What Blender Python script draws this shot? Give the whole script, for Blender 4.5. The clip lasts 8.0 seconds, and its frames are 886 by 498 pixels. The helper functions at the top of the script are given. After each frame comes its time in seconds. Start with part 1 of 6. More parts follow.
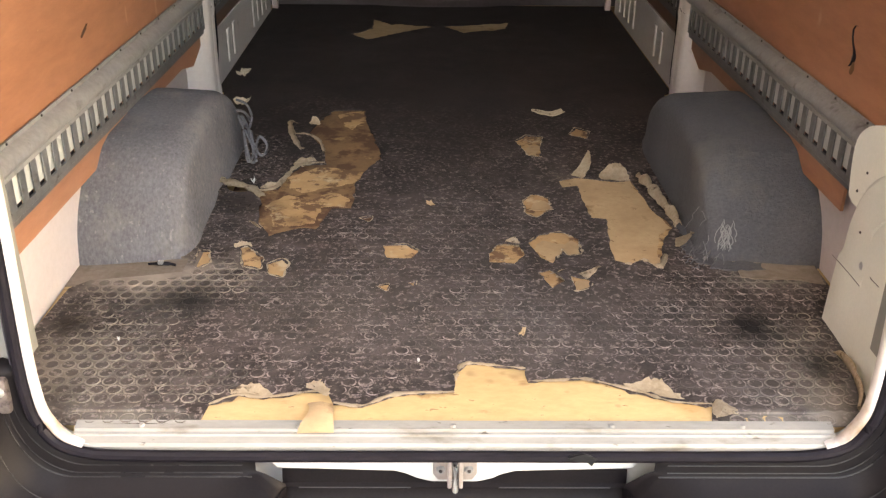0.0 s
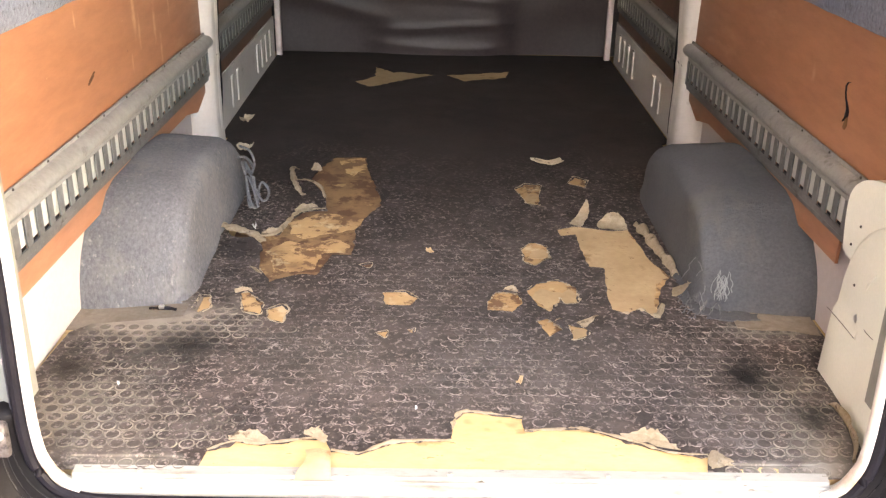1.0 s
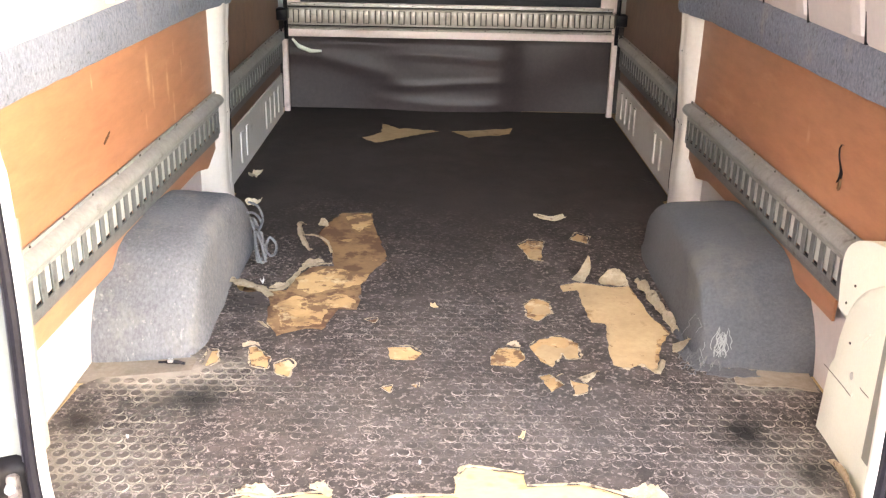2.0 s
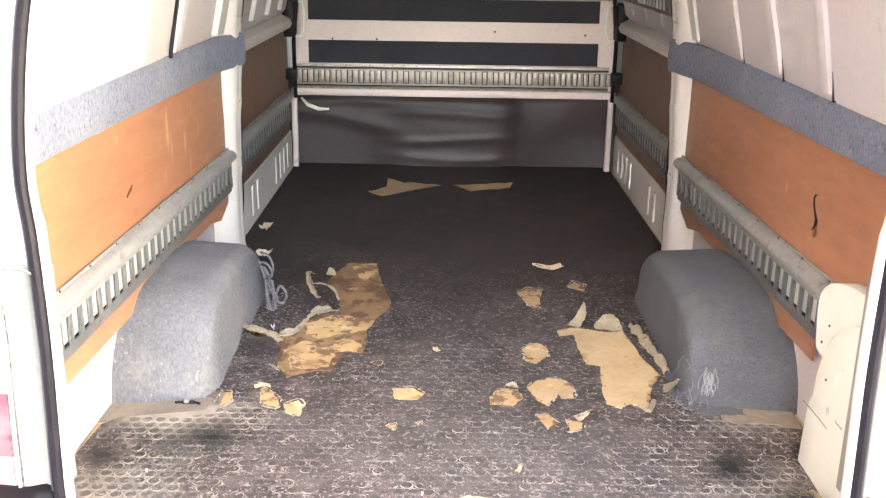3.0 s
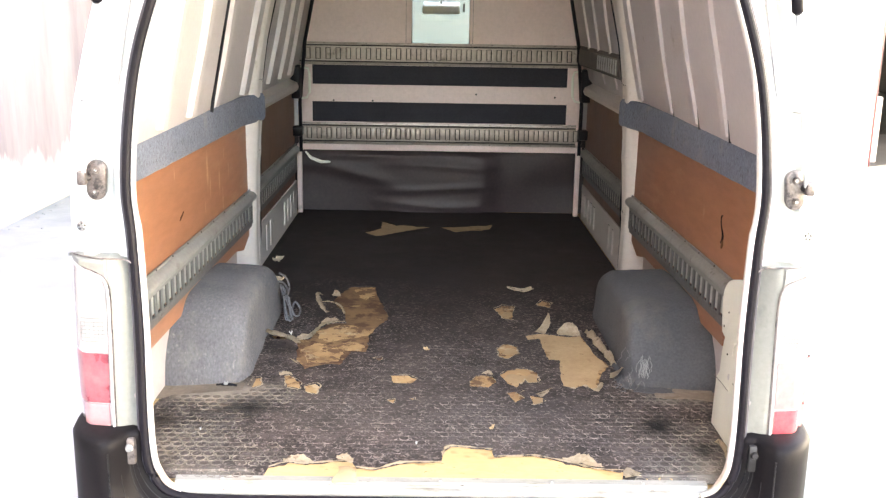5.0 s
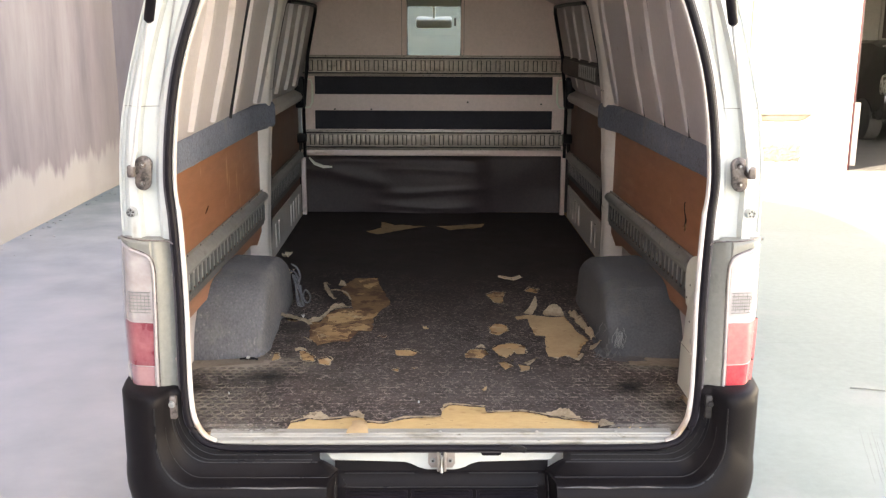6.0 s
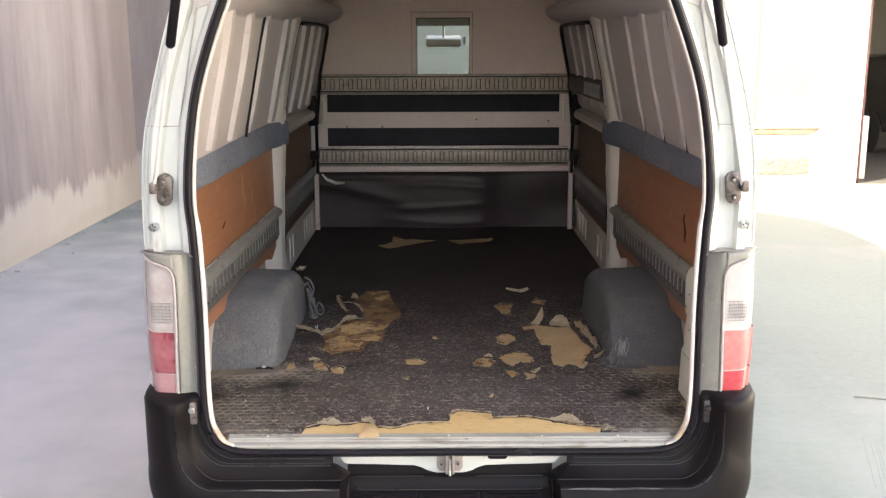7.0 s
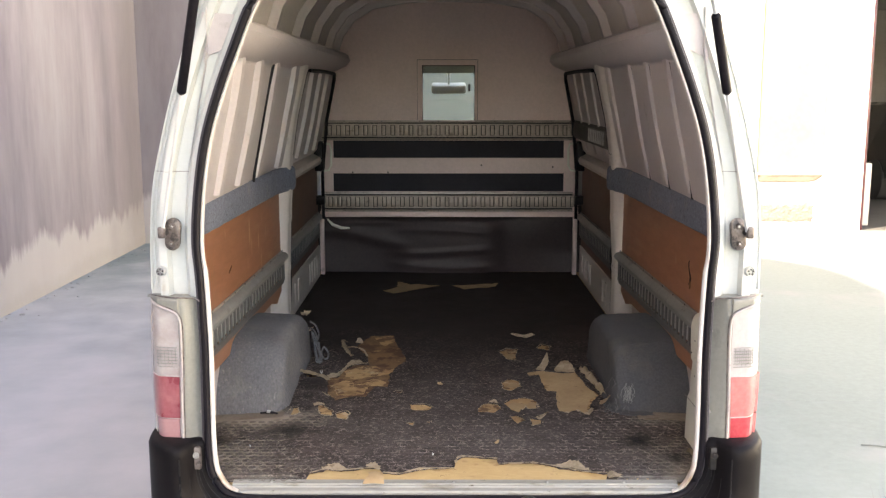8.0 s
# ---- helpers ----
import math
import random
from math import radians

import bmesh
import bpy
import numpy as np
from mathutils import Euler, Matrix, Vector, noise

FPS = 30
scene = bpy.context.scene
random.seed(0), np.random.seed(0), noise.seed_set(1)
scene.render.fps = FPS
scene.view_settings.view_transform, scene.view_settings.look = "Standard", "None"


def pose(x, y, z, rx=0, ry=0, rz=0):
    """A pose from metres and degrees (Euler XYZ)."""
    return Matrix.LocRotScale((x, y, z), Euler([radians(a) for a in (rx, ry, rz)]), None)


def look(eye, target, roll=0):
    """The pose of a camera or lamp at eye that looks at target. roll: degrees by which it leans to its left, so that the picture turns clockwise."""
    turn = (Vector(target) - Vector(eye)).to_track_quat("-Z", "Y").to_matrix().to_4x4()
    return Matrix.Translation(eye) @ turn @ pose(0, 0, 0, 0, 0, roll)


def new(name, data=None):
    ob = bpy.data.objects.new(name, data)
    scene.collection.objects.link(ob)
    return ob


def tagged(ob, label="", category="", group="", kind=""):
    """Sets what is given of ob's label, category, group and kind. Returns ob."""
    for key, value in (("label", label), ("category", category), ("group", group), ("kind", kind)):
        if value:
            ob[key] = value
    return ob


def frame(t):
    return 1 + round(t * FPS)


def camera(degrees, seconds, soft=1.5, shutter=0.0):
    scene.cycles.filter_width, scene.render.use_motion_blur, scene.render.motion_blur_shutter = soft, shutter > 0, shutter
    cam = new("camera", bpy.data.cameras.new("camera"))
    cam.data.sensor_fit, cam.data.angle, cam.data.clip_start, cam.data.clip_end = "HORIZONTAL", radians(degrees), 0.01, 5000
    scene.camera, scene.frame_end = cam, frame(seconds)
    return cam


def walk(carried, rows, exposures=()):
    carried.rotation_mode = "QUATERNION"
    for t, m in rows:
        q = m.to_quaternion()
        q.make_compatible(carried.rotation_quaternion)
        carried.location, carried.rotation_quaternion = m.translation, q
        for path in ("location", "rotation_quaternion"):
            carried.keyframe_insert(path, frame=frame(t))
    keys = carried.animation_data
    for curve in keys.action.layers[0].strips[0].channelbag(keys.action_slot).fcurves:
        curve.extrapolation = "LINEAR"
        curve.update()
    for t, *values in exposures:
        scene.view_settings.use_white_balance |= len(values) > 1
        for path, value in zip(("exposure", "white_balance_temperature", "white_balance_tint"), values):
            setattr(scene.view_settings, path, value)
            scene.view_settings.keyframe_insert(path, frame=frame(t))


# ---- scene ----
cam = camera(49.1, 8.0, 1.3)
PATH = [
    (0, (-0.036, -1.266, 1.554), (-0.017, 0.527, 0.667), 0.5),
    (0.5, (-0.034, -1.276, 1.561), (-0.014, 0.531, 0.705), 0.6),
    (1, (-0.035, -1.28, 1.571), (-0.016, 0.55, 0.765), 1.1),
    (1.5, (-0.035, -1.291, 1.586), (-0.019, 0.558, 0.824), 1.4),
    (2, (-0.035, -1.316, 1.6), (-0.027, 0.553, 0.89), 1.2),
    (3.5, (-0.02, -1.557, 1.634), (-0.031, 0.36, 1.065), 0.9),
    (4, (-0.028, -1.701, 1.638), (-0.044, 0.223, 1.092), 1.3),
    (4.5, (-0.036, -1.858, 1.641), (-0.019, 0.078, 1.14), 1.2),
    (4.7, (-0.027, -1.921, 1.65), (-0.006, 0.017, 1.159), 1.1),
    (5.8, (-0.027, -2.321, 1.651), (-0.018, -0.369, 1.215), 0.5),
    (6, (-0.037, -2.385, 1.653), (-0.006, -0.436, 1.205), 0.3),
    (6.5, (-0.033, -2.48, 1.659), (0.019, -0.538, 1.184), -0.3),
    (7, (-0.022, -2.498, 1.667), (-0.018, -0.542, 1.251), -0.2),
    (7.5, (-0.021, -2.503, 1.669), (-0.033, -0.536, 1.309), -0.0),
    (8, (-0.029, -2.509, 1.67), (-0.032, -0.536, 1.345), 0.0),
]
EXPOSURE = [(0.0, 4.19, 9850, 16.5), (1.0, 4.87, 9550, 16.5), (2.0, 5.47, 9050, 14), (3.5, 5.47, 8450, 12), (4.5, 5.23, 8350, 12), (5.8, 3.79, 8700, 13.5), (6.5, 3.45, 8700, 14.5), (8.0, 3.45, 8700, 14.5)]
walk(cam, [(t, look(eye, target, roll)) for t, eye, target, roll in PATH], EXPOSURE)

# ---- daylight: sun over the tall wall on one side, the van in its open shade ----
SUN = Vector((0.60, 0.45, -0.66)).normalized()
world = bpy.data.worlds.new("sky")
scene.world = world
world.use_nodes = True
wn = world.node_tree.nodes
sky = wn.new("ShaderNodeTexSky")
sky.sky_type = "NISHITA"
sky.sun_disc = False
sky.sun_elevation = math.asin(-SUN.z)
sky.sun_rotation = math.atan2(-SUN.x, -SUN.y)
sky.air_density, sky.dust_density = 1.0, 2.0
wn["Background"].inputs["Strength"].default_value = 0.125
world.node_tree.links.new(sky.outputs["Color"], wn["Background"].inputs["Color"])
lamp = bpy.data.lights.new("sun", "SUN")
lamp.energy, lamp.angle, lamp.color = 4.8, radians(0.5), (1.0, 0.95, 0.88)
sun = new("sun", lamp)
sun.matrix_world = look((0, 0, 12), Vector((0, 0, 12)) + SUN)


# ---- materials ----
def surf(name, c1, c2, rough=0.6, metal=0.0, big=2.0, fine=60.0, bump=0.1, dist=0.002, stain=None, stain_at=(0.58, 0.68),
         stain_scale=5.0, stretch=(1, 1, 1), each=0.0, rough_var=0.12, coat=0.0, mix=0.5, spec=0.5, fleck=None, fleck_at=(0.60, 0.68), fleck_scale=150.0, fades=None):
    """A surface with broad and fine variation of colour, stains of their own shape, and relief."""
    m = bpy.data.materials.new(name)
    m.use_nodes = True
    nt = m.node_tree
    n, k = nt.nodes, nt.links.new
    b = n["Principled BSDF"]
    geo = n.new("ShaderNodeNewGeometry")
    mp = n.new("ShaderNodeMapping")
    mp.inputs["Scale"].default_value = stretch
    k(geo.outputs["Position"], mp.inputs["Vector"])

    def noise_at(scale, detail=4.0, rough_=0.6):
        t = n.new("ShaderNodeTexNoise")
        t.inputs["Scale"].default_value, t.inputs["Detail"].default_value, t.inputs["Roughness"].default_value = scale, detail, rough_
        k(mp.outputs["Vector"], t.inputs["Vector"])
        return t.outputs["Fac"]

    def ramp(src, lo, hi):
        r = n.new("ShaderNodeMapRange")
        r.inputs["From Min"].default_value, r.inputs["From Max"].default_value = lo, hi
        k(src, r.inputs["Value"])
        return r.outputs["Result"]

    def blend(f, a, c, kind="MIX"):
        x = n.new("ShaderNodeMix")
        x.data_type, x.blend_type = "RGBA", kind
        for key, v in (("Factor", f), ("A", a), ("B", c)):
            s = [q for q in x.inputs if q.name == key and (q.type == "RGBA") == (key != "Factor")][0]
            if isinstance(v, (tuple, float, int)):
                s.default_value = (*v, 1) if isinstance(v, tuple) else v
            else:
                k(v, s)
        return [q for q in x.outputs if q.type == "RGBA"][0]

    nb, nf = noise_at(big), noise_at(fine, 6.0, 0.7)
    add = n.new("ShaderNodeMath")
    add.operation = "MULTIPLY_ADD"
    k(nf, add.inputs[0])
    add.inputs[1].default_value = mix
    mul = n.new("ShaderNodeMath")
    mul.operation = "MULTIPLY"
    k(nb, mul.inputs[0])
    mul.inputs[1].default_value = 1 - mix
    k(mul.outputs[0], add.inputs[2])
    col = blend(ramp(add.outputs[0], 0.36, 0.64), c1, c2)
    wear = None
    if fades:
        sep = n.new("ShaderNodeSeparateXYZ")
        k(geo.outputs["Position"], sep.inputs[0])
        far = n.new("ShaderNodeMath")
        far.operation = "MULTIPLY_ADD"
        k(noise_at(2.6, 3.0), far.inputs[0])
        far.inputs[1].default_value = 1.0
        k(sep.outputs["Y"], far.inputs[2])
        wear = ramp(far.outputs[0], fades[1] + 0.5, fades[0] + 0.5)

    def worn(f):
        if wear is None:
            return f
        w = n.new("ShaderNodeMath")
        w.operation = "MULTIPLY"
        k(f, w.inputs[0])
        k(wear, w.inputs[1])
        return w.outputs[0]

    if stain:
        col = blend(worn(ramp(noise_at(stain_scale, 7.0, 0.65), *stain_at)), col, stain)
    if fleck:
        col = blend(worn(ramp(noise_at(fleck_scale, 4.0, 0.65), *fleck_at)), col, fleck)
    if each:
        info = n.new("ShaderNodeObjectInfo")
        hsv = n.new("ShaderNodeHueSaturation")
        r = n.new("ShaderNodeMapRange")
        r.inputs["To Min"].default_value, r.inputs["To Max"].default_value = 1 - each, 1 + each
        k(info.outputs["Random"], r.inputs["Value"])
        k(r.outputs["Result"], hsv.inputs["Value"])
        k(col, hsv.inputs["Color"])
        col = hsv.outputs["Color"]
    k(col, b.inputs["Base Color"])
    rr = n.new("ShaderNodeMapRange")
    rr.inputs["To Min"].default_value, rr.inputs["To Max"].default_value = max(0.03, rough - rough_var), min(1, rough + rough_var)
    k(nb, rr.inputs["Value"])
    k(rr.outputs["Result"], b.inputs["Roughness"])
    b.inputs["Metallic"].default_value = metal
    b.inputs["Specular IOR Level"].default_value = spec
    b.inputs["Coat Weight"].default_value = coat
    if bump:
        bp = n.new("ShaderNodeBump")
        bp.inputs["Strength"].default_value, bp.inputs["Distance"].default_value = bump, dist
        k(nf, bp.inputs["Height"])
        k(bp.outputs["Normal"], b.inputs["Normal"])
    return m


def glass(name, tint, rough=0.02):
    m = bpy.data.materials.new(name)
    m.use_nodes = True
    b = m.node_tree.nodes["Principled BSDF"]
    b.inputs["Base Color"].default_value = (*tint, 1)
    b.inputs["Transmission Weight"].default_value = 1.0
    b.inputs["Roughness"].default_value = rough
    b.inputs["IOR"].default_value = 1.45
    return m


WHITE = surf("white_paint", (0.5504, 0.5676, 0.5375), (0.6020, 0.6106, 0.5891), 0.32, big=1.2, fine=90, bump=0.03, stain=(0.52, 0.50, 0.44), stain_at=(0.66, 0.80), stain_scale=7, coat=0.3)
INNER = surf("inner_paint", (0.6063, 0.5538, 0.5174), (0.6999, 0.6440, 0.6031), 0.45, big=2.0, fine=70, bump=0.05, stain=(0.34, 0.30, 0.26), stain_at=(0.64, 0.78), stain_scale=9)
SKIN = surf("inner_skin_paint", (0.5180, 0.4668, 0.4632), (0.5980, 0.5427, 0.5398), 0.5, big=1.4, fine=70, bump=0.05, stain=(0.34, 0.30, 0.26), stain_at=(0.64, 0.78), stain_scale=9)
PLASTIC = surf("cream_plastic", (0.7232, 0.7348, 0.6532), (0.8165, 0.8165, 0.7348), 0.5, big=3, fine=160, bump=0.08, dist=0.001, stain=(0.22, 0.20, 0.17), stain_at=(0.70, 0.76), stain_scale=22)
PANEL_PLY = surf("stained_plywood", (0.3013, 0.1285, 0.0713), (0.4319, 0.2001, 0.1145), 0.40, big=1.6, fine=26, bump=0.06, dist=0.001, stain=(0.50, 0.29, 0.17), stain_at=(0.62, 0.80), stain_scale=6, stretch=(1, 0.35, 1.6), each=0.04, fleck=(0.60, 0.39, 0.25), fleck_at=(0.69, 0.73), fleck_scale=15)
# Darker tone than the plywood nearer the rear.
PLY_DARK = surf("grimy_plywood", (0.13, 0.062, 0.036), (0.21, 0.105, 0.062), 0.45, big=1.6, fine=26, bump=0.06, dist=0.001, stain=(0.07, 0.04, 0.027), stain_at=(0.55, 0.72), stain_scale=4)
GOUGE = surf("dark_gouge", (0.05, 0.022, 0.012), (0.09, 0.04, 0.02), 0.8, big=20, fine=100)
FLOOR_PLY = surf("floor_plywood", (0.4684, 0.3123, 0.1431), (0.5899, 0.4164, 0.2125), 0.7, big=3.0, fine=55, bump=0.15, dist=0.001, stain=(0.36, 0.22, 0.10), stain_at=(0.60, 0.70), stain_scale=20, stretch=(0.6, 1.4, 1), fleck=(0.25, 0.145, 0.065), fleck_at=(0.665, 0.69), fleck_scale=55)
FLOOR_OLD = surf("brown_board", (0.1708, 0.0891, 0.0428), (0.3036, 0.1782, 0.0862), 0.8, big=7.0, fine=60, bump=0.3, dist=0.001, stain=(0.13, 0.062, 0.032), stain_at=(0.47, 0.56), stain_scale=16, mix=0.3, fleck=(0.38, 0.24, 0.115), fleck_at=(0.60, 0.64), fleck_scale=13)
FLOOR_WORN = surf("worn_veneer", (0.4334, 0.2570, 0.1200), (0.5882, 0.3830, 0.1900), 0.8, big=9.0, fine=60, bump=0.3, dist=0.001, stain=(0.19, 0.10, 0.05), stain_at=(0.51, 0.57), stain_scale=22, mix=0.3, fleck=(0.64, 0.49, 0.30), fleck_at=(0.56, 0.66), fleck_scale=13)
FLOOR_TAN = surf("tan_board", (0.40, 0.265, 0.14), (0.57, 0.405, 0.235), 0.8, big=7.0, fine=60, bump=0.3, dist=0.001, stain=(0.33, 0.205, 0.10), stain_at=(0.58, 0.68), stain_scale=14, mix=0.3, fleck=(0.22, 0.13, 0.07), fleck_at=(0.68, 0.71), fleck_scale=45)
DUSTY = surf("dusty_board", (0.1944, 0.1517, 0.1140), (0.2880, 0.2353, 0.1862), 0.9, big=10, fine=90, bump=0.3, dist=0.001, stain=(0.20, 0.155, 0.115), stain_at=(0.52, 0.66), stain_scale=22)
BACKING = surf("torn_backing", (0.40, 0.31, 0.205), (0.62, 0.52, 0.385), 0.9, big=22, fine=120, bump=0.5, dist=0.001, stain=(0.16, 0.115, 0.08), stain_at=(0.57, 0.66), stain_scale=36)
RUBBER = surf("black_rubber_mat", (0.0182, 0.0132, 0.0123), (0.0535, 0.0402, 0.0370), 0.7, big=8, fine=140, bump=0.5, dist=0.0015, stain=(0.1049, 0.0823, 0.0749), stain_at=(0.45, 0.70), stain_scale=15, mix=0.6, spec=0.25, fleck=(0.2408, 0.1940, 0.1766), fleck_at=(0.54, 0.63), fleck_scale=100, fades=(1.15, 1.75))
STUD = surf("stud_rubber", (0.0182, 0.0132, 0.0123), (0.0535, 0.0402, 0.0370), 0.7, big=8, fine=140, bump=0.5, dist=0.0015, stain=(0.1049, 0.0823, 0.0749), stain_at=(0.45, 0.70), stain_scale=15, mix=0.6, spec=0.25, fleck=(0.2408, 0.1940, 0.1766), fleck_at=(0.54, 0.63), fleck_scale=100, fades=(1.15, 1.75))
RING = surf("stud_worn_edge", (0.0500, 0.0431, 0.0378), (0.1300, 0.1127, 0.0970), 0.8, big=3.5, fine=130, bump=0.2, dist=0.001, stain=(0.31, 0.27, 0.22), stain_at=(0.47, 0.64), stain_scale=24, mix=0.3, spec=0.2)
RING_FAINT = surf("stud_faint_edge", (0.0278, 0.0206, 0.0192), (0.0835, 0.0647, 0.0595), 0.7, big=6.0, fine=130, bump=0.2, dist=0.001, stain=(0.3210, 0.2646, 0.2400), stain_at=(0.50, 0.62), stain_scale=45, mix=0.3, spec=0.25, fades=(1.05, 1.65))
VINYL = surf("black_vinyl", (0.0345, 0.0244, 0.0262), (0.0617, 0.0441, 0.0469), 0.52, big=1.5, fine=70, bump=0.12, dist=0.002, spec=0.42)
CARPET = surf("grey_blue_carpet", (0.105, 0.120, 0.165), (0.225, 0.245, 0.305), 1.0, big=3.0, fine=150, bump=0.9, dist=0.004, stain=(0.26, 0.25, 0.24), stain_at=(0.60, 0.82), stain_scale=7, mix=0.72, spec=0.1, stretch=(1.3, 1.0, 0.7), fleck=(0.075, 0.080, 0.100), fleck_at=(0.58, 0.68), fleck_scale=95)
# Left carpet speckled and lightened, right plain and darkened: side light put in colour.
CARPET_LIT = surf("dusty_speckled_carpet", (0.0922, 0.0929, 0.1030), (0.1852, 0.1840, 0.1952), 1.0, big=4.0, fine=120, bump=0.9, dist=0.004, stain=(0.22, 0.207, 0.19), stain_at=(0.55, 0.80), stain_scale=9, mix=0.6, spec=0.1, stretch=(1.3, 1.0, 0.7), fleck=(0.25, 0.243, 0.235), fleck_at=(0.60, 0.72), fleck_scale=85)
CARPET_SHADED = surf("plain_dark_carpet", (0.06912, 0.07128, 0.07992), (0.121, 0.1242, 0.135), 1.0, big=2.2, fine=150, bump=0.8, dist=0.004, stain=(0.15, 0.142, 0.13), stain_at=(0.53, 0.80), stain_scale=5, mix=0.55, spec=0.1)
THREAD = surf("frayed_thread", (0.20, 0.205, 0.215), (0.34, 0.34, 0.34), 1.0, big=30, fine=200)
BRACKET = surf("worn_bracket_steel", (0.11, 0.088, 0.08), (0.24, 0.20, 0.185), 0.36, 0.5, big=40, fine=160, bump=0.15, dist=0.0008, stain=(0.05, 0.042, 0.04), stain_at=(0.52, 0.62), stain_scale=45)
FOAM = surf("charcoal_felt", (0.0216, 0.0213, 0.0286), (0.0405, 0.0387, 0.0494), 0.95, big=6, fine=150, bump=0.4)
GALV = surf("galvanised_steel", (0.2376, 0.2336, 0.2244), (0.3696, 0.3630, 0.3485), 0.42, 0.25, big=6, fine=60, bump=0.08, dist=0.001, stain=(0.10, 0.085, 0.07), stain_at=(0.60, 0.76), stain_scale=20)
# Darker grey than the rail's bead.
RAIL_GREY = surf("dull_zinc", (0.1200, 0.1236, 0.1248), (0.1980, 0.2016, 0.2016), 0.45, 0.35, big=9, fine=70, bump=0.08, dist=0.001, stain=(0.07, 0.06, 0.052), stain_at=(0.58, 0.74), stain_scale=24)
GALV_LIGHT = surf("galvanised_rail", (0.2940, 0.2539, 0.2285), (0.4480, 0.3882, 0.3492), 0.38, 0.3, big=6, fine=60, bump=0.08, dist=0.001, stain=(0.12, 0.10, 0.08), stain_at=(0.58, 0.74), stain_scale=20)
ALU = surf("dull_sill_metal", (0.2577, 0.2504, 0.2287), (0.3503, 0.3421, 0.3142), 0.5, 0.15, big=8, fine=90, bump=0.12, dist=0.0008, stain=(0.17, 0.15, 0.12), stain_at=(0.56, 0.72), stain_scale=26, stretch=(0.3, 1, 1), fleck=(0.09, 0.075, 0.06), fleck_at=(0.65, 0.69), fleck_scale=60, spec=0.4)
BUMPER = surf("black_bumper_plastic", (0.0056, 0.0045, 0.0052), (0.0109, 0.0090, 0.0099), 0.46, big=4, fine=240, bump=0.10, dist=0.0006, stain=(0.014, 0.0125, 0.0125), stain_at=(0.64, 0.80), stain_scale=30, spec=0.10)
BUMPER_EDGE = surf("polished_bumper_edge", (0.0090, 0.0086, 0.0090), (0.0165, 0.0158, 0.0165), 0.30, big=10, fine=90, bump=0.03, spec=0.35)
SCUFF = surf("scuffed_plastic", (0.05, 0.047, 0.047), (0.17, 0.16, 0.16), 0.5, big=14, fine=120, bump=0.3, dist=0.001, stain=(0.015, 0.014, 0.014), stain_at=(0.50, 0.60), stain_scale=35, stretch=(0.3, 1, 1))
SEAL_LIP = surf("greyed_seal_rubber", (0.0528, 0.0483, 0.0552), (0.1080, 0.0989, 0.1104), 0.45, big=5, fine=60, bump=0.1, dist=0.001, spec=0.25)
SEAL = surf("door_seal_rubber", (0.006, 0.005, 0.0068), (0.015, 0.0125, 0.0165), 0.42, big=6, fine=80, bump=0.1, dist=0.001, spec=0.12)
DARK = surf("dark_steel", (0.035, 0.030, 0.030), (0.085, 0.075, 0.072), 0.4, 0.6, big=20, fine=140, bump=0.1, dist=0.0006)
ROD = surf("strut_rod", (0.55, 0.55, 0.55), (0.66, 0.66, 0.65), 0.38, 0.0, big=6, fine=60, bump=0.0)
STEEL = surf("bright_steel", (0.50, 0.50, 0.50), (0.66, 0.66, 0.65), 0.28, 0.9, big=20, fine=120, bump=0.03)
RED = surf("red_lens", (0.40, 0.034, 0.05), (0.52, 0.085, 0.095), 0.16, big=9, fine=60, bump=0.02, coat=0.8)
RED_LIT = surf("bleached_red_lens", (0.50, 0.13, 0.13), (0.58, 0.20, 0.19), 0.18, big=14, fine=60, bump=0.02, coat=0.6)
RED_MOTTLED = surf("cloudy_red_lens", (0.23, 0.035, 0.05), (0.40, 0.14, 0.15), 0.3, big=16, fine=50, bump=0.02, coat=0.4, mix=0.25)
LENS_PALE = surf("clouded_lens", (0.40, 0.345, 0.335), (0.47, 0.42, 0.41), 0.3, big=12, fine=60, bump=0.02, coat=0.4)
CLEAR_PINKISH = surf("clouded_clear_lens", (0.36, 0.305, 0.29), (0.46, 0.42, 0.41), 0.22, big=16, fine=60, bump=0.02, coat=0.5, mix=0.3)
LENS_RIB = surf("lens_rib", (0.17, 0.165, 0.16), (0.25, 0.245, 0.24), 0.3, big=20, fine=90, bump=0.0)
PALE_RED = surf("faded_red_lens", (0.3700, 0.1833, 0.1880), (0.4300, 0.2340, 0.2360), 0.2, big=9, fine=60, bump=0.02, coat=0.6)
CLEAR = surf("clear_lens", (0.3968, 0.3660, 0.3600), (0.4960, 0.4620, 0.4560), 0.14, big=9, fine=60, bump=0.02, coat=0.4)
TYRE = surf("tyre_rubber", (0.018, 0.018, 0.018), (0.03, 0.03, 0.03), 0.8, big=8, fine=90, bump=0.2)
CONCRETE = surf("wall_concrete", (0.1489, 0.1216, 0.1313), (0.2151, 0.1800, 0.1926), 0.9, big=0.7, fine=14, bump=0.25, dist=0.01, stain=(0.33, 0.298, 0.285), stain_at=(0.40, 0.72), stain_scale=0.7, stretch=(1, 1.0, 0.22), mix=0.3)
# Darker copy of the wall concrete; the end wall's shade is in its colour.
END_WALL = surf("end_wall_concrete", (0.115, 0.094, 0.096), (0.165, 0.140, 0.143), 0.9, big=0.9, fine=14, bump=0.25, dist=0.01, stain=(0.23, 0.20, 0.20), stain_at=(0.46, 0.72), stain_scale=0.8, stretch=(1, 1, 0.22), mix=0.3)
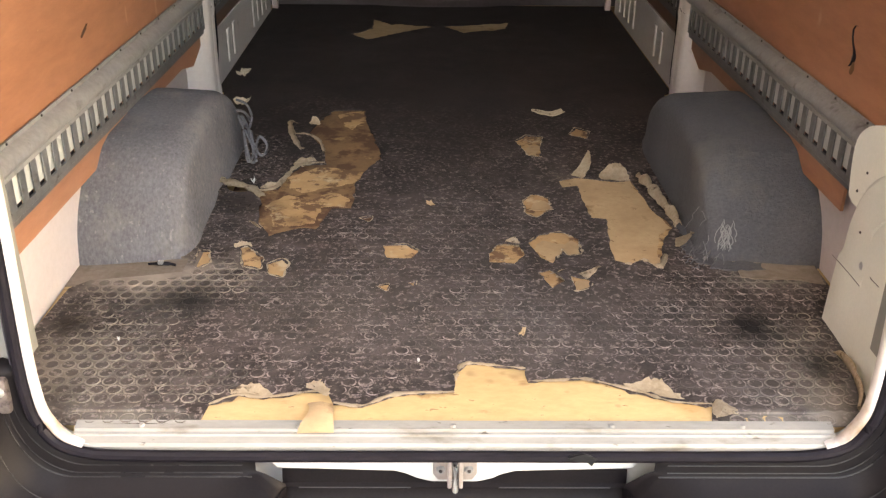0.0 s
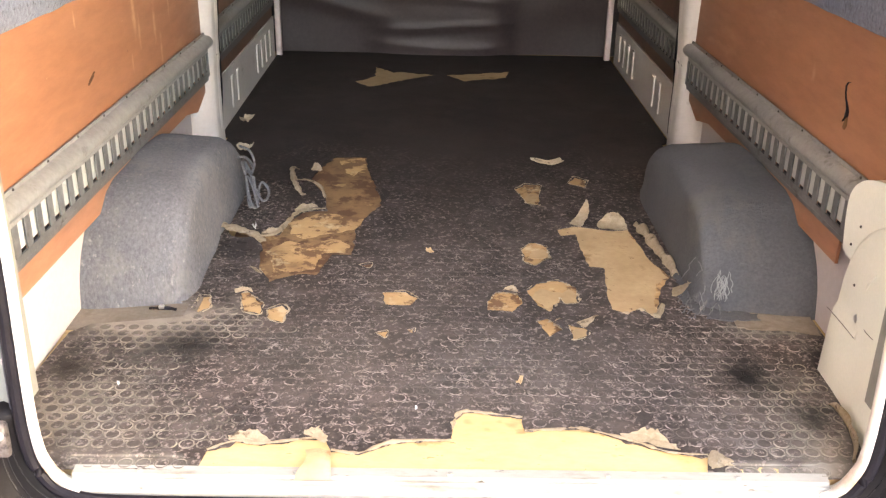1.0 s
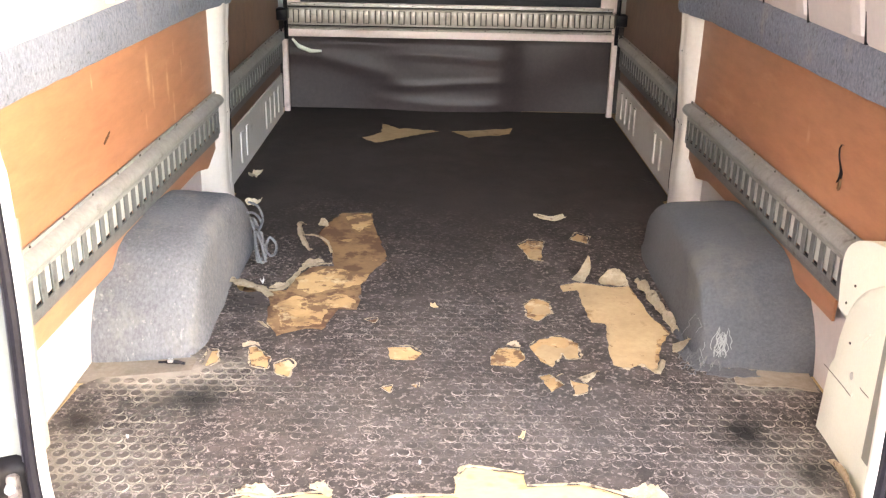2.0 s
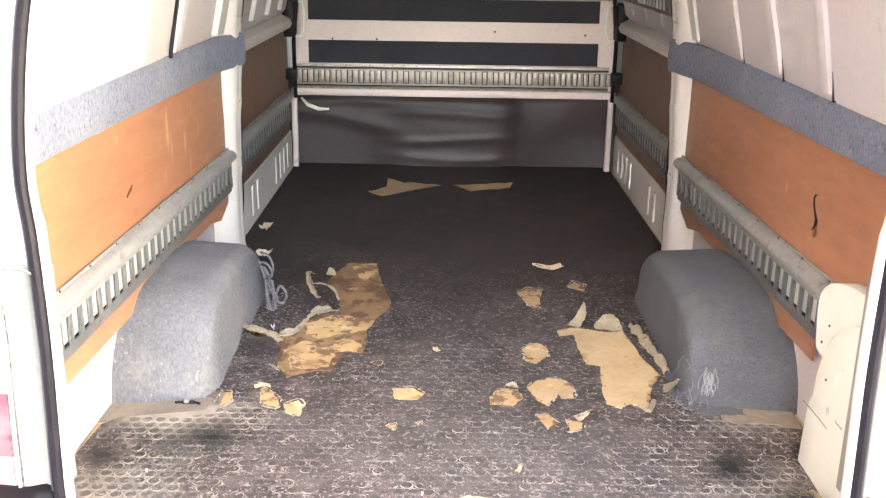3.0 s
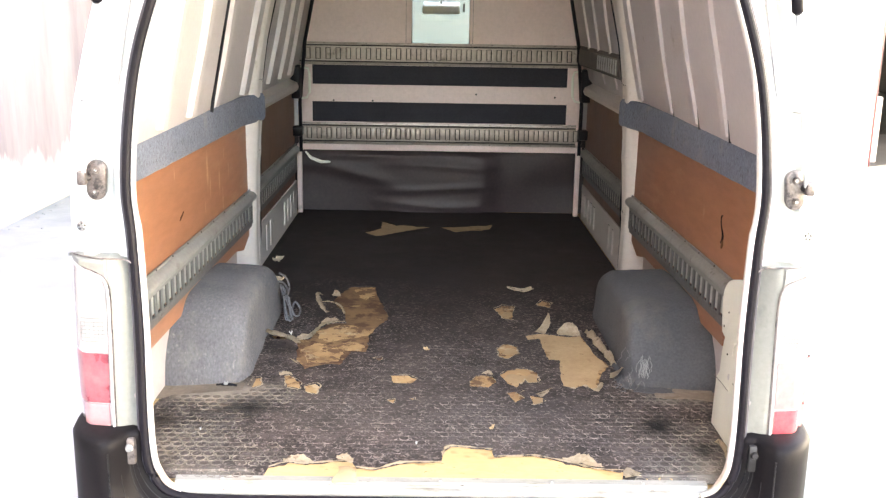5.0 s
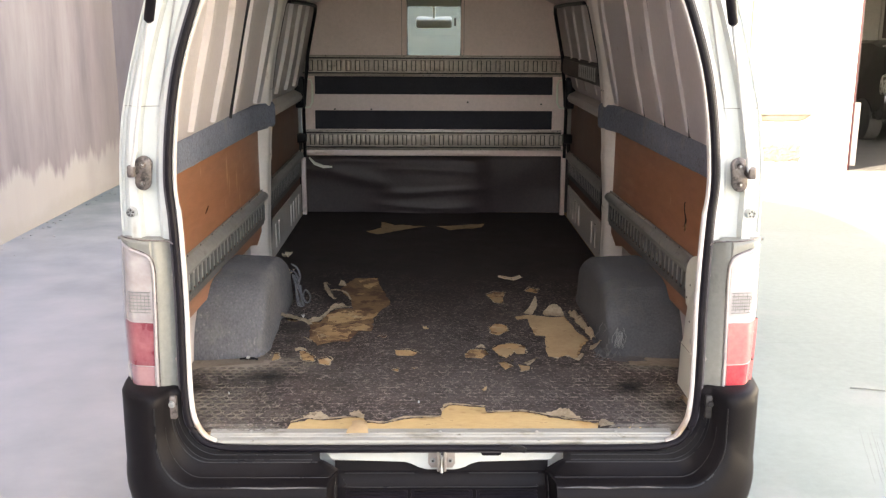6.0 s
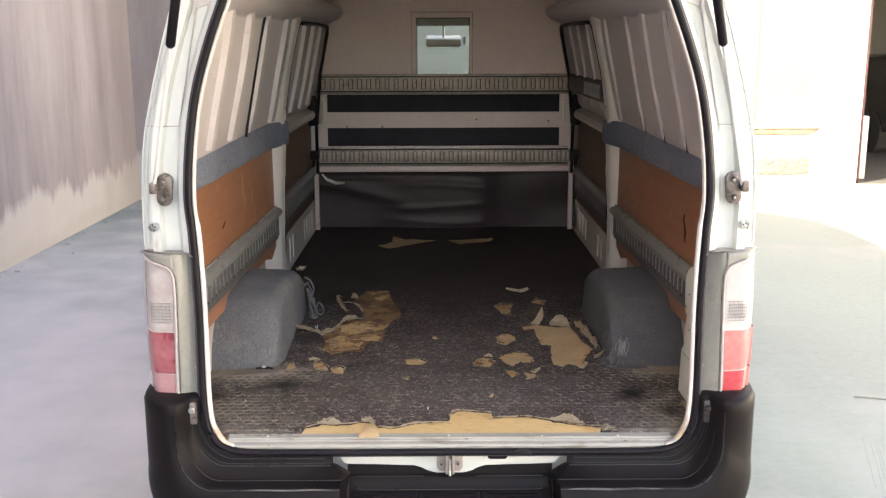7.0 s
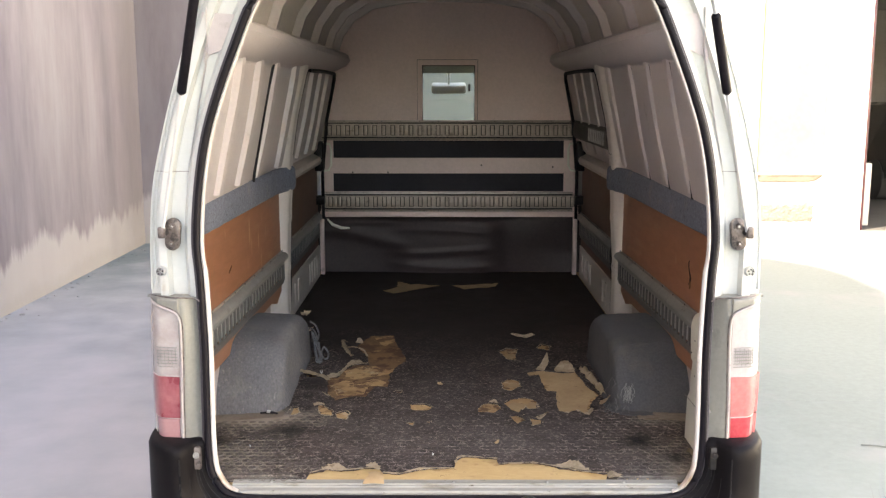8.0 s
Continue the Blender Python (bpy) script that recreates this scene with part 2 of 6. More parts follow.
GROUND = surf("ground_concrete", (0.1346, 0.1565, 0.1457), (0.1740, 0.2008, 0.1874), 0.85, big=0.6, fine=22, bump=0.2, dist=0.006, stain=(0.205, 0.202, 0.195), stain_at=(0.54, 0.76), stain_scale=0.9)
BOUNCE_WHITE = surf("whitewash", (0.78, 0.77, 0.73), (0.84, 0.83, 0.79), 0.9, big=0.8, fine=20, bump=0.15, dist=0.008)
PLASTER = surf("white_plaster", (0.50, 0.49, 0.465), (0.55, 0.54, 0.51), 0.9, big=0.8, fine=20, bump=0.15, dist=0.008)
CREAM = surf("cream_plaster", (0.1747, 0.1487, 0.0869), (0.2059, 0.1797, 0.1092), 0.9, big=1.5, fine=18, bump=0.3, dist=0.01)
# Darker than the cream bay: shade on the ledge face is in the colour.
LEDGE_PLASTER = surf("ledge_plaster", (0.1163, 0.1003, 0.0804), (0.1550, 0.1354, 0.1104), 0.9, big=5, fine=22, bump=0.5, dist=0.012)
ROUGHCAST = surf("bare_plaster", (0.0788, 0.0619, 0.0543), (0.1341, 0.1116, 0.1044), 0.95, big=9, fine=30, bump=0.5, dist=0.012, mix=0.6, stain=(0.07, 0.05, 0.032), stain_at=(0.60, 0.70), stain_scale=24)
REDFRAME = surf("dark_red_frame", (0.052, 0.008, 0.014), (0.078, 0.013, 0.02), 0.4, big=5, fine=50, bump=0.05)
ROOMWALL = surf("room_wall", (0.36, 0.35, 0.335), (0.44, 0.43, 0.41), 0.9, big=1, fine=20, bump=0.1)
ROOMFLOOR = surf("room_floor", (0.035, 0.036, 0.036), (0.055, 0.056, 0.055), 0.55, big=1.2, fine=30, bump=0.05)
SCUFF_MARK = surf("scuff_mark", (0.1420, 0.1544, 0.1457), (0.2038, 0.2198, 0.2075), 0.9, big=9, fine=60, bump=0.1, stain=(0.18, 0.195, 0.185), stain_at=(0.45, 0.6), stain_scale=14)
JOINT = surf("joint_dirt", (0.1552, 0.1677, 0.1552), (0.2329, 0.2484, 0.2329), 0.95, big=3, fine=40, bump=0.2)
CARPAINT = surf("blue_grey_car_paint", (0.0054, 0.0065, 0.0083), (0.0072, 0.0090, 0.0109), 0.25, 0.2, big=1, fine=60, bump=0.0, coat=0.6)
PARTITION = surf("partition_paint", (0.6849, 0.5536, 0.5306), (0.8233, 0.6721, 0.6463), 0.5, big=1.5, fine=60, bump=0.05, stain=(0.25, 0.21, 0.18), stain_at=(0.66, 0.80), stain_scale=10)
LAMPGREY = surf("lamp_surround", (0.1971, 0.1919, 0.1693), (0.2507, 0.2421, 0.2162), 0.45, big=3, fine=90, bump=0.04, stain=(0.14, 0.135, 0.12), stain_at=(0.60, 0.8), stain_scale=12)
for m_ in (CARPET, CARPET_LIT, CARPET_SHADED):
    m_.node_tree.nodes["Principled BSDF"].inputs["Sheen Weight"].default_value = 0.06
    m_.node_tree.nodes["Principled BSDF"].inputs["Sheen Roughness"].default_value = 0.7
HEADLINER = surf("cab_headlining", (0.3900, 0.4125, 0.4125), (0.4810, 0.5000, 0.5000), 0.8, big=2, fine=120, bump=0.2)
MIRROR_BACK = surf("mirror_shell", (0.6240, 0.6344, 0.6264), (0.7800, 0.7794, 0.7656), 0.3, big=6, fine=90, bump=0.03)
DULL_WRAP = surf("dull_wrap", (0.095, 0.080, 0.072), (0.15, 0.128, 0.115), 0.85, big=4, fine=90, bump=0.3, dist=0.002)
PANE = glass("window_glass", (0.84, 0.91, 0.875))


def splash_zone(m, top, colour, lower):
    """Whitewash left along the foot of a wall, with an uneven dripping upper edge, peeled again lower down."""
    nt = m.node_tree
    n, k = nt.nodes, nt.links.new
    base = n["Principled BSDF"].inputs["Base Color"]
    geo = n.new("ShaderNodeNewGeometry")
    sep = n.new("ShaderNodeSeparateXYZ")
    k(geo.outputs["Position"], sep.inputs[0])
    for level, tint, sc, amp, st in ((top, colour, 1.6, 0.9, (1, 1.2, 0.12)), (lower, (0.33, 0.30, 0.27), 1.3, 0.5, (1, 1, 0.8))):
        src = base.links[0].from_socket
        mp = n.new("ShaderNodeMapping")
        mp.inputs["Scale"].default_value = st
        k(geo.outputs["Position"], mp.inputs["Vector"])
        t = n.new("ShaderNodeTexNoise")
        t.inputs["Scale"].default_value, t.inputs["Detail"].default_value, t.inputs["Roughness"].default_value = sc, 8.0, 0.7
        k(mp.outputs["Vector"], t.inputs["Vector"])
        add = n.new("ShaderNodeMath")
        add.operation = "MULTIPLY_ADD"
        k(t.outputs["Fac"], add.inputs[0])
        add.inputs[1].default_value = -amp
        k(sep.outputs["Z"], add.inputs[2])
        r = n.new("ShaderNodeMapRange")
        r.inputs["From Min"].default_value, r.inputs["From Max"].default_value = level - amp / 2 + 0.05, level - amp / 2 - 0.05
        r.inputs["To Max"].default_value = 0.8
        k(add.outputs[0], r.inputs["Value"])
        x = n.new("ShaderNodeMix")
        x.data_type = "RGBA"
        k(r.outputs["Result"], x.inputs[0])
        k(src, x.inputs[6])
        x.inputs[7].default_value = (*tint, 1)
        k(x.outputs[2], base)


splash_zone(CONCRETE, 0.40, (0.40, 0.366, 0.340), 0.10)
splash_zone(END_WALL, 0.40, (0.36, 0.33, 0.31), 0.10)


def blot(m, centre, radius, colour, amount=1.0, scale=9.0, soft=0.5, squash=(1, 1, 1)):
    """A stain, dust, or painted light or shade, with an uneven edge at one place of a surface."""
    nt = m.node_tree
    n, k = nt.nodes, nt.links.new
    base = n["Principled BSDF"].inputs["Base Color"]
    src = base.links[0].from_socket
    geo = n.new("ShaderNodeNewGeometry")
    sub = n.new("ShaderNodeVectorMath")
    sub.operation = "SUBTRACT"
    sub.inputs[1].default_value = centre
    k(geo.outputs["Position"], sub.inputs[0])
    mul = n.new("ShaderNodeVectorMath")
    mul.operation = "MULTIPLY"
    mul.inputs[1].default_value = squash
    k(sub.outputs[0], mul.inputs[0])
    ln = n.new("ShaderNodeVectorMath")
    ln.operation = "LENGTH"
    k(mul.outputs[0], ln.inputs[0])
    t = n.new("ShaderNodeTexNoise")
    t.inputs["Scale"].default_value, t.inputs["Detail"].default_value = scale, 6.0
    k(geo.outputs["Position"], t.inputs["Vector"])
    add = n.new("ShaderNodeMath")
    add.operation = "MULTIPLY_ADD"
    k(t.outputs["Fac"], add.inputs[0])
    add.inputs[1].default_value = radius * 1.6
    k(ln.outputs["Value"], add.inputs[2])
    r = n.new("ShaderNodeMapRange")
    r.inputs["From Min"].default_value, r.inputs["From Max"].default_value = radius * 1.8, radius * (1.8 - 2 * soft)
    r.inputs["To Max"].default_value = amount
    k(add.outputs[0], r.inputs["Value"])
    x = n.new("ShaderNodeMix")
    x.data_type = "RGBA"
    k(r.outputs["Result"], x.inputs[0])
    k(src, x.inputs[6])
    x.inputs[7].default_value = (*colour, 1)
    k(x.outputs[2], base)


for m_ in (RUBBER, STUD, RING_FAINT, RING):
    k_ = 0.5 if m_ is STUD else 1.1
    blot(m_, (-0.70, 0.14, 0.62), 0.21, (0.33, 0.275, 0.225), 0.75 * k_, 16, 0.7)
    blot(m_, (-0.62, 0.50, 0.62), 0.13, (0.35, 0.29, 0.235), 1.5 * k_, 16, 0.7, (0.6, 1, 1))
    blot(m_, (0.66, 0.50, 0.62), 0.085, (0.25, 0.225, 0.195), 0.9 * k_, 16, 0.7, (0.6, 1, 1))
    blot(m_, (0.62, 0.12, 0.62), 0.20, (0.24, 0.222, 0.205), 0.7 * k_, 20, 0.7)
    blot(m_, (-0.30, 0.40, 0.62), 0.20, (0.12, 0.105, 0.09), 0.4, 9, 0.9)
    blot(m_, (0.05, 0.45, 0.62), 0.55, (0.14, 0.126, 0.116), 0.30, 24, 0.8, (0.6, 1.0, 1))
    blot(m_, (0.15, 0.30, 0.62), 0.32, (0.20, 0.18, 0.166), 0.30, 45, 0.8, (0.6, 1.3, 1))
    blot(m_, (0.20, 0.98, 0.62), 0.36, (0.125, 0.108, 0.100), 0.55 if m_ is not STUD else 0.3, 26, 0.9, (0.8, 0.8, 1))
    blot(m_, (-0.08, 0.72, 0.62), 0.22, (0.115, 0.098, 0.090), 0.4, 30, 0.9, (1.2, 0.6, 1))
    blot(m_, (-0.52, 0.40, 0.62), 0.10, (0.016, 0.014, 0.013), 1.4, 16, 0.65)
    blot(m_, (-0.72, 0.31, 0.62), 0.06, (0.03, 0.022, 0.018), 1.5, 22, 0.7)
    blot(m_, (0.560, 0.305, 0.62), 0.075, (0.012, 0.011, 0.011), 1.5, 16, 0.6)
    # Shadow of the mat's lifted corner, painted as a dark patch.
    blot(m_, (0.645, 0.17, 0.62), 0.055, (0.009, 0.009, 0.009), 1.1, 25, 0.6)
    # Dark patches; the first two paint the shade under lifted mat flaps.
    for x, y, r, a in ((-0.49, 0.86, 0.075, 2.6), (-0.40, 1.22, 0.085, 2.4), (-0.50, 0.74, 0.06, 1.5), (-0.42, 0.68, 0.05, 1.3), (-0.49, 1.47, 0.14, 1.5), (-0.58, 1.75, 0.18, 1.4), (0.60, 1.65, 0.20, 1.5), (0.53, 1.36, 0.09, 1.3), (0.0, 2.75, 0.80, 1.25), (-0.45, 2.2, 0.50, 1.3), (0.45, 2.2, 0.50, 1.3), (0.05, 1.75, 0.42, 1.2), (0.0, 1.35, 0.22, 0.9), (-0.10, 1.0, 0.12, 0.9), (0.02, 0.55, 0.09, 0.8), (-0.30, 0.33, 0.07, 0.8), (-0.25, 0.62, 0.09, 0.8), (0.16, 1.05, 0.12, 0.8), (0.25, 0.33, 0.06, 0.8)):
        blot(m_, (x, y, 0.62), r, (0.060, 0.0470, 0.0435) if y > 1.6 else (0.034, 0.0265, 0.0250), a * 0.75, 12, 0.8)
    blot(m_, (0.54, 0.018, 0.62), 0.06, (0.30, 0.275, 0.24), 0.9, 25, 0.7, (0.5, 2.0, 1))
    blot(m_, (-0.52, 0.018, 0.62), 0.06, (0.26, 0.235, 0.20), 0.8, 25, 0.7, (0.5, 2.0, 1))
    blot(m_, (0.62, 0.05, 0.62), 0.07, (0.28, 0.25, 0.21), 0.6, 25, 0.7)
for x_ in (-1, 1):
    blot(WHITE, (0.776 * x_, 0.01, 1.150), 0.011, (0.34, 0.27, 0.20), 0.7, 60, 0.7, (1.4, 0.3, 0.35))
    blot(WHITE, (0.62 * x_, -0.04, 0.62), 0.05, (0.42, 0.30, 0.24), 0.7, 40, 0.6)
for y_, z_, r_, a_ in ((1.02, 1.15, 0.018, 0.9), (1.05, 1.10, 0.011, 0.7), (1.17, 1.10, 0.014, 0.8), (1.24, 1.18, 0.008, 0.6), (0.98, 1.04, 0.008, 0.6), (1.21, 1.03, 0.012, 0.7), (0.66, 1.20, 0.006, 0.7), (1.30, 1.12, 0.009, 0.6)):
    blot(PANEL_PLY, (-0.75, y_, z_), r_, (0.62, 0.40, 0.24), a_, 45, 0.5, (0.3, 1, 0.26))
for y_, z_ in ((0.60, 1.195), (0.56, 1.175), (0.95, 1.075), (0.42, 1.145)):
    blot(PANEL_PLY, (-0.75, y_, z_), 0.004, (0.08, 0.035, 0.02), 0.9, 60, 0.5)
blot(PANEL_PLY, (0.75, 0.72, 1.10), 0.012, (0.55, 0.36, 0.24), 0.6, 45, 0.5, (0.3, 1, 0.5))
blot(PANEL_PLY, (0.75, 1.5, 0.85), 0.15, (0.10, 0.05, 0.028), 0.8, 8, 0.7)


# ---- mesh helpers ----
def part(name, bm, material, parent=None, label="", smooth=True, at=None, angle=32):
    me = bpy.data.meshes.new(name)
    bmesh.ops.recalc_face_normals(bm, faces=bm.faces)
    bm.to_mesh(me)
    bm.free()
    for q in material if isinstance(material, (list, tuple)) else [material]:
        me.materials.append(q)
    if smooth:
        me.polygons.foreach_set("use_smooth", [True] * len(me.polygons))
        me.set_sharp_from_angle(angle=radians(angle))
    ob = new(name, me)
    ob.parent = parent
    if at is not None:
        ob.matrix_basis = at
    if label:
        tagged(ob, label)
    return ob


def again(ob, at, parent=None):
    """One more piece on the same mesh."""
    c = new(ob.name.split(".")[0], ob.data)
    c.parent = parent or ob.parent
    c.matrix_basis = at
    if "label" in ob:
        c["label"] = ob["label"]
    return c


def thing(name, label, category, group="", kind="", at=(0, 0, 0)):
    ob = new(name)
    ob.location = at
    ob.empty_display_size = 0.1
    return tagged(ob, label, category, group, kind)


def box(x0, x1, y0, y1, z0, z1, bevel=0.0, bm=None, seg=2):
    own = bmesh.new()
    bmesh.ops.create_cube(own, size=1)
    for v in own.verts:
        v.co = Vector(((x0 + x1) / 2 + v.co.x * (x1 - x0), (y0 + y1) / 2 + v.co.y * (y1 - y0), (z0 + z1) / 2 + v.co.z * (z1 - z0)))
    if bevel:
        bmesh.ops.bevel(own, geom=own.edges[:], offset=bevel, segments=seg, affect="EDGES", profile=0.5)
    if bm is None:
        return own
    return join(bm, own)


def join(bm, other):
    me = bpy.data.meshes.new("tmp")
    other.to_mesh(me)
    other.free()
    bm.from_mesh(me)
    bpy.data.meshes.remove(me)
    return bm


def loft(rings, closed=True, caps=False, bm=None):
    bm = bm or bmesh.new()
    rows = [[bm.verts.new(p) for p in r] for r in rings]
    n = len(rows[0])
    for a, c in zip(rows, rows[1:]):
        for i in range(n if closed else n - 1):
            j = (i + 1) % n
            bm.faces.new((a[i], a[j], c[j], c[i]))
    if caps:
        bm.faces.new(rows[0])
        bm.faces.new(rows[-1])
    return bm


def tube(pts, r, n=10, bm=None, closed=False):
    """A round bar along pts; r is a radius or one radius a point."""
    pts = [Vector(p) for p in pts]
    rings, m = [], len(pts)
    up = Vector((0, 0, 1))
    for i, p in enumerate(pts):
        a, c = (pts[(i - 1) % m], pts[(i + 1) % m]) if closed else (pts[max(i - 1, 0)], pts[min(i + 1, m - 1)])
        d = (c - a).normalized()
        ref = up if abs(d.dot(up)) < 0.9 else Vector((0, 1, 0))
        s = d.cross(ref).normalized()
        t = s.cross(d)
        q = r[i] if isinstance(r, (list, tuple)) else r
        rings.append([p + (s * math.cos(2 * math.pi * k / n) + t * math.sin(2 * math.pi * k / n)) * q for k in range(n)])
    if closed:
        rings.append(rings[0])
    bm = loft(rings, True, not closed, bm)
    if closed:
        bmesh.ops.remove_doubles(bm, verts=bm.verts, dist=1e-5)
    return bm


def prism(poly, axis, a, b, bevel=0.0):
    """The outline poly pushed along an axis from a to b."""
    put = {"x": lambda u, v, w: (w, u, v), "y": lambda u, v, w: (u, w, v), "z": lambda u, v, w: (u, v, w)}[axis]
    bm = bmesh.new()
    lo = [bm.verts.new(put(u, v, a)) for u, v in poly]
    hi = [bm.verts.new(put(u, v, b)) for u, v in poly]
    bm.faces.new(lo)
    bm.faces.new(hi)
    for i in range(len(poly)):
        j = (i + 1) % len(poly)
        bm.faces.new((lo[i], lo[j], hi[j], hi[i]))
    if bevel:
        bmesh.ops.bevel(bm, geom=bm.edges[:], offset=bevel, segments=2, affect="EDGES", profile=0.5)
    return bm


def spline(ctrl, n=5):
    """Points of a smooth line through ctrl, n for each stretch."""
    c = [Vector(p) for p in ctrl]
    out = []
    for i in range(len(c) - 1):
        p0, p1, p2, p3 = c[max(i - 1, 0)], c[i], c[i + 1], c[min(i + 2, len(c) - 1)]
        for k in range(n):
            t = k / n
            out.append(0.5 * ((2 * p1) + (p2 - p0) * t + (2 * p0 - 5 * p1 + 4 * p2 - p3) * t * t + (3 * p1 - p0 - 3 * p2 + p3) * t ** 3))
    return out + [c[-1]]


def lerp(table, v):
    """Straight-line reading of a short table of (v, value)."""
    if v <= table[0][0]:
        return table[0][1]
    for (a, p), (b, q) in zip(table, table[1:]):
        if v <= b:
            return p + (q - p) * (v - a) / (b - a)
    return table[-1][1]


def screw(name, parent, at, axis="z", r=0.006, material=None):
    bm = bmesh.new()
    bmesh.ops.create_cone(bm, cap_ends=True, segments=10, radius1=r, radius2=r * 0.7, depth=r * 0.7)
    turn = {"z": Matrix(), "y": Matrix.Rotation(radians(90), 4, "X"), "x": Matrix.Rotation(radians(90), 4, "Y"), "-x": Matrix.Rotation(radians(-90), 4, "Y")}[axis]
    return part(name, bm, material or STEEL, parent, at=Matrix.Translation(at) @ turn)


# Pale patches lighten the paving where the daylight on it falls short.
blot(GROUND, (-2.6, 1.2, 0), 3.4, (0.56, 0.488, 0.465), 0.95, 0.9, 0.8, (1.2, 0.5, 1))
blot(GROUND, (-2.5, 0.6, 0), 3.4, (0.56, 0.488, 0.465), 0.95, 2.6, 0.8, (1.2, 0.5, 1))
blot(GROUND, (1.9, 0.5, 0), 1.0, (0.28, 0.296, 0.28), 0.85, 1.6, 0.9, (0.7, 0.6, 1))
blot(CONCRETE, (-3.31, 8.1, 2.2), 1.3, (0.19, 0.163, 0.15), 1.1, 1.4, 0.8, (1, 1, 0.28))
blot(CONCRETE, (-3.31, 4.2, 1.15), 0.45, (0.24, 0.212, 0.20), 0.8, 2.0, 0.6, (1, 0.5, 1))
for x in (-0.64, 0.645):
    blot(INNER, (x, -0.035, 0.628), 0.055, (0.36, 0.24, 0.15), 1.3, 40, 0.6)
for x_, y_, r_ in ((0.030, 0.150, 0.012), (0.062, 0.128, 0.010), (0.105, 0.140, 0.014), (0.085, 0.152, 0.008), (0.118, 0.120, 0.010), (0.19, 0.095, 0.006), (0.27, 0.055, 0.006)):
    blot(FLOOR_PLY, (x_, y_, 0.61), r_, (0.30, 0.165, 0.075), 0.7, 60, 0.6)
for x_, y_, r_, a_ in ((-0.42, 0.86, 0.05, 0.9), (-0.36, 0.78, 0.035, 0.8), (-0.30, 0.95, 0.04, 0.7), (-0.25, 0.86, 0.03, 0.7), (-0.40, 0.72, 0.04, 0.8), (-0.28, 1.05, 0.035, 0.6), (0.40, 0.95, 0.03, 0.5), (0.46, 0.62, 0.03, 0.5), (0.22, 0.61, 0.03, 0.6)):
    blot(FLOOR_WORN, (x_, y_, 0.61), r_, (0.12, 0.06, 0.03), a_, 30, 0.8)
blot(FLOOR_PLY, (0.40, 0.06, 0.61), 0.05, (0.40, 0.20, 0.06), 0.9, 20, 0.7)
# ---- yard: ground, tall side wall, sunlit building behind the van ----
bm = bmesh.new()
bmesh.ops.create_grid(bm, x_segments=60, y_segments=60, size=0.5)
for v in bm.verts:
    u, w = v.co.x * 2, v.co.y * 2
    v.co = Vector((400 * u * abs(u) ** 1.5, 400 * w * abs(w) ** 1.5, 0))
tagged(part("ground", bm, GROUND), "pale concrete yard paving, lightened in patches for the daylight", "ground", kind="structure")

tagged(part("ground_joint", box(1.2, 3.4, 2.5655, 2.5675, -0.02, 0.0006), JOINT), "thin faint joint across the paving", "joint", kind="structure")
for k in range(6):
    x0, x1 = 1.79 + 0.017 * k, 1.632 + 0.014 * k
    pts_ = [(x0 + (x1 - x0) * q / 7 + 0.0012 * math.sin(q * 1.9 + k), 1.42 - 0.04 * (k % 3) - 0.50 * q / 7, 0.0006) for q in range(8)]
    tagged(part("tyre_scuff", loft([[(x - w, y, -0.01), (x - w, y, z), (x + w, y, z), (x + w, y, -0.01)] for (x, y, z), w in zip(pts_, (0.0004, 0.0016, 0.002, 0.0018, 0.002, 0.0016, 0.0013, 0.0005))], True, True), SCUFF_MARK), "faint grey tyre scuff on the paving", "scuff mark", kind="structure")
rng_ = random.Random(8)
bm = bmesh.new()
for k in range(46):
    y = 3.6 + 4.3 * rng_.random()
    r = 0.005 + 0.014 * rng_.random() ** 2
    at = Matrix.Translation((-3.30 + abs(rng_.gauss(0, 0.09)) + r * 0.5, y, r * 0.3)) @ Matrix.Rotation(rng_.random() * 6.28, 4, "Z") @ Matrix.Diagonal((r * (1 + rng_.random()), r, r * 0.7, 1))
    bmesh.ops.create_icosphere(bm, subdivisions=1, radius=1.0, matrix=at)
tagged(part("rubble", bm, GROUND, smooth=False), "crumbs of broken render along the wall's foot", "rubble", kind="stuff")
twig = part("twig", tube(spline([(1.95, 1.89, 0.004), (1.99, 1.875, 0.008), (2.04, 1.865, 0.006), (2.10, 1.85, 0.004)], 4), 0.004, 6), JOINT)
tagged(twig, "short grey twig lying on the paving", "twig")
wall = tagged(part("wall_side", prism([(-11.0, -0.1), (8.0, -0.1), (8.0, 6.68), (3.0, 6.9), (2.2, 7.16), (1.45, 7.56), (0.93, 7.66), (0.3, 7.68), (-0.5, 7.62), (-11.0, 7.6)], "x", -3.75, -3.31), CONCRETE), "tall stained bare concrete boundary wall", "wall", kind="structure")
tagged(part("wall_end", box(-3.75, 1.0, 8.0, 8.45, -0.1, 4.6), END_WALL), "bare concrete end wall, shade put in as a darker tone", "wall", kind="structure")
tagged(part("wall_return", box(0.6, 1.0, 8.45, 8.97, -0.1, 4.2), PLASTER), "short white plastered return wall", "wall", kind="structure")
tagged(part("wall_rear", box(1.0, 3.66, 8.97, 9.37, -0.1, 4.2), PLASTER), "white plastered building wall in sunshine", "wall", kind="structure")
# Unseen; added to block sky light from behind on the left.
tagged(part("wall_behind", box(-3.31, -2.4, -10.4, -10, -0.1, 6.6), CONCRETE), "unseen tall wall added to block light from behind on the left", "wall", kind="structure")
tagged(part("wall_back", box(-14, 11.0, -14.4, -14, -0.1, 2.4), CREAM), "low cream plastered wall closing the yard", "wall", kind="structure")
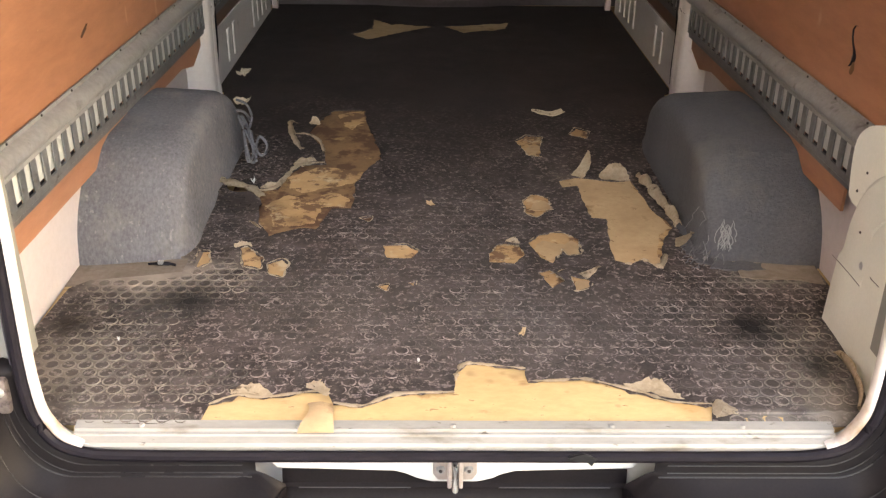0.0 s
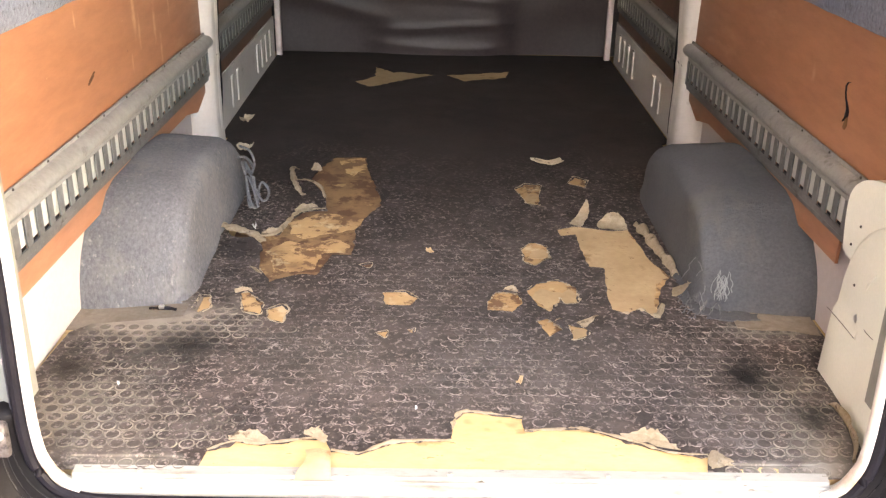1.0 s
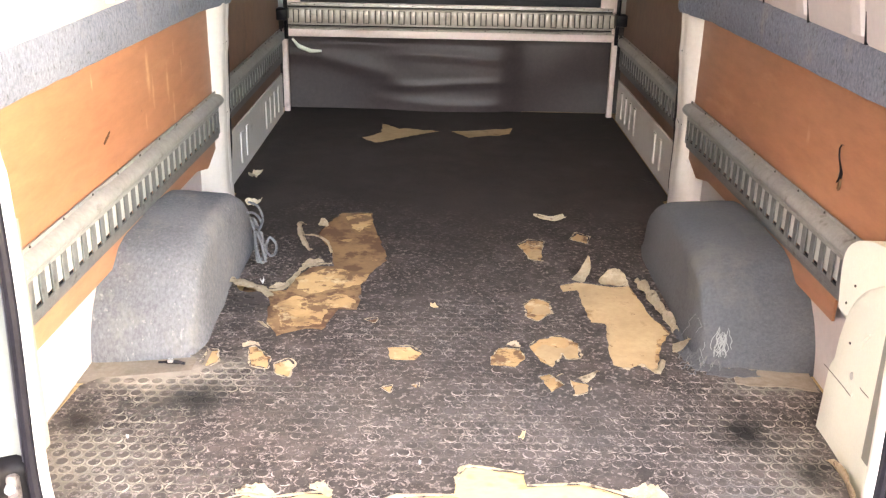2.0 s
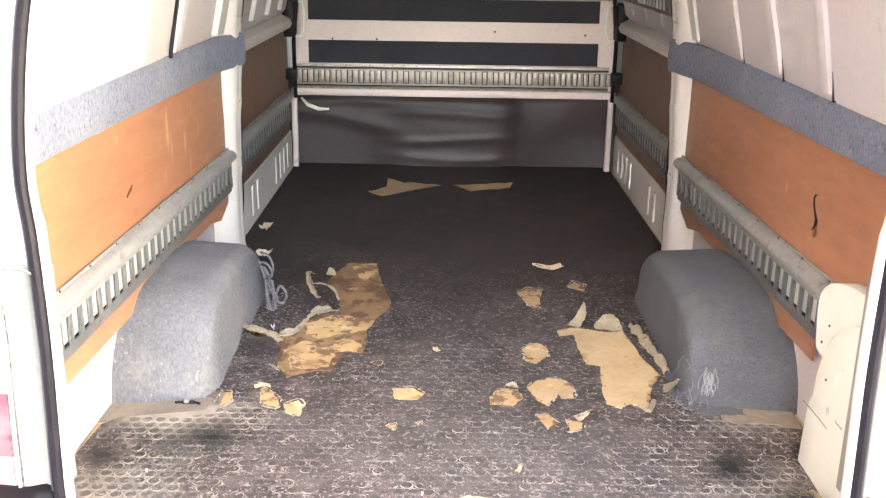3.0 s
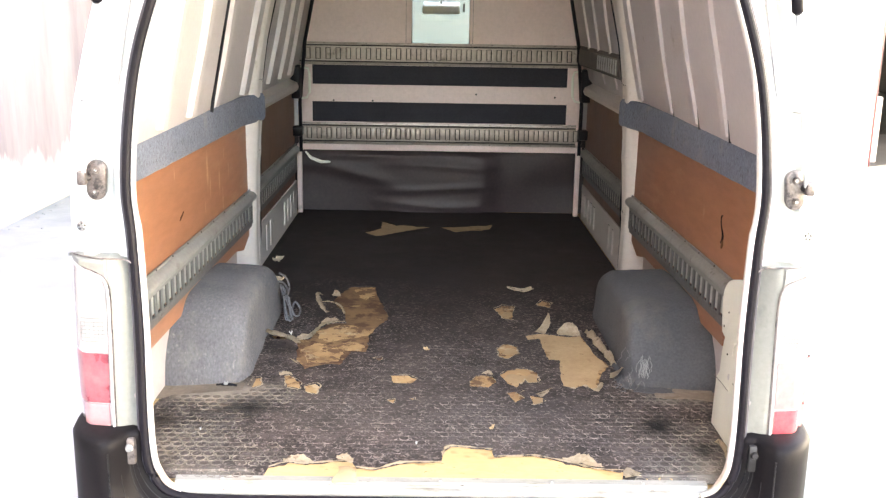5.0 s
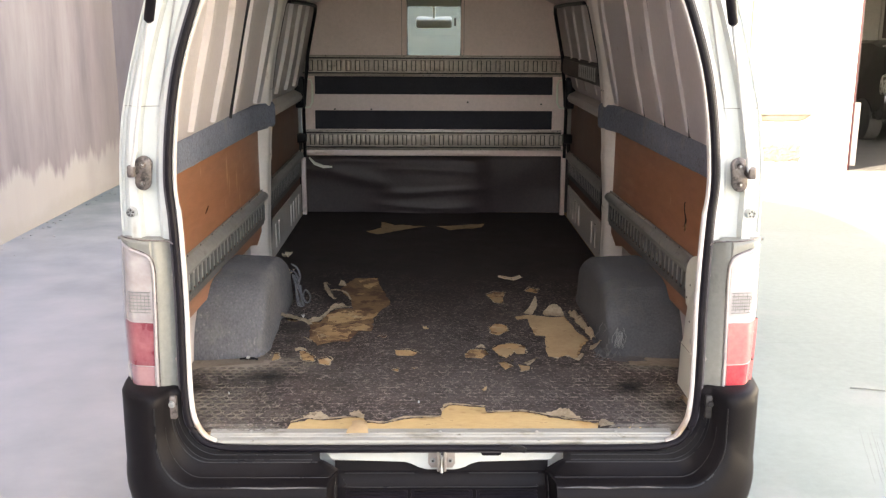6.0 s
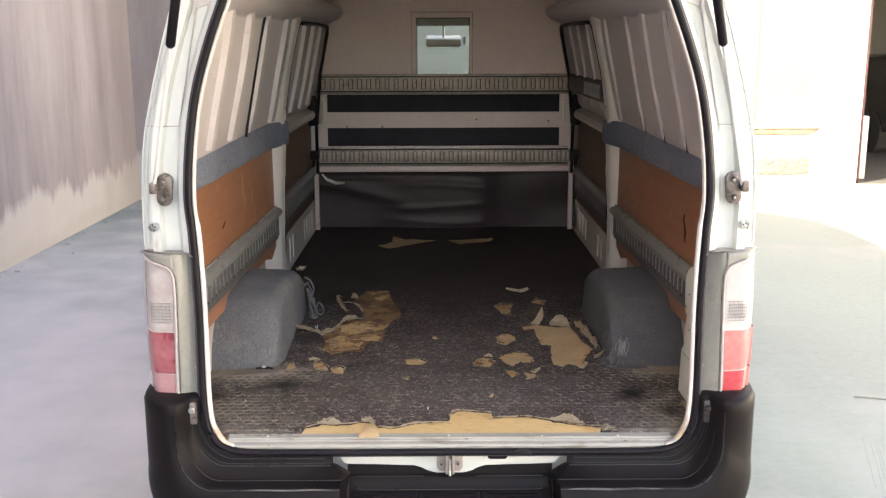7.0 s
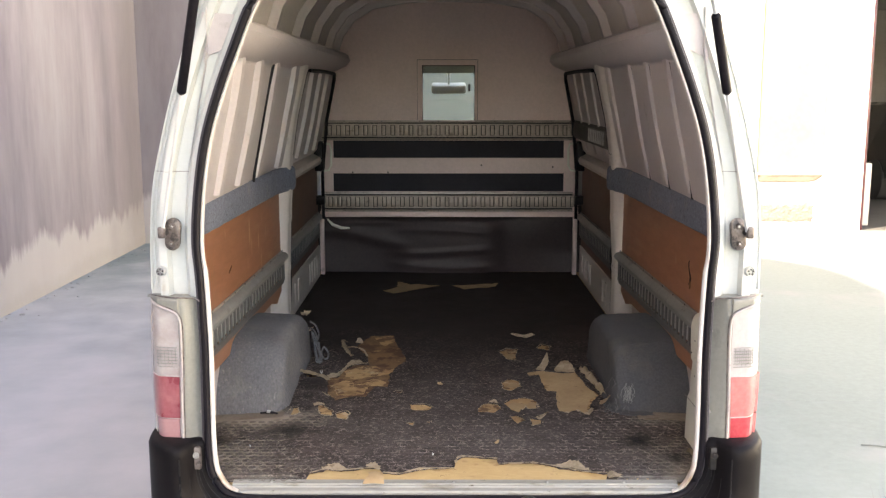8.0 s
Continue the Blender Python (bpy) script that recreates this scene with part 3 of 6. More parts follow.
# Unseen; added as a sunlit reflector for the van's left inner side.
tagged(part("wall_opposite", box(11.0, 11.4, -14, 8.97, -0.1, 5.5), BOUNCE_WHITE), "unseen white wall added to bounce sunlight into the hold", "wall", kind="structure")
bm = box(4.46, 4.925, 8.97, 9.37, -0.1, 4.2)
box(4.925, 9.3, 8.97, 9.37, 2.85, 4.2, 0, bm)
box(9.3, 11.4, 8.97, 9.37, -0.1, 4.2, 0, bm)
tagged(part("wall_rear_door_side", bm, PLASTER), "white plastered building wall round a doorway", "wall", kind="structure")

tagged(part("wall_bay", box(3.66, 4.46, 8.985, 9.37, 0.69, 4.2), CREAM), "cream painted wall bay above a plaster ledge", "wall", kind="structure")
bm = bmesh.new()
LEDGE = [(3.64, 0.60), (3.70, 0.588), (3.80, 0.582), (3.92, 0.585), (4.05, 0.577), (4.18, 0.583), (4.30, 0.586), (4.37, 0.60), (4.415, 0.628), (4.435, 0.668)]
rings = []
for i in range(41):
    x = 3.64 + 0.795 * i / 40
    low = lerp(LEDGE, x) + 0.006 * noise.noise(Vector((x * 22, 0, 5)))
    bulge = 0.008 * noise.noise(Vector((x * 14, 2, 0)))
    rings.append([(x, 8.975, low), (x, 8.958 - bulge, low + 0.012), (x, 8.938 - bulge, 0.66), (x, 8.936, 0.676), (x, 8.944, 0.690), (x, 8.990, 0.700)])
tagged(part("ledge", loft(rings, True, True, bm), LEDGE_PLASTER, angle=25), "worn cream plaster ledge with a rounded end", "ledge", kind="structure")
tagged(part("ledge_line", box(3.645, 4.437, 8.932, 8.97, 0.664, 0.672, 0.001), ROUGHCAST), "thin dark edge along the ledge", "trim", kind="structure")
bm = bmesh.new()
bmesh.ops.create_grid(bm, x_segments=48, y_segments=22, size=0.5)
for v in bm.verts:
    u, w = v.co.x, v.co.y
    ragged_ = 0.045 * noise.noise(Vector((u * 7, 0, 7))) + 0.02 * noise.noise(Vector((u * 22, 0, 3)))
    low, hi = 0.112 + 0.5 * ragged_ * (w < -0.45), 0.325 + 1.2 * ragged_
    edge = min(1.0, (0.5 - abs(u)) * 12, (0.5 - abs(w)) * 9)
    v.co = Vector((4.04 + 0.63 * u + 0.03 * noise.noise(Vector((w * 6, 3, 1))) * (abs(u) > 0.44), 8.966 - edge * (0.006 + 0.007 * noise.noise(Vector((u * 16, w * 9, 0))) + 0.005 * noise.noise(Vector((u * 40, w * 22, 4)))), low + (hi - low) * (w + 0.5)))
tagged(part("wall_patch", bm, ROUGHCAST), "crumbling bare plaster patch on the white wall", "wall patch", kind="structure")
tagged(part("wall_under_ledge", box(3.66, 4.46, 8.972, 9.37, -0.1, 0.69), PLASTER), "white plaster wall below the ledge", "wall", kind="structure")

door = thing("doorway_frame", "thin dark red metal frame of an open doorway", "door frame", kind="structure")
part("jamb", box(4.925, 4.985, 9.03, 9.37, 0, 2.85, 0.006), REDFRAME, door)
part("head", box(4.925, 9.3, 9.03, 9.37, 2.79, 2.85, 0.006), REDFRAME, door)
tagged(part("floor_showroom", box(4.925, 9.3, 8.975, 9.37, -0.05, 0.006, 0, box(4.7, 10.6, 9.37, 17.0, -0.05, 0.006)), ROOMFLOOR), "dark grey floor of the room behind the doorway", "floor", kind="structure")
bm = box(4.6, 4.7, 9.37, 17, 0, 3.2)
box(10.6, 10.7, 9.37, 17, 0, 3.2, 0, bm)
box(4.6, 10.7, 17, 17.1, 0, 3.2, 0, bm)
tagged(part("wall_showroom", bm, ROOMWALL), "dim grey walls of the room behind the doorway", "wall", kind="structure")
win = thing("window_showroom", "dark window high in the room's far wall", "window", kind="structure")
part("pane", box(8.86, 10.3, 16.97, 16.995, 1.47, 2.4), VINYL, win)
for x0, x1, z0, z1 in ((8.80, 8.86, 1.41, 2.46), (10.3, 10.36, 1.41, 2.46), (8.86, 10.3, 1.41, 1.47), (8.86, 10.3, 2.40, 2.46)):
    part("window_frame", box(x0, x1, 16.95, 17.0, z0, z1, 0.004), ROOMWALL, win)
tagged(part("ceiling", box(4.6, 10.7, 9.37, 17.1, 3.2, 3.3), ROOMWALL), "dim ceiling of the room behind the doorway", "ceiling", kind="structure")
tagged(part("pedestal", box(5.04, 5.21, 9.38, 9.55, 0.006, 0.775, 0.012), ROOMWALL), "pale grey post just inside the doorway", "post")


def parked_car(x, y):
    car = thing("parked_car", "dark blue hatchback parked in the dim room", "car", at=(x, y, 0))
    prof = [(0, 0.35), (0.02, 0.75), (0.12, 0.98), (0.55, 1.40), (1.0, 1.48), (2.0, 1.46), (2.7, 1.02), (3.6, 0.86), (3.8, 0.6), (3.82, 0.32)]
    rings = []
    for f, wx_ in ((-1, 0.80), (-0.86, 0.86), (0.86, 0.86), (1, 0.80)):
        rings.append([(f * (0.84 if z < 1.05 else 0.66), yy + (0.06 if abs(f) == 1 else 0), z - (0.05 if abs(f) == 1 and z > 1 else 0)) for yy, z in prof])
    part("body", loft(rings, True, True), CARPAINT, car, angle=50)
    part("rear_window", prism([(-0.5, 1.04), (0.5, 1.04), (0.46, 1.34), (-0.46, 1.34)], "y", 0.10, 0.16), VINYL, car, at=pose(0, 0.02, 0))
    for s in (-1, 1):
        lampo = part("tail_lamp", prism([(s * 0.62, 0.74), (s * 0.66, 0.715), (s * 0.86, 0.72), (s * 0.88, 0.78), (s * 0.875, 0.97), (s * 0.78, 1.03), (s * 0.72, 1.02)], "y", -0.02, 0.20, 0.02), STEEL, car, "chromed tail lamp")
        for z in (0.76, 0.87):
            part("lens", box(s * 0.80 - 0.045, s * 0.80 + 0.045, -0.032, 0.0, z, z + 0.085, 0.01), RED, lampo, "red lens")
        for yy in (0.75, 3.05):
            bm = bmesh.new()
            bmesh.ops.create_cone(bm, cap_ends=True, segments=24, radius1=0.31, radius2=0.31, depth=0.2)
            part("wheel", bm, TYRE, car, at=Matrix.Translation((s * 0.76, yy, 0.31)) @ Matrix.Rotation(radians(90), 4, "Y"))
    for z, w, rise, r in ((1.40, 0.74, 0.05, 0.012), (1.165, 0.66, 0.05, 0.014)):
        part("trim_strip", tube([(w * q / 8, (0.50 if z > 1.3 else 0.24) - 0.05 * (1 - (q / 8) ** 2) * 1.0, z + rise * (1 - (q / 8) ** 2)) for q in range(-8, 9)], r, 8), STEEL, car, "bright trim strip")
    part("bumper", box(-0.84, 0.84, -0.08, 0.1, 0.36, 0.62, 0.03), CARPAINT, car)
    return car


parked_car(7.40, 11.6)

# ---- the van ----
F = 0.616
van = thing("cargo_van", "white high-roof cargo van with open tailgate and worn empty hold", "van")


def yo(z):
    """The rear opening leans slightly forward with its height."""
    return -0.030 + 0.07 * (z - 0.6)


OPENING = [(0, .592), (.45, .592), (.585, .599), (.633, .635), (.651, .72), (.654, .98), (.662, 1.17), (.670, 1.275), (.661, 1.41), (.640, 1.54), (.606, 1.655), (.563, 1.77), (.512, 1.89), (.44, 2.0), (.33, 2.06), (.15, 2.085), (0, 2.09)]
OUTER = [(0, .42), (.50, .42), (.70, .43), (.79, .47), (.820, .60), (.830, .90), (.826, 1.10), (.826, 1.26), (.816, 1.41), (.789, 1.54), (.756, 1.67), (.718, 1.80), (.679, 1.91), (.615, 2.03), (.47, 2.15), (.22, 2.23), (0, 2.25)]
op, ou = [[Vector((p[0], p[1])) for p in spline([(x, z, 0) for x, z in c], 5)] for c in (OPENING, OUTER)]


def both(half):
    """A closed ring from one half outline, right side up and left side down."""
    return half + [Vector((-p.x, p.y)) for p in half[-2:0:-1]]


def ring(f, dy, flat=None):
    half = [a.lerp(b, f) for a, b in zip(ou, op)]
    out = []
    for p in both(half):
        y = (yo(p.y) if flat is None else flat) + dy
        if abs(p.x) > 0.672 and 0.45 < p.y < 1.103:
            y = max(y, 0.05)  # pocket for the lamp
        if abs(p.x) < 0.72 and p.y < 0.575:
            y = max(y, 0.02)  # set back behind the bumper
        out.append((p.x, y, p.y))
    return out


jamb = [ring(0, 0, 0.13), ring(0.0, 0.075), ring(0.05, 0.045), ring(0.22, 0.035), ring(0.26, 0.012), ring(0.40, 0.008), ring(0.44, 0.03), ring(0.66, 0.034), ring(0.74, 0.012), ring(0.97, 0.004), ring(1.0, 0.0), ring(1.0, 0.012), ring(0.96, 0.03), ring(0.35, 0.075)]
part("rear_jamb", loft(jamb), WHITE, van, "white painted rear door surround")

for f, rr in ((0.07, 0.003), (0.15, 0.002)):
    pts_ = [a.lerp(b, f) for a, b in zip(ou, op)]
    for s in (-1, 1):
        part("jamb_ridge", tube([(s * p.x, yo(p.y) + (0.040 if f < 0.1 else 0.034 if f < 0.2 else 0.030), p.y) for p in pts_ if 1.12 < p.y < 2.05], rr, 6), WHITE, van)

ROOF = [(0.0, 2.25), (3.3, 2.25), (3.75, 2.16), (4.05, 1.82), (4.55, 1.20), (4.75, 1.02), (4.9, 0.88)]
bm = bmesh.new()
rows = []
for y in (0.13, 1.0, 2.0, 3.0, 3.3, 3.55, 3.75, 4.05, 4.3, 4.55, 4.75, 4.9):
    top = lerp(ROOF, y)
    nar = 1 - 0.08 * max(0, (y - 4.3) / 0.6) ** 2
    rows.append((y, [bm.verts.new((p.x * nar, y, 0.42 + (p.y - 0.42) * (top - 0.42) / 1.83)) for p in both(ou)]))
for (ya, a), (yb, b) in zip(rows, rows[1:]):
    for i in range(len(a)):
        j = (i + 1) % len(a)
        if 4.0 < ya < 4.5 and abs(a[i].co.x) < 0.6 and abs(a[j].co.x) < 0.6 and a[i].co.z > 0.7:
            continue
        bm.faces.new((a[i], a[j], b[j], b[i]))
bm.faces.new(rows[-1][1])
part("outer_shell", bm, WHITE, van, "white painted van sides, roof and nose")
wz = [(y, 0.42 + (lerp(ROOF, y) - 0.42) * 0.985) for y in (4.03, 4.3, 4.56)]
bm = loft([[(x, y - 0.01 + 0.05 * (abs(x) / 0.62) ** 2 * -1, z) for x in (-0.6, -0.3, 0, 0.3, 0.6)] for y, z in wz], False)
shield = part("windscreen", bm, PANE, van, "clear windscreen")
shield.visible_shadow = False
part("underbody", box(-0.76, 0.76, 0.05, 4.6, 0.44, 0.50, 0.01), DARK, van)


def wheel(s, y):
    prof = [(0.0, 0.02), (0.13, 0.02), (0.16, 0.0), (0.20, 0.01), (0.27, -0.005), (0.31, 0.03), (0.31, 0.15), (0.27, 0.19)]
    bm = loft([[(s * (0.855 - d), y + r * math.cos(a), 0.315 + r * math.sin(a)) for a in [2 * math.pi * k / 28 for k in range(28)]] for r, d in prof[3:]])
    w = part("wheel", bm, TYRE, van, "black tyre on a steel wheel")
    bm = loft([[(s * (0.855 - d), y + max(r, 0.004) * math.cos(a), 0.315 + max(r, 0.004) * math.sin(a)) for a in [2 * math.pi * k / 28 for k in range(28)]] for r, d in prof[:4]])
    part("rim", bm, STEEL, w)


for s in (-1, 1):
    wheel(s, 0.98)
    wheel(s, 4.05)

# tailgate, swung up over the opening
bm = loft([[(x * (0.80 - 0.12 * t), -0.02 - 1.28 * t + dy, 2.16 + 0.50 * t - 0.08 * t * t + dz) for x in (-1, -0.6, 0, 0.6, 1)] for t, dy, dz in ((0, 0, 0.03), (0.5, 0, 0.05), (1, 0, 0.03), (1, 0.01, -0.03), (0.5, 0, -0.03), (0, 0, -0.03), (0, 0, 0.03))], False)
part("tailgate", bm, WHITE, van, "white tailgate swung fully up")

# door seal
half = op
def beside(outline, d, dy):
    """The opening's outline moved outwards by d and back by dy, as a closed ring."""
    out = []
    for i, p in enumerate(outline):
        q = (outline[min(i + 1, len(outline) - 1)] - outline[max(i - 1, 0)]).normalized()
        out.append((p.x + q.y * d if 0 < i < len(outline) - 1 else 0.0, yo(p.y) + dy, p.y - q.x * d))
    return out + [(-x, y, z) for x, y, z in out[-2:0:-1]]


part("door_seal", tube(beside(half, 0.0110, -0.008), 0.0095, 10, None, True), SEAL, van, "black rubber bulb seal round the opening")
part("seal_lip", tube(beside(half, 0.0215, 0.002), 0.0065, 8, None, True), SEAL_LIP, van, "greyed outer lip of the rubber seal")

line = [p for p in half if p.y > 0.8 or p.x > 0.575]
rows = []
for i, p in enumerate(line):
    q = line[min(i + 1, len(line) - 1)] - line[max(i - 1, 0)]
    n = Vector((-q.y, q.x)).normalized()
    w = (0.009 if p.y < 1.2 else 0.006) * max(0.05, min(1.0, (p.x - 0.575) / 0.05 if p.y < 0.66 else 1.0))
    rows.append([(p.x + n.x * d, yo(p.y) + dy, p.y + n.y * d) for d, dy in ((-0.004, -0.002), (0.0, -0.011), (w * 0.6, -0.0125), (w, -0.009), (w + 0.001, 0.0), (w - 0.001, 0.008))])
for s in (-1, 1):
    part("opening_flange", loft([[(s * x, y, z) for x, y, z in r] for r in rows], False), INNER, van, "pale painted flange edge inside the seal, rusty at the foot", angle=60)

part("seal_tear", prism([(0.175, 0.586), (0.20, 0.594), (0.222, 0.584), (0.214, 0.570), (0.207, 0.580), (0.196, 0.577)], "y", -0.050, -0.044, 0.001), BUMPER_EDGE, van, "torn nick in the rubber seal")
# sill plate and the lower rear panel with the lock striker
part("sill", prism([(0.010, 0.6150), (-0.008, 0.6115), (-0.0095, 0.607), (-0.0125, 0.6055), (-0.0155, 0.607), (-0.0175, 0.6035), (-0.029, 0.599), (-0.032, 0.594), (-0.031, 0.583), (0.010, 0.583)], "x", -0.606, 0.606), ALU, van, "scuffed aluminium sill strip", angle=25)
for x in (-0.50, -0.25, -0.004, 0.25, 0.46):
    screw("screw", van, (x, -0.001, 0.6140), "z", 0.0055, ALU)
part("lower_panel", prism([(-0.316, 0.582), (0.316, 0.582), (0.314, 0.554), (0.296, 0.552), (0.290, 0.533), (0.098, 0.533), (0.078, 0.527), (0.064, 0.514), (0.036, 0.506), (-0.036, 0.506), (-0.064, 0.514), (-0.078, 0.527), (-0.098, 0.533), (-0.290, 0.533), (-0.296, 0.552), (-0.314, 0.554)], "y", -0.010, 0.012, 0.003), WHITE, van, "white painted strip under the sill")
striker = part("striker_plate", prism([(-0.035, 0.572), (0.035, 0.572), (0.036, 0.526), (0.028, 0.514), (-0.028, 0.514), (-0.036, 0.526)], "y", -0.0145, -0.0095, 0.002), GALV_LIGHT, van, "steel lock striker with two bolts")
for x in (-0.009, 0.009):
    part("cheek", box(x - 0.0035, x + 0.0035, -0.034, -0.013, 0.512, 0.570, 0.002), GALV_LIGHT, striker, "bent steel cheek of the striker")
part("loop", tube([(0.0, -0.016, 0.566), (0.0, -0.040, 0.562), (0.0, -0.043, 0.516), (0.0, -0.018, 0.512)], 0.005, 8), STEEL, striker, "bright round striker bar")
for x in (-0.0235, 0.0225):
    bolt = screw("bolt", striker, (x, -0.0165, 0.536), "y", 0.0085, GALV)
    screw("bolt_socket", bolt, (0, 0, 0.003), "z", 0.0038, DARK)
part("oval_hole", prism([(0.112 + 0.008 * math.cos(a), 0.5555 + 0.008 * math.sin(a)) for a in [math.pi / 2 + math.pi * k / 8 for k in range(9)]] + [(0.150 + 0.008 * math.cos(a), 0.5555 + 0.008 * math.sin(a)) for a in [-math.pi / 2 + math.pi * k / 8 for k in range(9)]], "y", -0.0115, 0.0, 0.0), SEAL, van)


# ---- bumper: steps and ridges that follow the opening round its lower corners ----
# each line: height along the bottom, half width up the side, start and end of its corner, depth below and beside
BANDS = [(.584, .664, .57, .68, -.024, -.022), (.572, .674, .575, .685, -.034, -.030), (.563, .681, .58, .685, -.038, -.035), (.550, .689, .595, .675, -.040, -.037), (.544, .695, .605, .67, -.043, -.041),
         (.522, .702, .61, .66, -.068, -.058), (.517, .706, .615, .65, -.076, -.066), (.5165, .718, .62, .64, -.114, -.084), (.511, .725, .625, .635, -.123, -.090), (.490, .745, .64, .61, -.136, -.095), (.43, .788, .67, .57, -.136, -.072)]
BANDS += [(.396, .814, .68, .55, -.124, -.040), (.376, .830, .685, .54, -.104, -.004), (.363, .838, .69, .53, -.07, .045), (.358, .842, .69, .53, -.03, .11)]


def band(zb, xs, xc, zc, yb, ys):
    """One line of the bumper from its middle end, round the corner and up beside the lamp."""
    x0 = 0.292 + 0.046 * max(0.0, min(1.0, (zb - 0.53) / 0.02))
    out = [(x0 + (xc - x0) * t, yb, zb) for t in (0, 0.33, 0.66)]
    for k in range(15):
        a = math.pi / 2 * k / 14
        out.append((xc + (xs - xc) * math.sin(a), yb + (ys - yb) * (k / 14) ** 1.5, zc - (zc - zb) * math.cos(a)))
    return out + [(xs, ys, zc + (0.730 - zc) * t) for t in (0.4, 0.8, 1.0)]


def bumper_half(s):
    lines = [band(*p) for p in BANDS]
    rows = [[p[i] for p in lines] for i in range(len(lines[0]))]
    last = rows[-1]
    mid = (0.755, 0.02)
    for f, up in ((0.06, 0.009), (0.16, 0.014), (0.45, 0.016), (0.98, 0.016)):
        rows.append([(x + (mid[0] - x) * f, y + (mid[1] - y) * f, 0.730 + up) for x, y, z in last])
    # the end towards the middle rolls into the step recess
    ends = []
    for x, f in ((0.2795, 0.04), (0.276, 0.22), (0.271, 0.55), (0.266, 0.85), (0.260, 1.0)):
        ends.append([(x0 - 0.28 + x, y + (max(y, -0.035 - 0.08 * max(0.0, min(1.0, (0.456 - z) / 0.028))) - y) * f, z) for x0, y, z in rows[0]])
    rows = ends[::-1] + rows
    return loft([[(s * x, y, z) for x, y, z in r] for r in rows], False)


bumper = part("bumper", bumper_half(1), BUMPER, van, "scuffed black plastic rear bumper with a middle step", angle=50)
part("bumper_end", bumper_half(-1), BUMPER, bumper, angle=50)
# Thin glossy tubes added along the bumper edges to carry highlight lines.
for s in (-1, 1):
    for k, r in ((2, 0.0010), (3, 0.0009), (4, 0.0013), (6, 0.0012), (8, 0.0019)):
        part("edge_ridge", tube([(s * x, y, z) for x, y, z in band(*BANDS[k])[:-3 if k < 8 else -1]], r, 6), BUMPER_EDGE, bumper, "thin glossy bead added as an edge highlight")
part("scuff", tube([(x, -0.1235, 0.5115 + 0.0008 * math.sin(x * 40)) for x in [0.30 + 0.012 * k for k in range(24)]], [0.001 + 0.0022 * math.sin(math.pi * k / 23) for k in range(24)], 6), SCUFF, bumper, "pale scuff along the edge")
part("scuff", tube([(-x, -0.1235, 0.5115 + 0.0008 * math.sin(x * 40)) for x in [0.30 + 0.012 * k for k in range(22)]], [0.001 + 0.0012 * math.sin(math.pi * k / 21) for k in range(22)], 6), SCUFF, bumper, "pale scuff along the edge")
step = prism([(-0.118, 0.358), (-0.124, 0.420), (-0.121, 0.437), (-0.110, 0.441), (-0.104, 0.436), (-0.038, 0.466), (-0.030, 0.472), (-0.016, 0.496), (-0.016, 0.5005), (-0.010, 0.505), (-0.002, 0.545), (0.02, 0.545), (0.02, 0.358)], "x", -0.282, 0.282)
part("step", step, BUMPER, bumper, "recessed black step")
for lip, r in (([(-0.2751, -.053, .510), (-0.2751, -.090, .480), (-0.2688, -.112, .454), (-0.2467, -.118, .4415), (-0.21, -.1195, .4405), (0, -.1195, .4405), (0.21, -.1195, .4405), (0.2467, -.118, .4415), (0.2688, -.112, .454), (0.2751, -.090, .480), (0.2751, -.053, .510)], 0.0014),
               ([(-0.2888, -.105, .457), (-0.2751, -.121, .434), (-0.252, -.1235, .4255), (0, -.1245, .4245), (0.252, -.1235, .4255), (0.2751, -.121, .434), (0.2888, -.105, .457)], 0.0013),
               ([(-0.2572, -.036, .492), (-0.2499, -.036, .476), (-0.231, -.036, .470), (0, -.036, .470), (0.231, -.036, .470), (0.2499, -.036, .476)], 0.0011)):
    part("tray_lip", tube(spline(lip, 4), r, 6), BUMPER_EDGE, bumper, "thin glossy bead added as an edge highlight")
for x0, x1 in ((-.255, -.072), (.072, .255)):
    part("tray_lip", tube([(x0, -.0165, .5005), (x1, -.0165, .5005)], 0.0010, 6), BUMPER_EDGE, bumper, "thin glossy bead added as an edge highlight")
pad = part("tread_pad", box(-0.08, 0.08, -0.030, 0.030, 0.0, 0.004, 0.0015), SEAL, bumper, "ribbed rubber tread pad", at=pose(-0.17, -0.070, 0.4515, 24.4, 0, 0))
pads = [pad] + [again(pad, pose(x, -0.070, 0.4515, 24.4, 0, 0)) for x in (0.0, 0.17)]
bm = box(-0.072, 0.072, -0.0016, 0.0016, 0, 0.004, 0.0010)
rib = None
for p in pads:
    for k in range(5):
        at = pose(0, -0.023 + 0.0115 * k, 0.003)
        rib = again(rib, at, p) if rib else part("rib", bm, BUMPER, p, at=at)


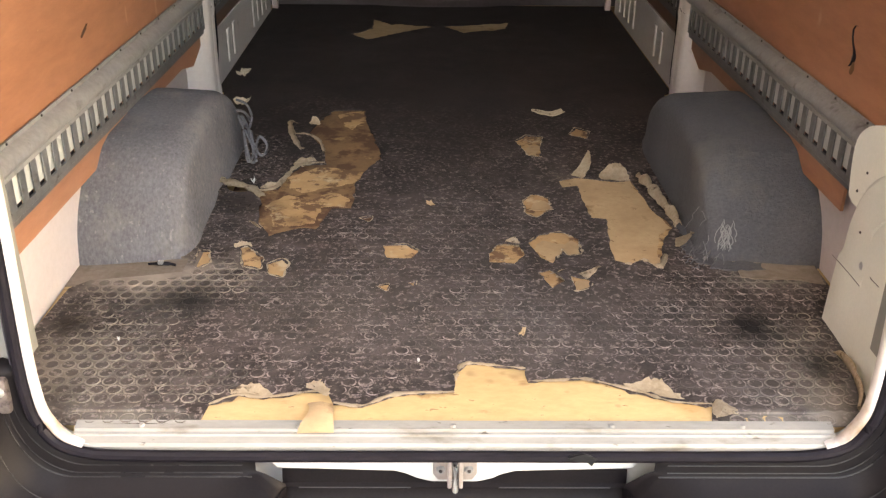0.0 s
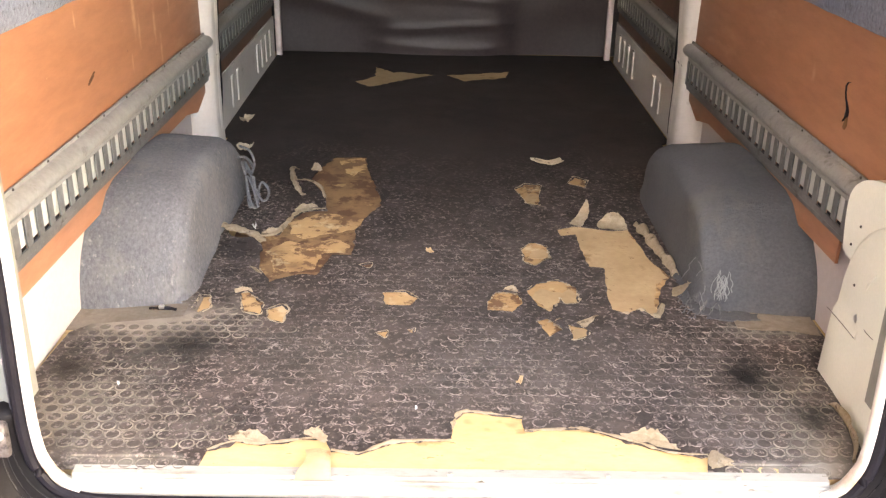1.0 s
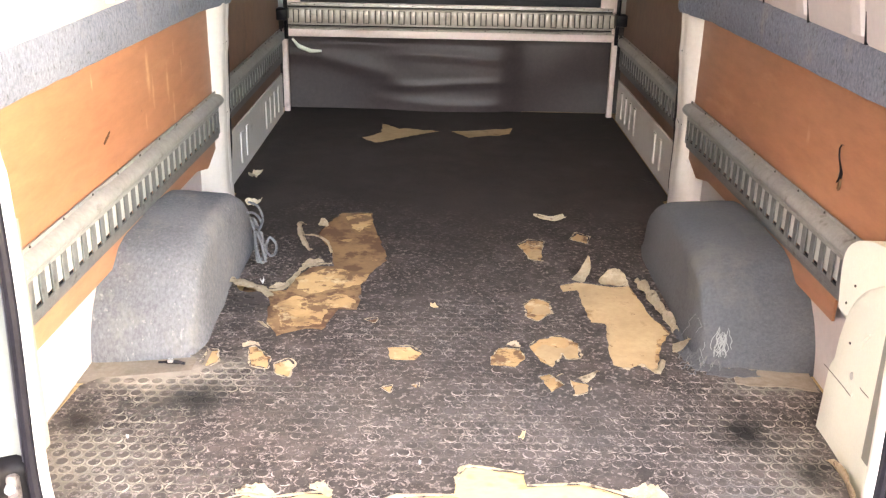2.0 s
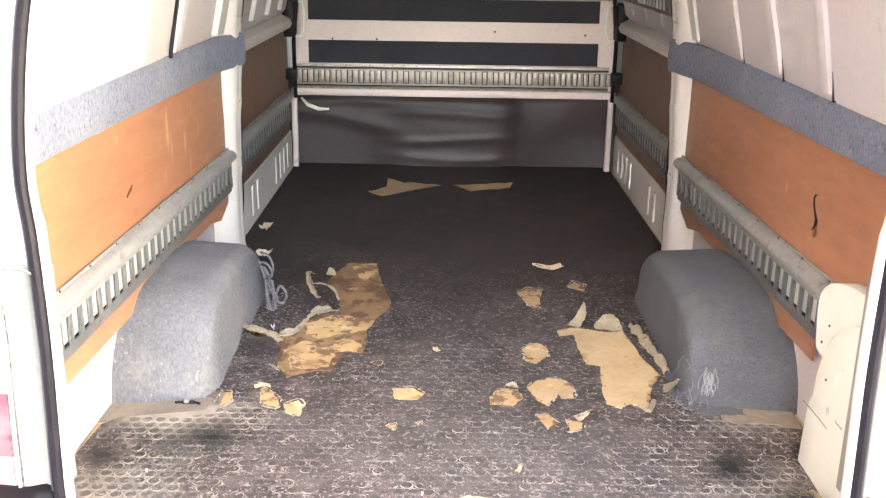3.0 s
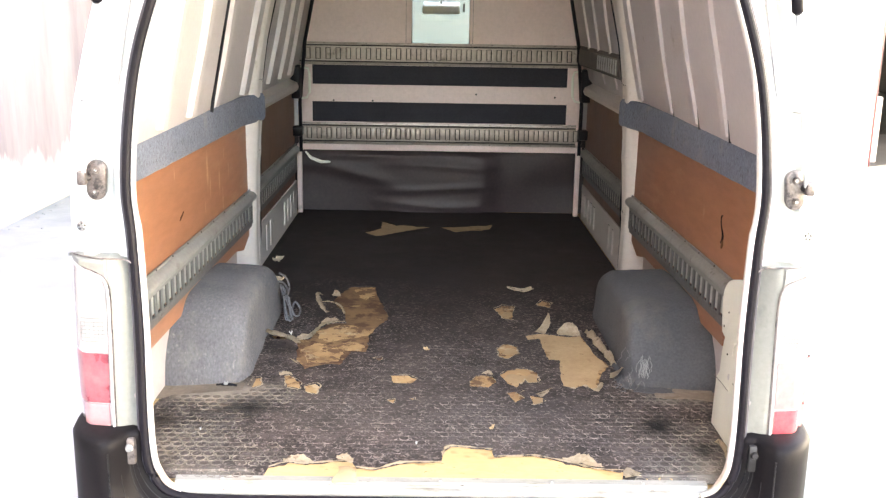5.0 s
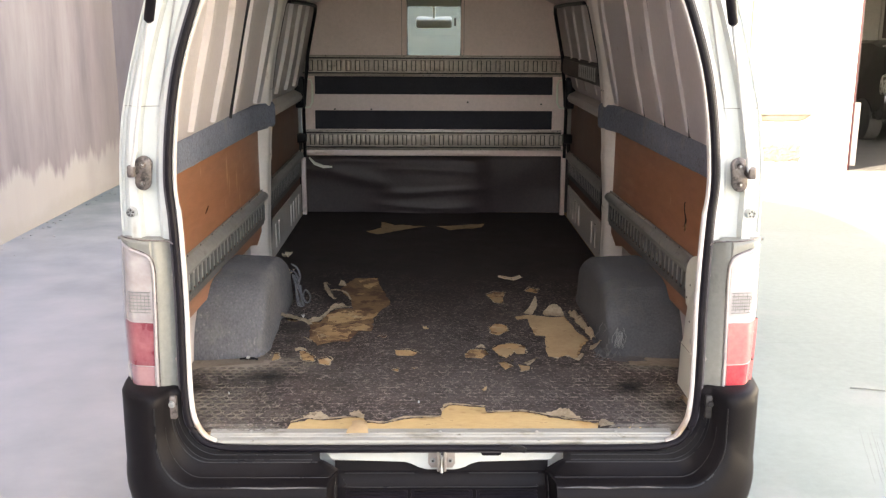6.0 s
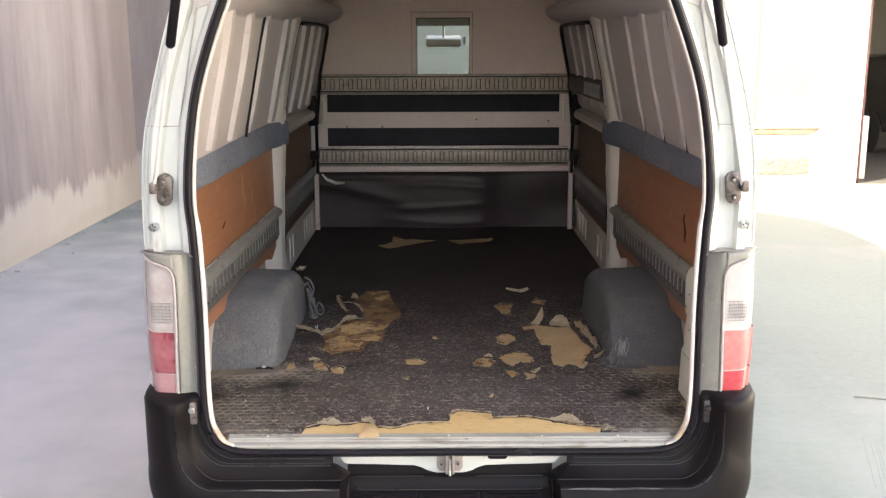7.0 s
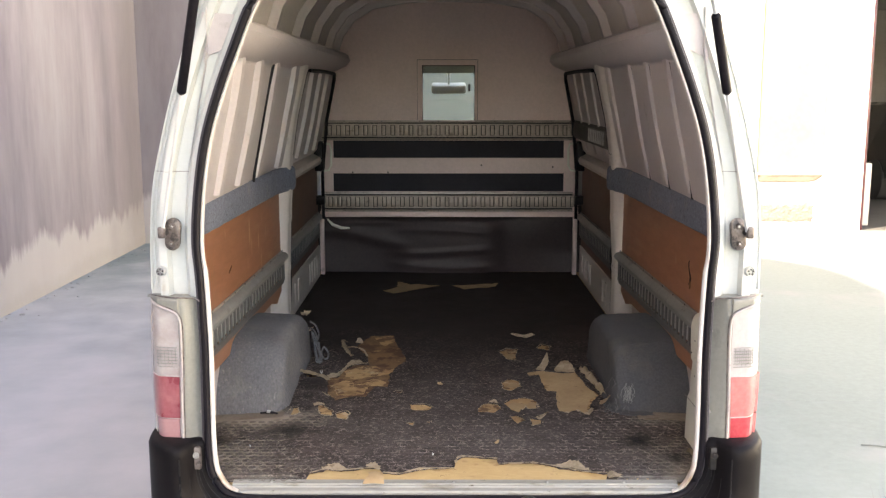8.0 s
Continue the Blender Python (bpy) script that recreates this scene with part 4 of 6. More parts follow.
# ---- tail lamps, struts and fittings on the rear corners ----
def tail_lamp(s):
    INNER_EDGE = [(0.70, 0.731), (0.82, 0.730), (0.93, 0.727), (1.03, 0.725), (1.060, 0.726), (1.076, 0.729), (1.088, 0.738), (1.097, 0.757), (1.107, 0.785), (1.114, 0.815)]
    outer = lambda z: 0.822 + 0.006 * math.sin(math.pi * (z - 0.71) / 0.40)

    def face(x, z):
        """Depth of the lens surface, which turns round the corner towards its outer side."""
        t = max(0.0, min(1.0, (x - 0.731) / (outer(z) - 0.731)))
        return -0.018 + 0.012 * t + 0.056 * max(0.0, t - 0.55) ** 1.6 / 0.45 ** 1.6

    def lens(name, z0, z1, mat_, parent, label="", grow=0.0, inner=0.0, far=0.0, n=10):
        rows = []
        for i in range(n + 1):
            z = z0 + (z1 - z0) * i / n
            a, b = lerp(INNER_EDGE, z) + inner, outer(z) - far
            row = [(s * x, face(x, z) - grow, z) for x in [a + (b - a) * q / 9 for q in range(10)]]
            rows.append([(s * a, 0.05, z)] + row + [(s * (b + 0.002), 0.13, z), (s * (b - 0.02), 0.13, z)] if not far else [(s * a, 0.0, z)] + row + [(s * b, 0.03, z)])
        return part(name, loft(rows, True, True), mat_, parent, label)

    # Left and right reds differ because light through the lens is painted in.
    worn = s < 0
    lampo = lens("tail_lamp", 0.722, 1.113, LENS_PALE if worn else CLEAR, van, "tail lamp with a pinkish clear part and a paler red part" if worn else "tail lamp with a clear upper part and red lower part", n=24)
    if worn:
        lens("red_lens", 0.800, 0.914, RED_MOTTLED, lampo, "dark red lens, paler in patches", 0.0025, 0.006, 0.012)
        lens("lower_lens", 0.732, 0.797, PALE_RED, lampo, "lower lens, light through it painted pale pink", 0.0025, 0.008, 0.014)
        lens("upper_lens", 0.918, 1.108, CLEAR_PINKISH, lampo, "clear lens with a pink tinge", 0.0018, 0.005, 0.012, n=16)
    else:
        lens("red_lens", 0.804, 0.914, RED_LIT, lampo, "faded red lens", 0.0025, 0.006, 0.004)
        lens("lower_lens", 0.742, 0.800, RED, lampo, "deep red lower lens", 0.0025, 0.008, 0.030)
        lens("lower_edge", 0.726, 0.800, RED_LIT, lampo, "", 0.0012, 0.006, 0.004)
    rib = None
    for k in range(7):
        z = 0.942 + 0.0088 * k
        pts = [(s * x, face(x, z) - 0.0032, z) for x in [0.737 + 0.006 * q for q in range(11)]]
        rib = again(rib, pose(0, 0, z - 0.942), lampo) if rib else part("rib", tube(pts, 0.0011, 5), LENS_RIB, lampo)
    for k in range(6 if worn else 9):
        x = 0.742 + (0.010 if worn else 0.006) * k
        part("rib", tube([(s * x, face(x, 0.95) - 0.0028, 0.944 if k % 2 else 0.951), (s * x, face(x, 0.99) - 0.0028, 0.985 if k % 2 else 0.992)], 0.0007, 4), LENS_RIB, lampo)
    # the grey panel runs up beside the lens and over its top, ending in a rounded upper edge
    CAP = [(0.668, 1.112), (0.676, 1.118), (0.690, 1.1245), (0.705, 1.127), (0.76, 1.1285), (0.805, 1.1285), (0.822, 1.1255)]
    top = lambda x: lerp(CAP, x)
    rows = []
    for x in (0.668, 0.673, 0.68, 0.69, 0.70, 0.712, 0.720, 0.727, 0.731, 0.74, 0.752, 0.765, 0.785, 0.805, 0.822, 0.829):
        low = 0.722 if x < 0.728 else max(1.05, min(z for z in [1.05 + 0.002 * q for q in range(40)] if lerp(INNER_EDGE, z) >= min(x, 0.814)) + 0.004)
        hi = top(min(x, 0.822))
        yb = lambda z: (yo(z) + 0.022) * max(0, 1 - (x - 0.668) / 0.05) + (face(max(x, 0.731), z) - 0.003) * min(1, (x - 0.668) / 0.05)
        zs = [low + (hi - low) * q / 8 for q in range(9)]
        rows.append([(s * x, 0.06, low)] + [(s * x, yb(z) + (0.008 if q == 8 else 0.002 if q == 7 else 0), z) for q, z in enumerate(zs)] + [(s * x, 0.06, hi)])
    trim = part("lamp_panel", loft(rows, True, True), LAMPGREY, van, "grey-white panel beside and over the tail lamp", angle=40)
    edge = [(s * x, face(x, z) - 0.0045, z) for z, x in [(zz, lerp(INNER_EDGE, zz) - 0.001) for zz in (0.724, 0.78, 0.84, 0.90, 0.93, 0.98, 1.02, 1.05, 1.068, 1.080, 1.088, 1.094, 1.100, 1.106, 1.113)]]
    part("bead", tube(spline(edge, 3), 0.0034, 8), LENS_PALE, trim, "pale bead round the lens")
    part("lens_gap", tube(spline([(x - s * 0.0052, y + 0.001, z + (0.0035 if z > 1.06 else 0)) for x, y, z in edge], 3), 0.0016, 6), BRACKET, trim, "thin dark gap beside the bead")
    part("lamp_gap", tube(spline([(s * x, face(max(x, 0.731), z) + (0.010 if x < 0.7 else 0.004), z + 0.001) for x, z in CAP], 4), 0.0020, 6), BRACKET, trim, "dark gap above the lamp")
    for z in (0.815, 1.034):
        screw("screw", trim, (s * 0.680, yo(z) + 0.004, z), "y", 0.0065, GALV_LIGHT)


def rear_fittings(s):
    a = Vector((s * (0.765 if s < 0 else 0.760), -0.005, 1.305))
    b = Vector((s * (0.584 if s < 0 else 0.567), -0.30, 1.866))
    d = b - a
    end = 1.56 if s < 0 else 0.95
    strut = part("gas_strut", tube([a, a + d * 1.6], 0.0050, 10), ROD, van, "gas strut with black cylinder and bright rod")
    part("cylinder", tube([a + d * 0.63, a + d * 0.64, a + d * (end - 0.01), a + d * end], [0.006, 0.0112, 0.0112, 0.006], 14), SEAL, strut)
    lobes = [(0.741, 1.316, 0.0215), (0.745, 1.270, 0.0195)]
    plate = [(s * (lobes[0][0] + lobes[0][2] * math.cos(q)), lobes[0][1] + lobes[0][2] * math.sin(q)) for q in [math.pi * (k / 10 - 0.03) for k in range(11)]]
    plate += [(s * (lobes[1][0] + lobes[1][2] * math.cos(q)), lobes[1][1] + lobes[1][2] * math.sin(q)) for q in [math.pi * (1.03 + k / 10 * 0.97) for k in range(11)]]
    bracket = part("strut_bracket", prism(plate, "y", 0.006, 0.022, 0.004), BRACKET, van, "worn brown steel strut bracket with two bolts")
    for x, z, r in lobes:
        bolt = screw("bolt", bracket, (s * x, 0.003, z), "y", 0.0085, BRACKET)
        screw("bolt_socket", bolt, (0, 0, 0.003), "z", 0.004, STEEL)
    part("ball", tube([(s * 0.757, 0.010, 1.300), (s * 0.764, 0.002, 1.299), (s * 0.766, -0.006, 1.298)], [0.007, 0.010, 0.006], 10), DARK, bracket, "dark ball stud")
    part("socket", box(s * 0.767 - 0.009, s * 0.767 + 0.009, -0.016, 0.006, 1.286, 1.316, 0.004), BRACKET, bracket, "worn steel strut socket")
    bm = bmesh.new()
    bmesh.ops.create_cone(bm, cap_ends=True, segments=18, radius1=0.014, radius2=0.011, depth=0.016)
    stop = part("buffer_bolt", bm, STEEL, van, "round steel buffer bolt", at=Matrix.Translation((s * 0.778, 0.01, 1.195)) @ Matrix.Rotation(radians(90), 4, "X"))
    for k in range(5):
        a5 = 2 * math.pi * k / 5 + 0.3
        part("recess", tube([(s * 0.778 + 0.0065 * math.cos(a5), 0.0035, 1.195 + 0.0065 * math.sin(a5)), (s * 0.778 + 0.0065 * math.cos(a5), 0.0012, 1.195 + 0.0065 * math.sin(a5))], 0.0026, 8), DARK, van)
    lug = part("bumper_bracket", box(s * 0.695 - 0.015, s * 0.695 + 0.015, -0.046, 0.020, 0.664, 0.728, 0.006), BRACKET if s < 0 else DARK, van, "rusty metal bumper bracket")
    screw("bolt", lug, (s * 0.692, -0.050, 0.706), "y", 0.0095, GALV if s < 0 else DARK)


for s in (-1, 1):
    tail_lamp(s)
    q_ = min(range(len(ou)), key=lambda i: abs(ou[i].y - 1.455) + (ou[i].x < 0.5))
    part("body_seam", tube([(s * p.x, yo(p.y) + dy, 1.455) for p, dy in [(ou[q_].lerp(op[q_], f), d) for f, d in ((0.06, 0.0425), (0.14, 0.038), (0.215, 0.0355))] + [(ou[q_].lerp(op[q_], f), d) for f, d in ((0.24, 0.024), (0.27, 0.0115), (0.39, 0.0085), (0.43, 0.025), (0.45, 0.030), (0.65, 0.034))]], 0.0012, 5), LAMPGREY, van, "fine joint in the body panel")
    rear_fittings(s)

# ---- inner shell of the hold ----
LINER = [(.780, .58), (.780, .80), (.772, 1.30), (.735, 1.34), (.700, 1.50), (.648, 1.76), (.645, 1.88), (.615, 1.97), (.55, 2.06), (.44, 2.13), (.24, 2.165), (0, 2.17)]
half = [Vector((x, z)) for x, z in LINER]
bm = loft([[(p.x, y, p.y) for p in half[:7]] for y in (0.06, 1.0, 2.0, 3.0)], False)
part("inner_side", bm, SKIN, van, "light grey painted inner side panel")
bm = loft([[(-p.x, y, p.y) for p in half[:7]] for y in (0.06, 1.0, 2.0, 3.0)], False)
part("inner_side", bm, SKIN, van, "light grey painted inner side panel")
top = half[6:] + [Vector((-p.x, p.y)) for p in half[-2:5:-1]]
part("headliner", loft([[(p.x, y, p.y) for p in top] for y in (0.08, 1.0, 2.0, 3.0)], False), INNER, van, "grey inner roof skin")
for y in (0.42, 0.95, 1.5, 2.05, 2.6, 2.95):
    rings = []
    for dy, dd in ((-0.03, 0.0), (-0.022, 0.028), (0.022, 0.028), (0.03, 0.0)):
        c = Vector((0, 1.6))
        rings.append([(c.x + (p.x - c.x) * (1 - dd / 0.62), y + dy, c.y + (p.y - c.y) * (1 - dd / 0.57)) for p in top])
    part("roof_bow", loft(rings, False), SKIN, van, "pressed steel roof bow")
for s in (-1, 1):
    sec = [(.66, 1.735), (.645, 1.757), (.610, 1.772), (.570, 1.797), (.552, 1.828), (.556, 1.850), (.575, 1.862), (.66, 1.868)]
    rings = []
    for y, k in ((0.075, 1.0), (0.8, 1.0), (2.2, 1.03), (2.80, 1.10), (2.90, 1.05), (2.945, 0.80)):
        rings.append([(s * (0.66 - (0.66 - x) * k), y, 1.80 + (z - 1.80) * (1.0 if y < 2.9 else 0.8)) for x, z in sec])
    part("roof_rail", loft(rings, True, True), SKIN, van, "rounded grey roof rail")


def wx(y):
    """Half width inside between the rear corner and the middle pillar."""
    return 0.768 - 0.030 * (y - 0.3) / 1.35


def wall_sheet(s, poly, inset, thick, wfun):
    """A flat panel on the side wall: outline in y and height."""
    bm = prism(poly, "x", 0, 1)
    for v in bm.verts:
        d = inset + thick * v.co.x
        v.co.x = s * (wfun(v.co.y) - d)
    return bm


def slotted_rail(s, y0, y1, z, wfun, n, label):
    """A pressed steel lashing rail: flanges, a rounded bead, a row of upright slots."""
    L = y1 - y0
    a, b = Vector((s * wfun(y0), y0, z)), Vector((s * wfun(y1), y1, z))
    if s < 0:
        turn = math.atan2(-(b.x - a.x), L)
        at = Matrix.Translation(a) @ Matrix.Rotation(turn, 4, "Z")
    else:
        turn = math.atan2(-(b.x - a.x), L)
        at = Matrix.Translation(b) @ Matrix.Rotation(turn + math.pi, 4, "Z")
    up = [(0.004, 0.060), (0.0075, 0.060), (0.0075, 0.052)] + [(0.010 + 0.019 * math.sin(math.pi * k / 10) ** 0.8, 0.052 - 0.043 * k / 10) for k in range(1, 10)] + [(0.012, 0.009), (0.012, 0.000), (0.008, 0.000), (0.008, 0.014), (0.004, 0.054)]
    lo = [(0.012, -0.058), (0.012, -0.072), (0.008, -0.076), (0.008, -0.085), (0.003, -0.085), (0.003, -0.07), (0.008, -0.066), (0.008, -0.058)]
    bm = loft([[(d, y, h) for d, h in up] for y in (0, L * 0.33, L * 0.66, L)], True, True)
    rail = part("slotted_rail", bm, GALV, van, label, at=at)
    part("flange", loft([[(d, y, h) for d, h in lo] for y in (0, L * 0.33, L * 0.66, L)], True, True), RAIL_GREY, rail, "dull grey lower flange")
    part("rail_back", box(0.0008, 0.0056, 0.004, L - 0.004, -0.053, 0.006), WHITE, rail, "white painted back of the rail")
    pitch = L / n
    w = pitch * 0.46
    rung = None
    for k in range(n + 1):
        m = Matrix.Translation((0, min(max(pitch * k, w / 2), L - w / 2), 0))
        rung = again(rung, m, rail) if rung else part("rung", box(0.0085, 0.0118, -w / 2, w / 2, -0.062, 0.004, 0.0008), RAIL_GREY, rail, at=m)
    # Thin dark strip at each slot's foot stands in for the shade there.
    hole = None
    for k in range(n):
        m = Matrix.Translation((0.0068, pitch * (k + 0.5), -0.0565))
        hole = again(hole, m, rail) if hole else part("slot_gap", box(-0.0004, 0.0004, -w * 0.6, w * 0.6, -0.0035, 0.0035), SEAL, rail, at=m)
    rivet = None
    for k in range(0, n, 3):
        m = Matrix.Translation((0.008, pitch * (k + 0.5), 0.0565)) @ Matrix.Rotation(radians(90), 4, "Y")
        if rivet:
            again(rivet, m, rail)
        else:
            q = bmesh.new()
            bmesh.ops.create_cone(q, cap_ends=True, segments=8, radius1=0.0035, radius2=0.002, depth=0.003)
            rivet = part("rivet", q, DARK, rail, at=m)
    return rail


def carpet_band(s, y0, y1, z0, z1, wfun, inset=0.004, thick=0.022):
    n = 44
    rings = []
    for i in range(n + 1):
        y = y0 + (y1 - y0) * i / n
        e = 0.002 * noise.noise(Vector((y * 14, s * 3, 1)))
        sec = [(0, z0 + e), (thick * 0.7, z0 + e), (thick, z0 + 0.012), (thick * 1.1, (z0 + z1) / 2), (thick, z1 - 0.014), (thick * 0.6, z1 + e * 0.7), (0, z1 + e * 0.7)]
        rings.append([(s * (wfun(y) - inset - d - 0.0015 * noise.noise(Vector((y * 40, h * 40, s)))), y, h) for d, h in sec])
    return loft(rings, True, True)


def middle_pillar(s):
    """A dented painted pillar with a wavy black seal along one edge."""
    xin = [(0.60, .712), (0.9, .706), (1.2, .700), (1.35, .690), (1.55, .660), (1.78, .608)]
    rings = []
    for i in range(61):
        z = 0.60 + 1.18 * i / 60
        e = noise.noise(Vector((z * 6, s * 3, 1)))
        x = lerp(xin, z) + 0.004 * math.sin(z * 9) + 0.003 * e - 0.004 * math.exp(-((z - 1.12) / 0.012) ** 2) - 0.003 * math.exp(-((z - 0.90) / 0.01) ** 2)
        y = 0.005 * noise.noise(Vector((z * 4, s * 2, 5)))
        rings.append([(s * 0.79, 1.58, z), (s * (x + 0.035), 1.595, z), (s * (x + 0.010), 1.622 + y, z), (s * (x + 0.002), 1.634 + y, z), (s * x, 1.645 + y, z), (s * (x - 0.001), 1.668, z), (s * (x + 0.004), 1.673, z), (s * (x + 0.004), 1.690, z), (s * x, 1.695, z), (s * x, 1.715, z), (s * (x + 0.008), 1.73, z), (s * (x + 0.03), 1.755, z), (s * 0.79, 1.76, z)])
    pil = part("middle_pillar", loft(rings, True, True), INNER, van, "cream painted steel middle pillar, dented", angle=40)
    part("pillar_seal", tube([(s * (lerp(xin, z) + 0.008 + 0.004 * noise.noise(Vector((z * 8, s, 2)))), 1.738 + 0.005 * noise.noise(Vector((z * 7, s, 9))), z) for z in [0.66 + 0.018 * i for i in range(61)]], 0.0042, 8), SEAL, pil)
    for z in (0.905, 1.125, 1.395):
        part("crease", tube([(s * (lerp(xin, z) + 0.0005 + 0.004 * math.sin(z * 9)), 1.636 + 0.010 * k, z + 0.003 * math.sin(k * 1.3)) for k in range(8)], 0.0009, 5), BRACKET, pil)
    return pil


def wheel_box(s):
    """Carpeted wheel box: a ramp to a flat top against the side wall, with soft worn edges."""
    prof = [(.550, .612), (.562, .660), (.580, .700), (.612, .738), (.655, .776), (.700, .808), (.735, .822), (.80, .830), (.95, .835), (1.07, .830), (1.16, .814), (1.23, .778), (1.285, .73), (1.33, .67), (1.355, .612)]
    line = [Vector((y, z)) for y, z, _ in spline([(y, z, 0) for y, z in prof], 4)]
    xin = 0.560 if s < 0 else 0.540
    rings = []
    for y, z in line:
        h = z - 0.612
        r = min(0.042, h * 0.45)
        front = max(0.0, 1 - (y - 0.55) / 0.10)
        inner = xin + 0.012 * front * front + 0.018 * max(0.0, (y - 1.2) / 0.15) ** 2
        row = []
        for k in range(9):
            u = k / 8
            row.append(Vector((0.79 - (0.79 - inner - r - 0.010) * u, y + 0.030 * front * u * u, z - 0.006 * u * u)))
        for k in range(1, 8):
            a = math.pi / 2 * k / 7
            row.append(Vector((inner + 0.010 + r * (1 - math.sin(a)) - 0.004 * k / 7, y + 0.030 * front, z - 0.006 - r * (1 - math.cos(a)))))
        base = row[-1].z
        for k in range(1, 6):
            u = k / 5
            row.append(Vector((inner + 0.006 - 0.010 * u * u, y + 0.030 * front, max(0.6105, base + (0.6105 - base) * u))))
        out = []
        for p in row:
            q = 0.0050 * noise.noise(p * 8) + 0.0022 * noise.noise(p * 26)
            out.append((s * (p.x - q), p.y - q, p.z + (q if p.z > 0.62 else 0)))
        rings.append(out)
    return part("wheel_box", loft(rings, False), CARPET_LIT if s < 0 else CARPET_SHADED, van, "wheel box in speckled grey carpet, lightened for the light on its side" if s < 0 else "wheel box in plain grey carpet, darkened for the shade on its side", angle=60)


def pressed_rib(s, y, w, proud, gap=False):
    rings = []
    for i in range(9):
        z = 1.350 + 0.420 * i / 8
        x = 0.728 - 0.088 * (i / 8) ** 1.15 + (0.009 if s > 0 else 0)
        e = 0.006 * math.sin(i * 0.9 + y * 5)
        k = math.sin(math.pi * (i + 0.6) / 9.2) ** 0.35
        rings.append([(s * (x + 0.012), y - w / 2 - 0.006 + e, z), (s * (x - proud * k), y - w / 2 + e, z), (s * (x - proud * k - 0.003), y + e, z), (s * (x - proud * k), y + w / 2 + e, z), (s * (x + 0.012), y + w / 2 + 0.006 + e, z)])
    r = part("window_rib", loft(rings, True, True), SKIN, van, "pressed steel upright on the blanked window")
    if gap:
        rows = []
        for i in range(17):
            t = i / 16
            x, z = 0.731 - 0.088 * t ** 1.15 + (0.009 if s > 0 else 0), 1.335 + 0.435 * t
            wide = 0.003 + ((0.020 if s < 0 and y > 0.9 else 0.003) * max(0, math.sin(math.pi * min(1, t * 1.25))) ** 3)
            yy = y - w * 0.5 - 0.006 + 0.006 * math.sin(t * 8 * 0.9 + y * 5)
            rows.append([(s * (x + 0.002), yy - wide, z), (s * (x - 0.008), yy - wide * 0.4, z), (s * (x - 0.008), yy + 0.002, z), (s * (x + 0.002), yy + 0.003, z)])
        part("gap", loft(rows, True, True), SEAL, r)


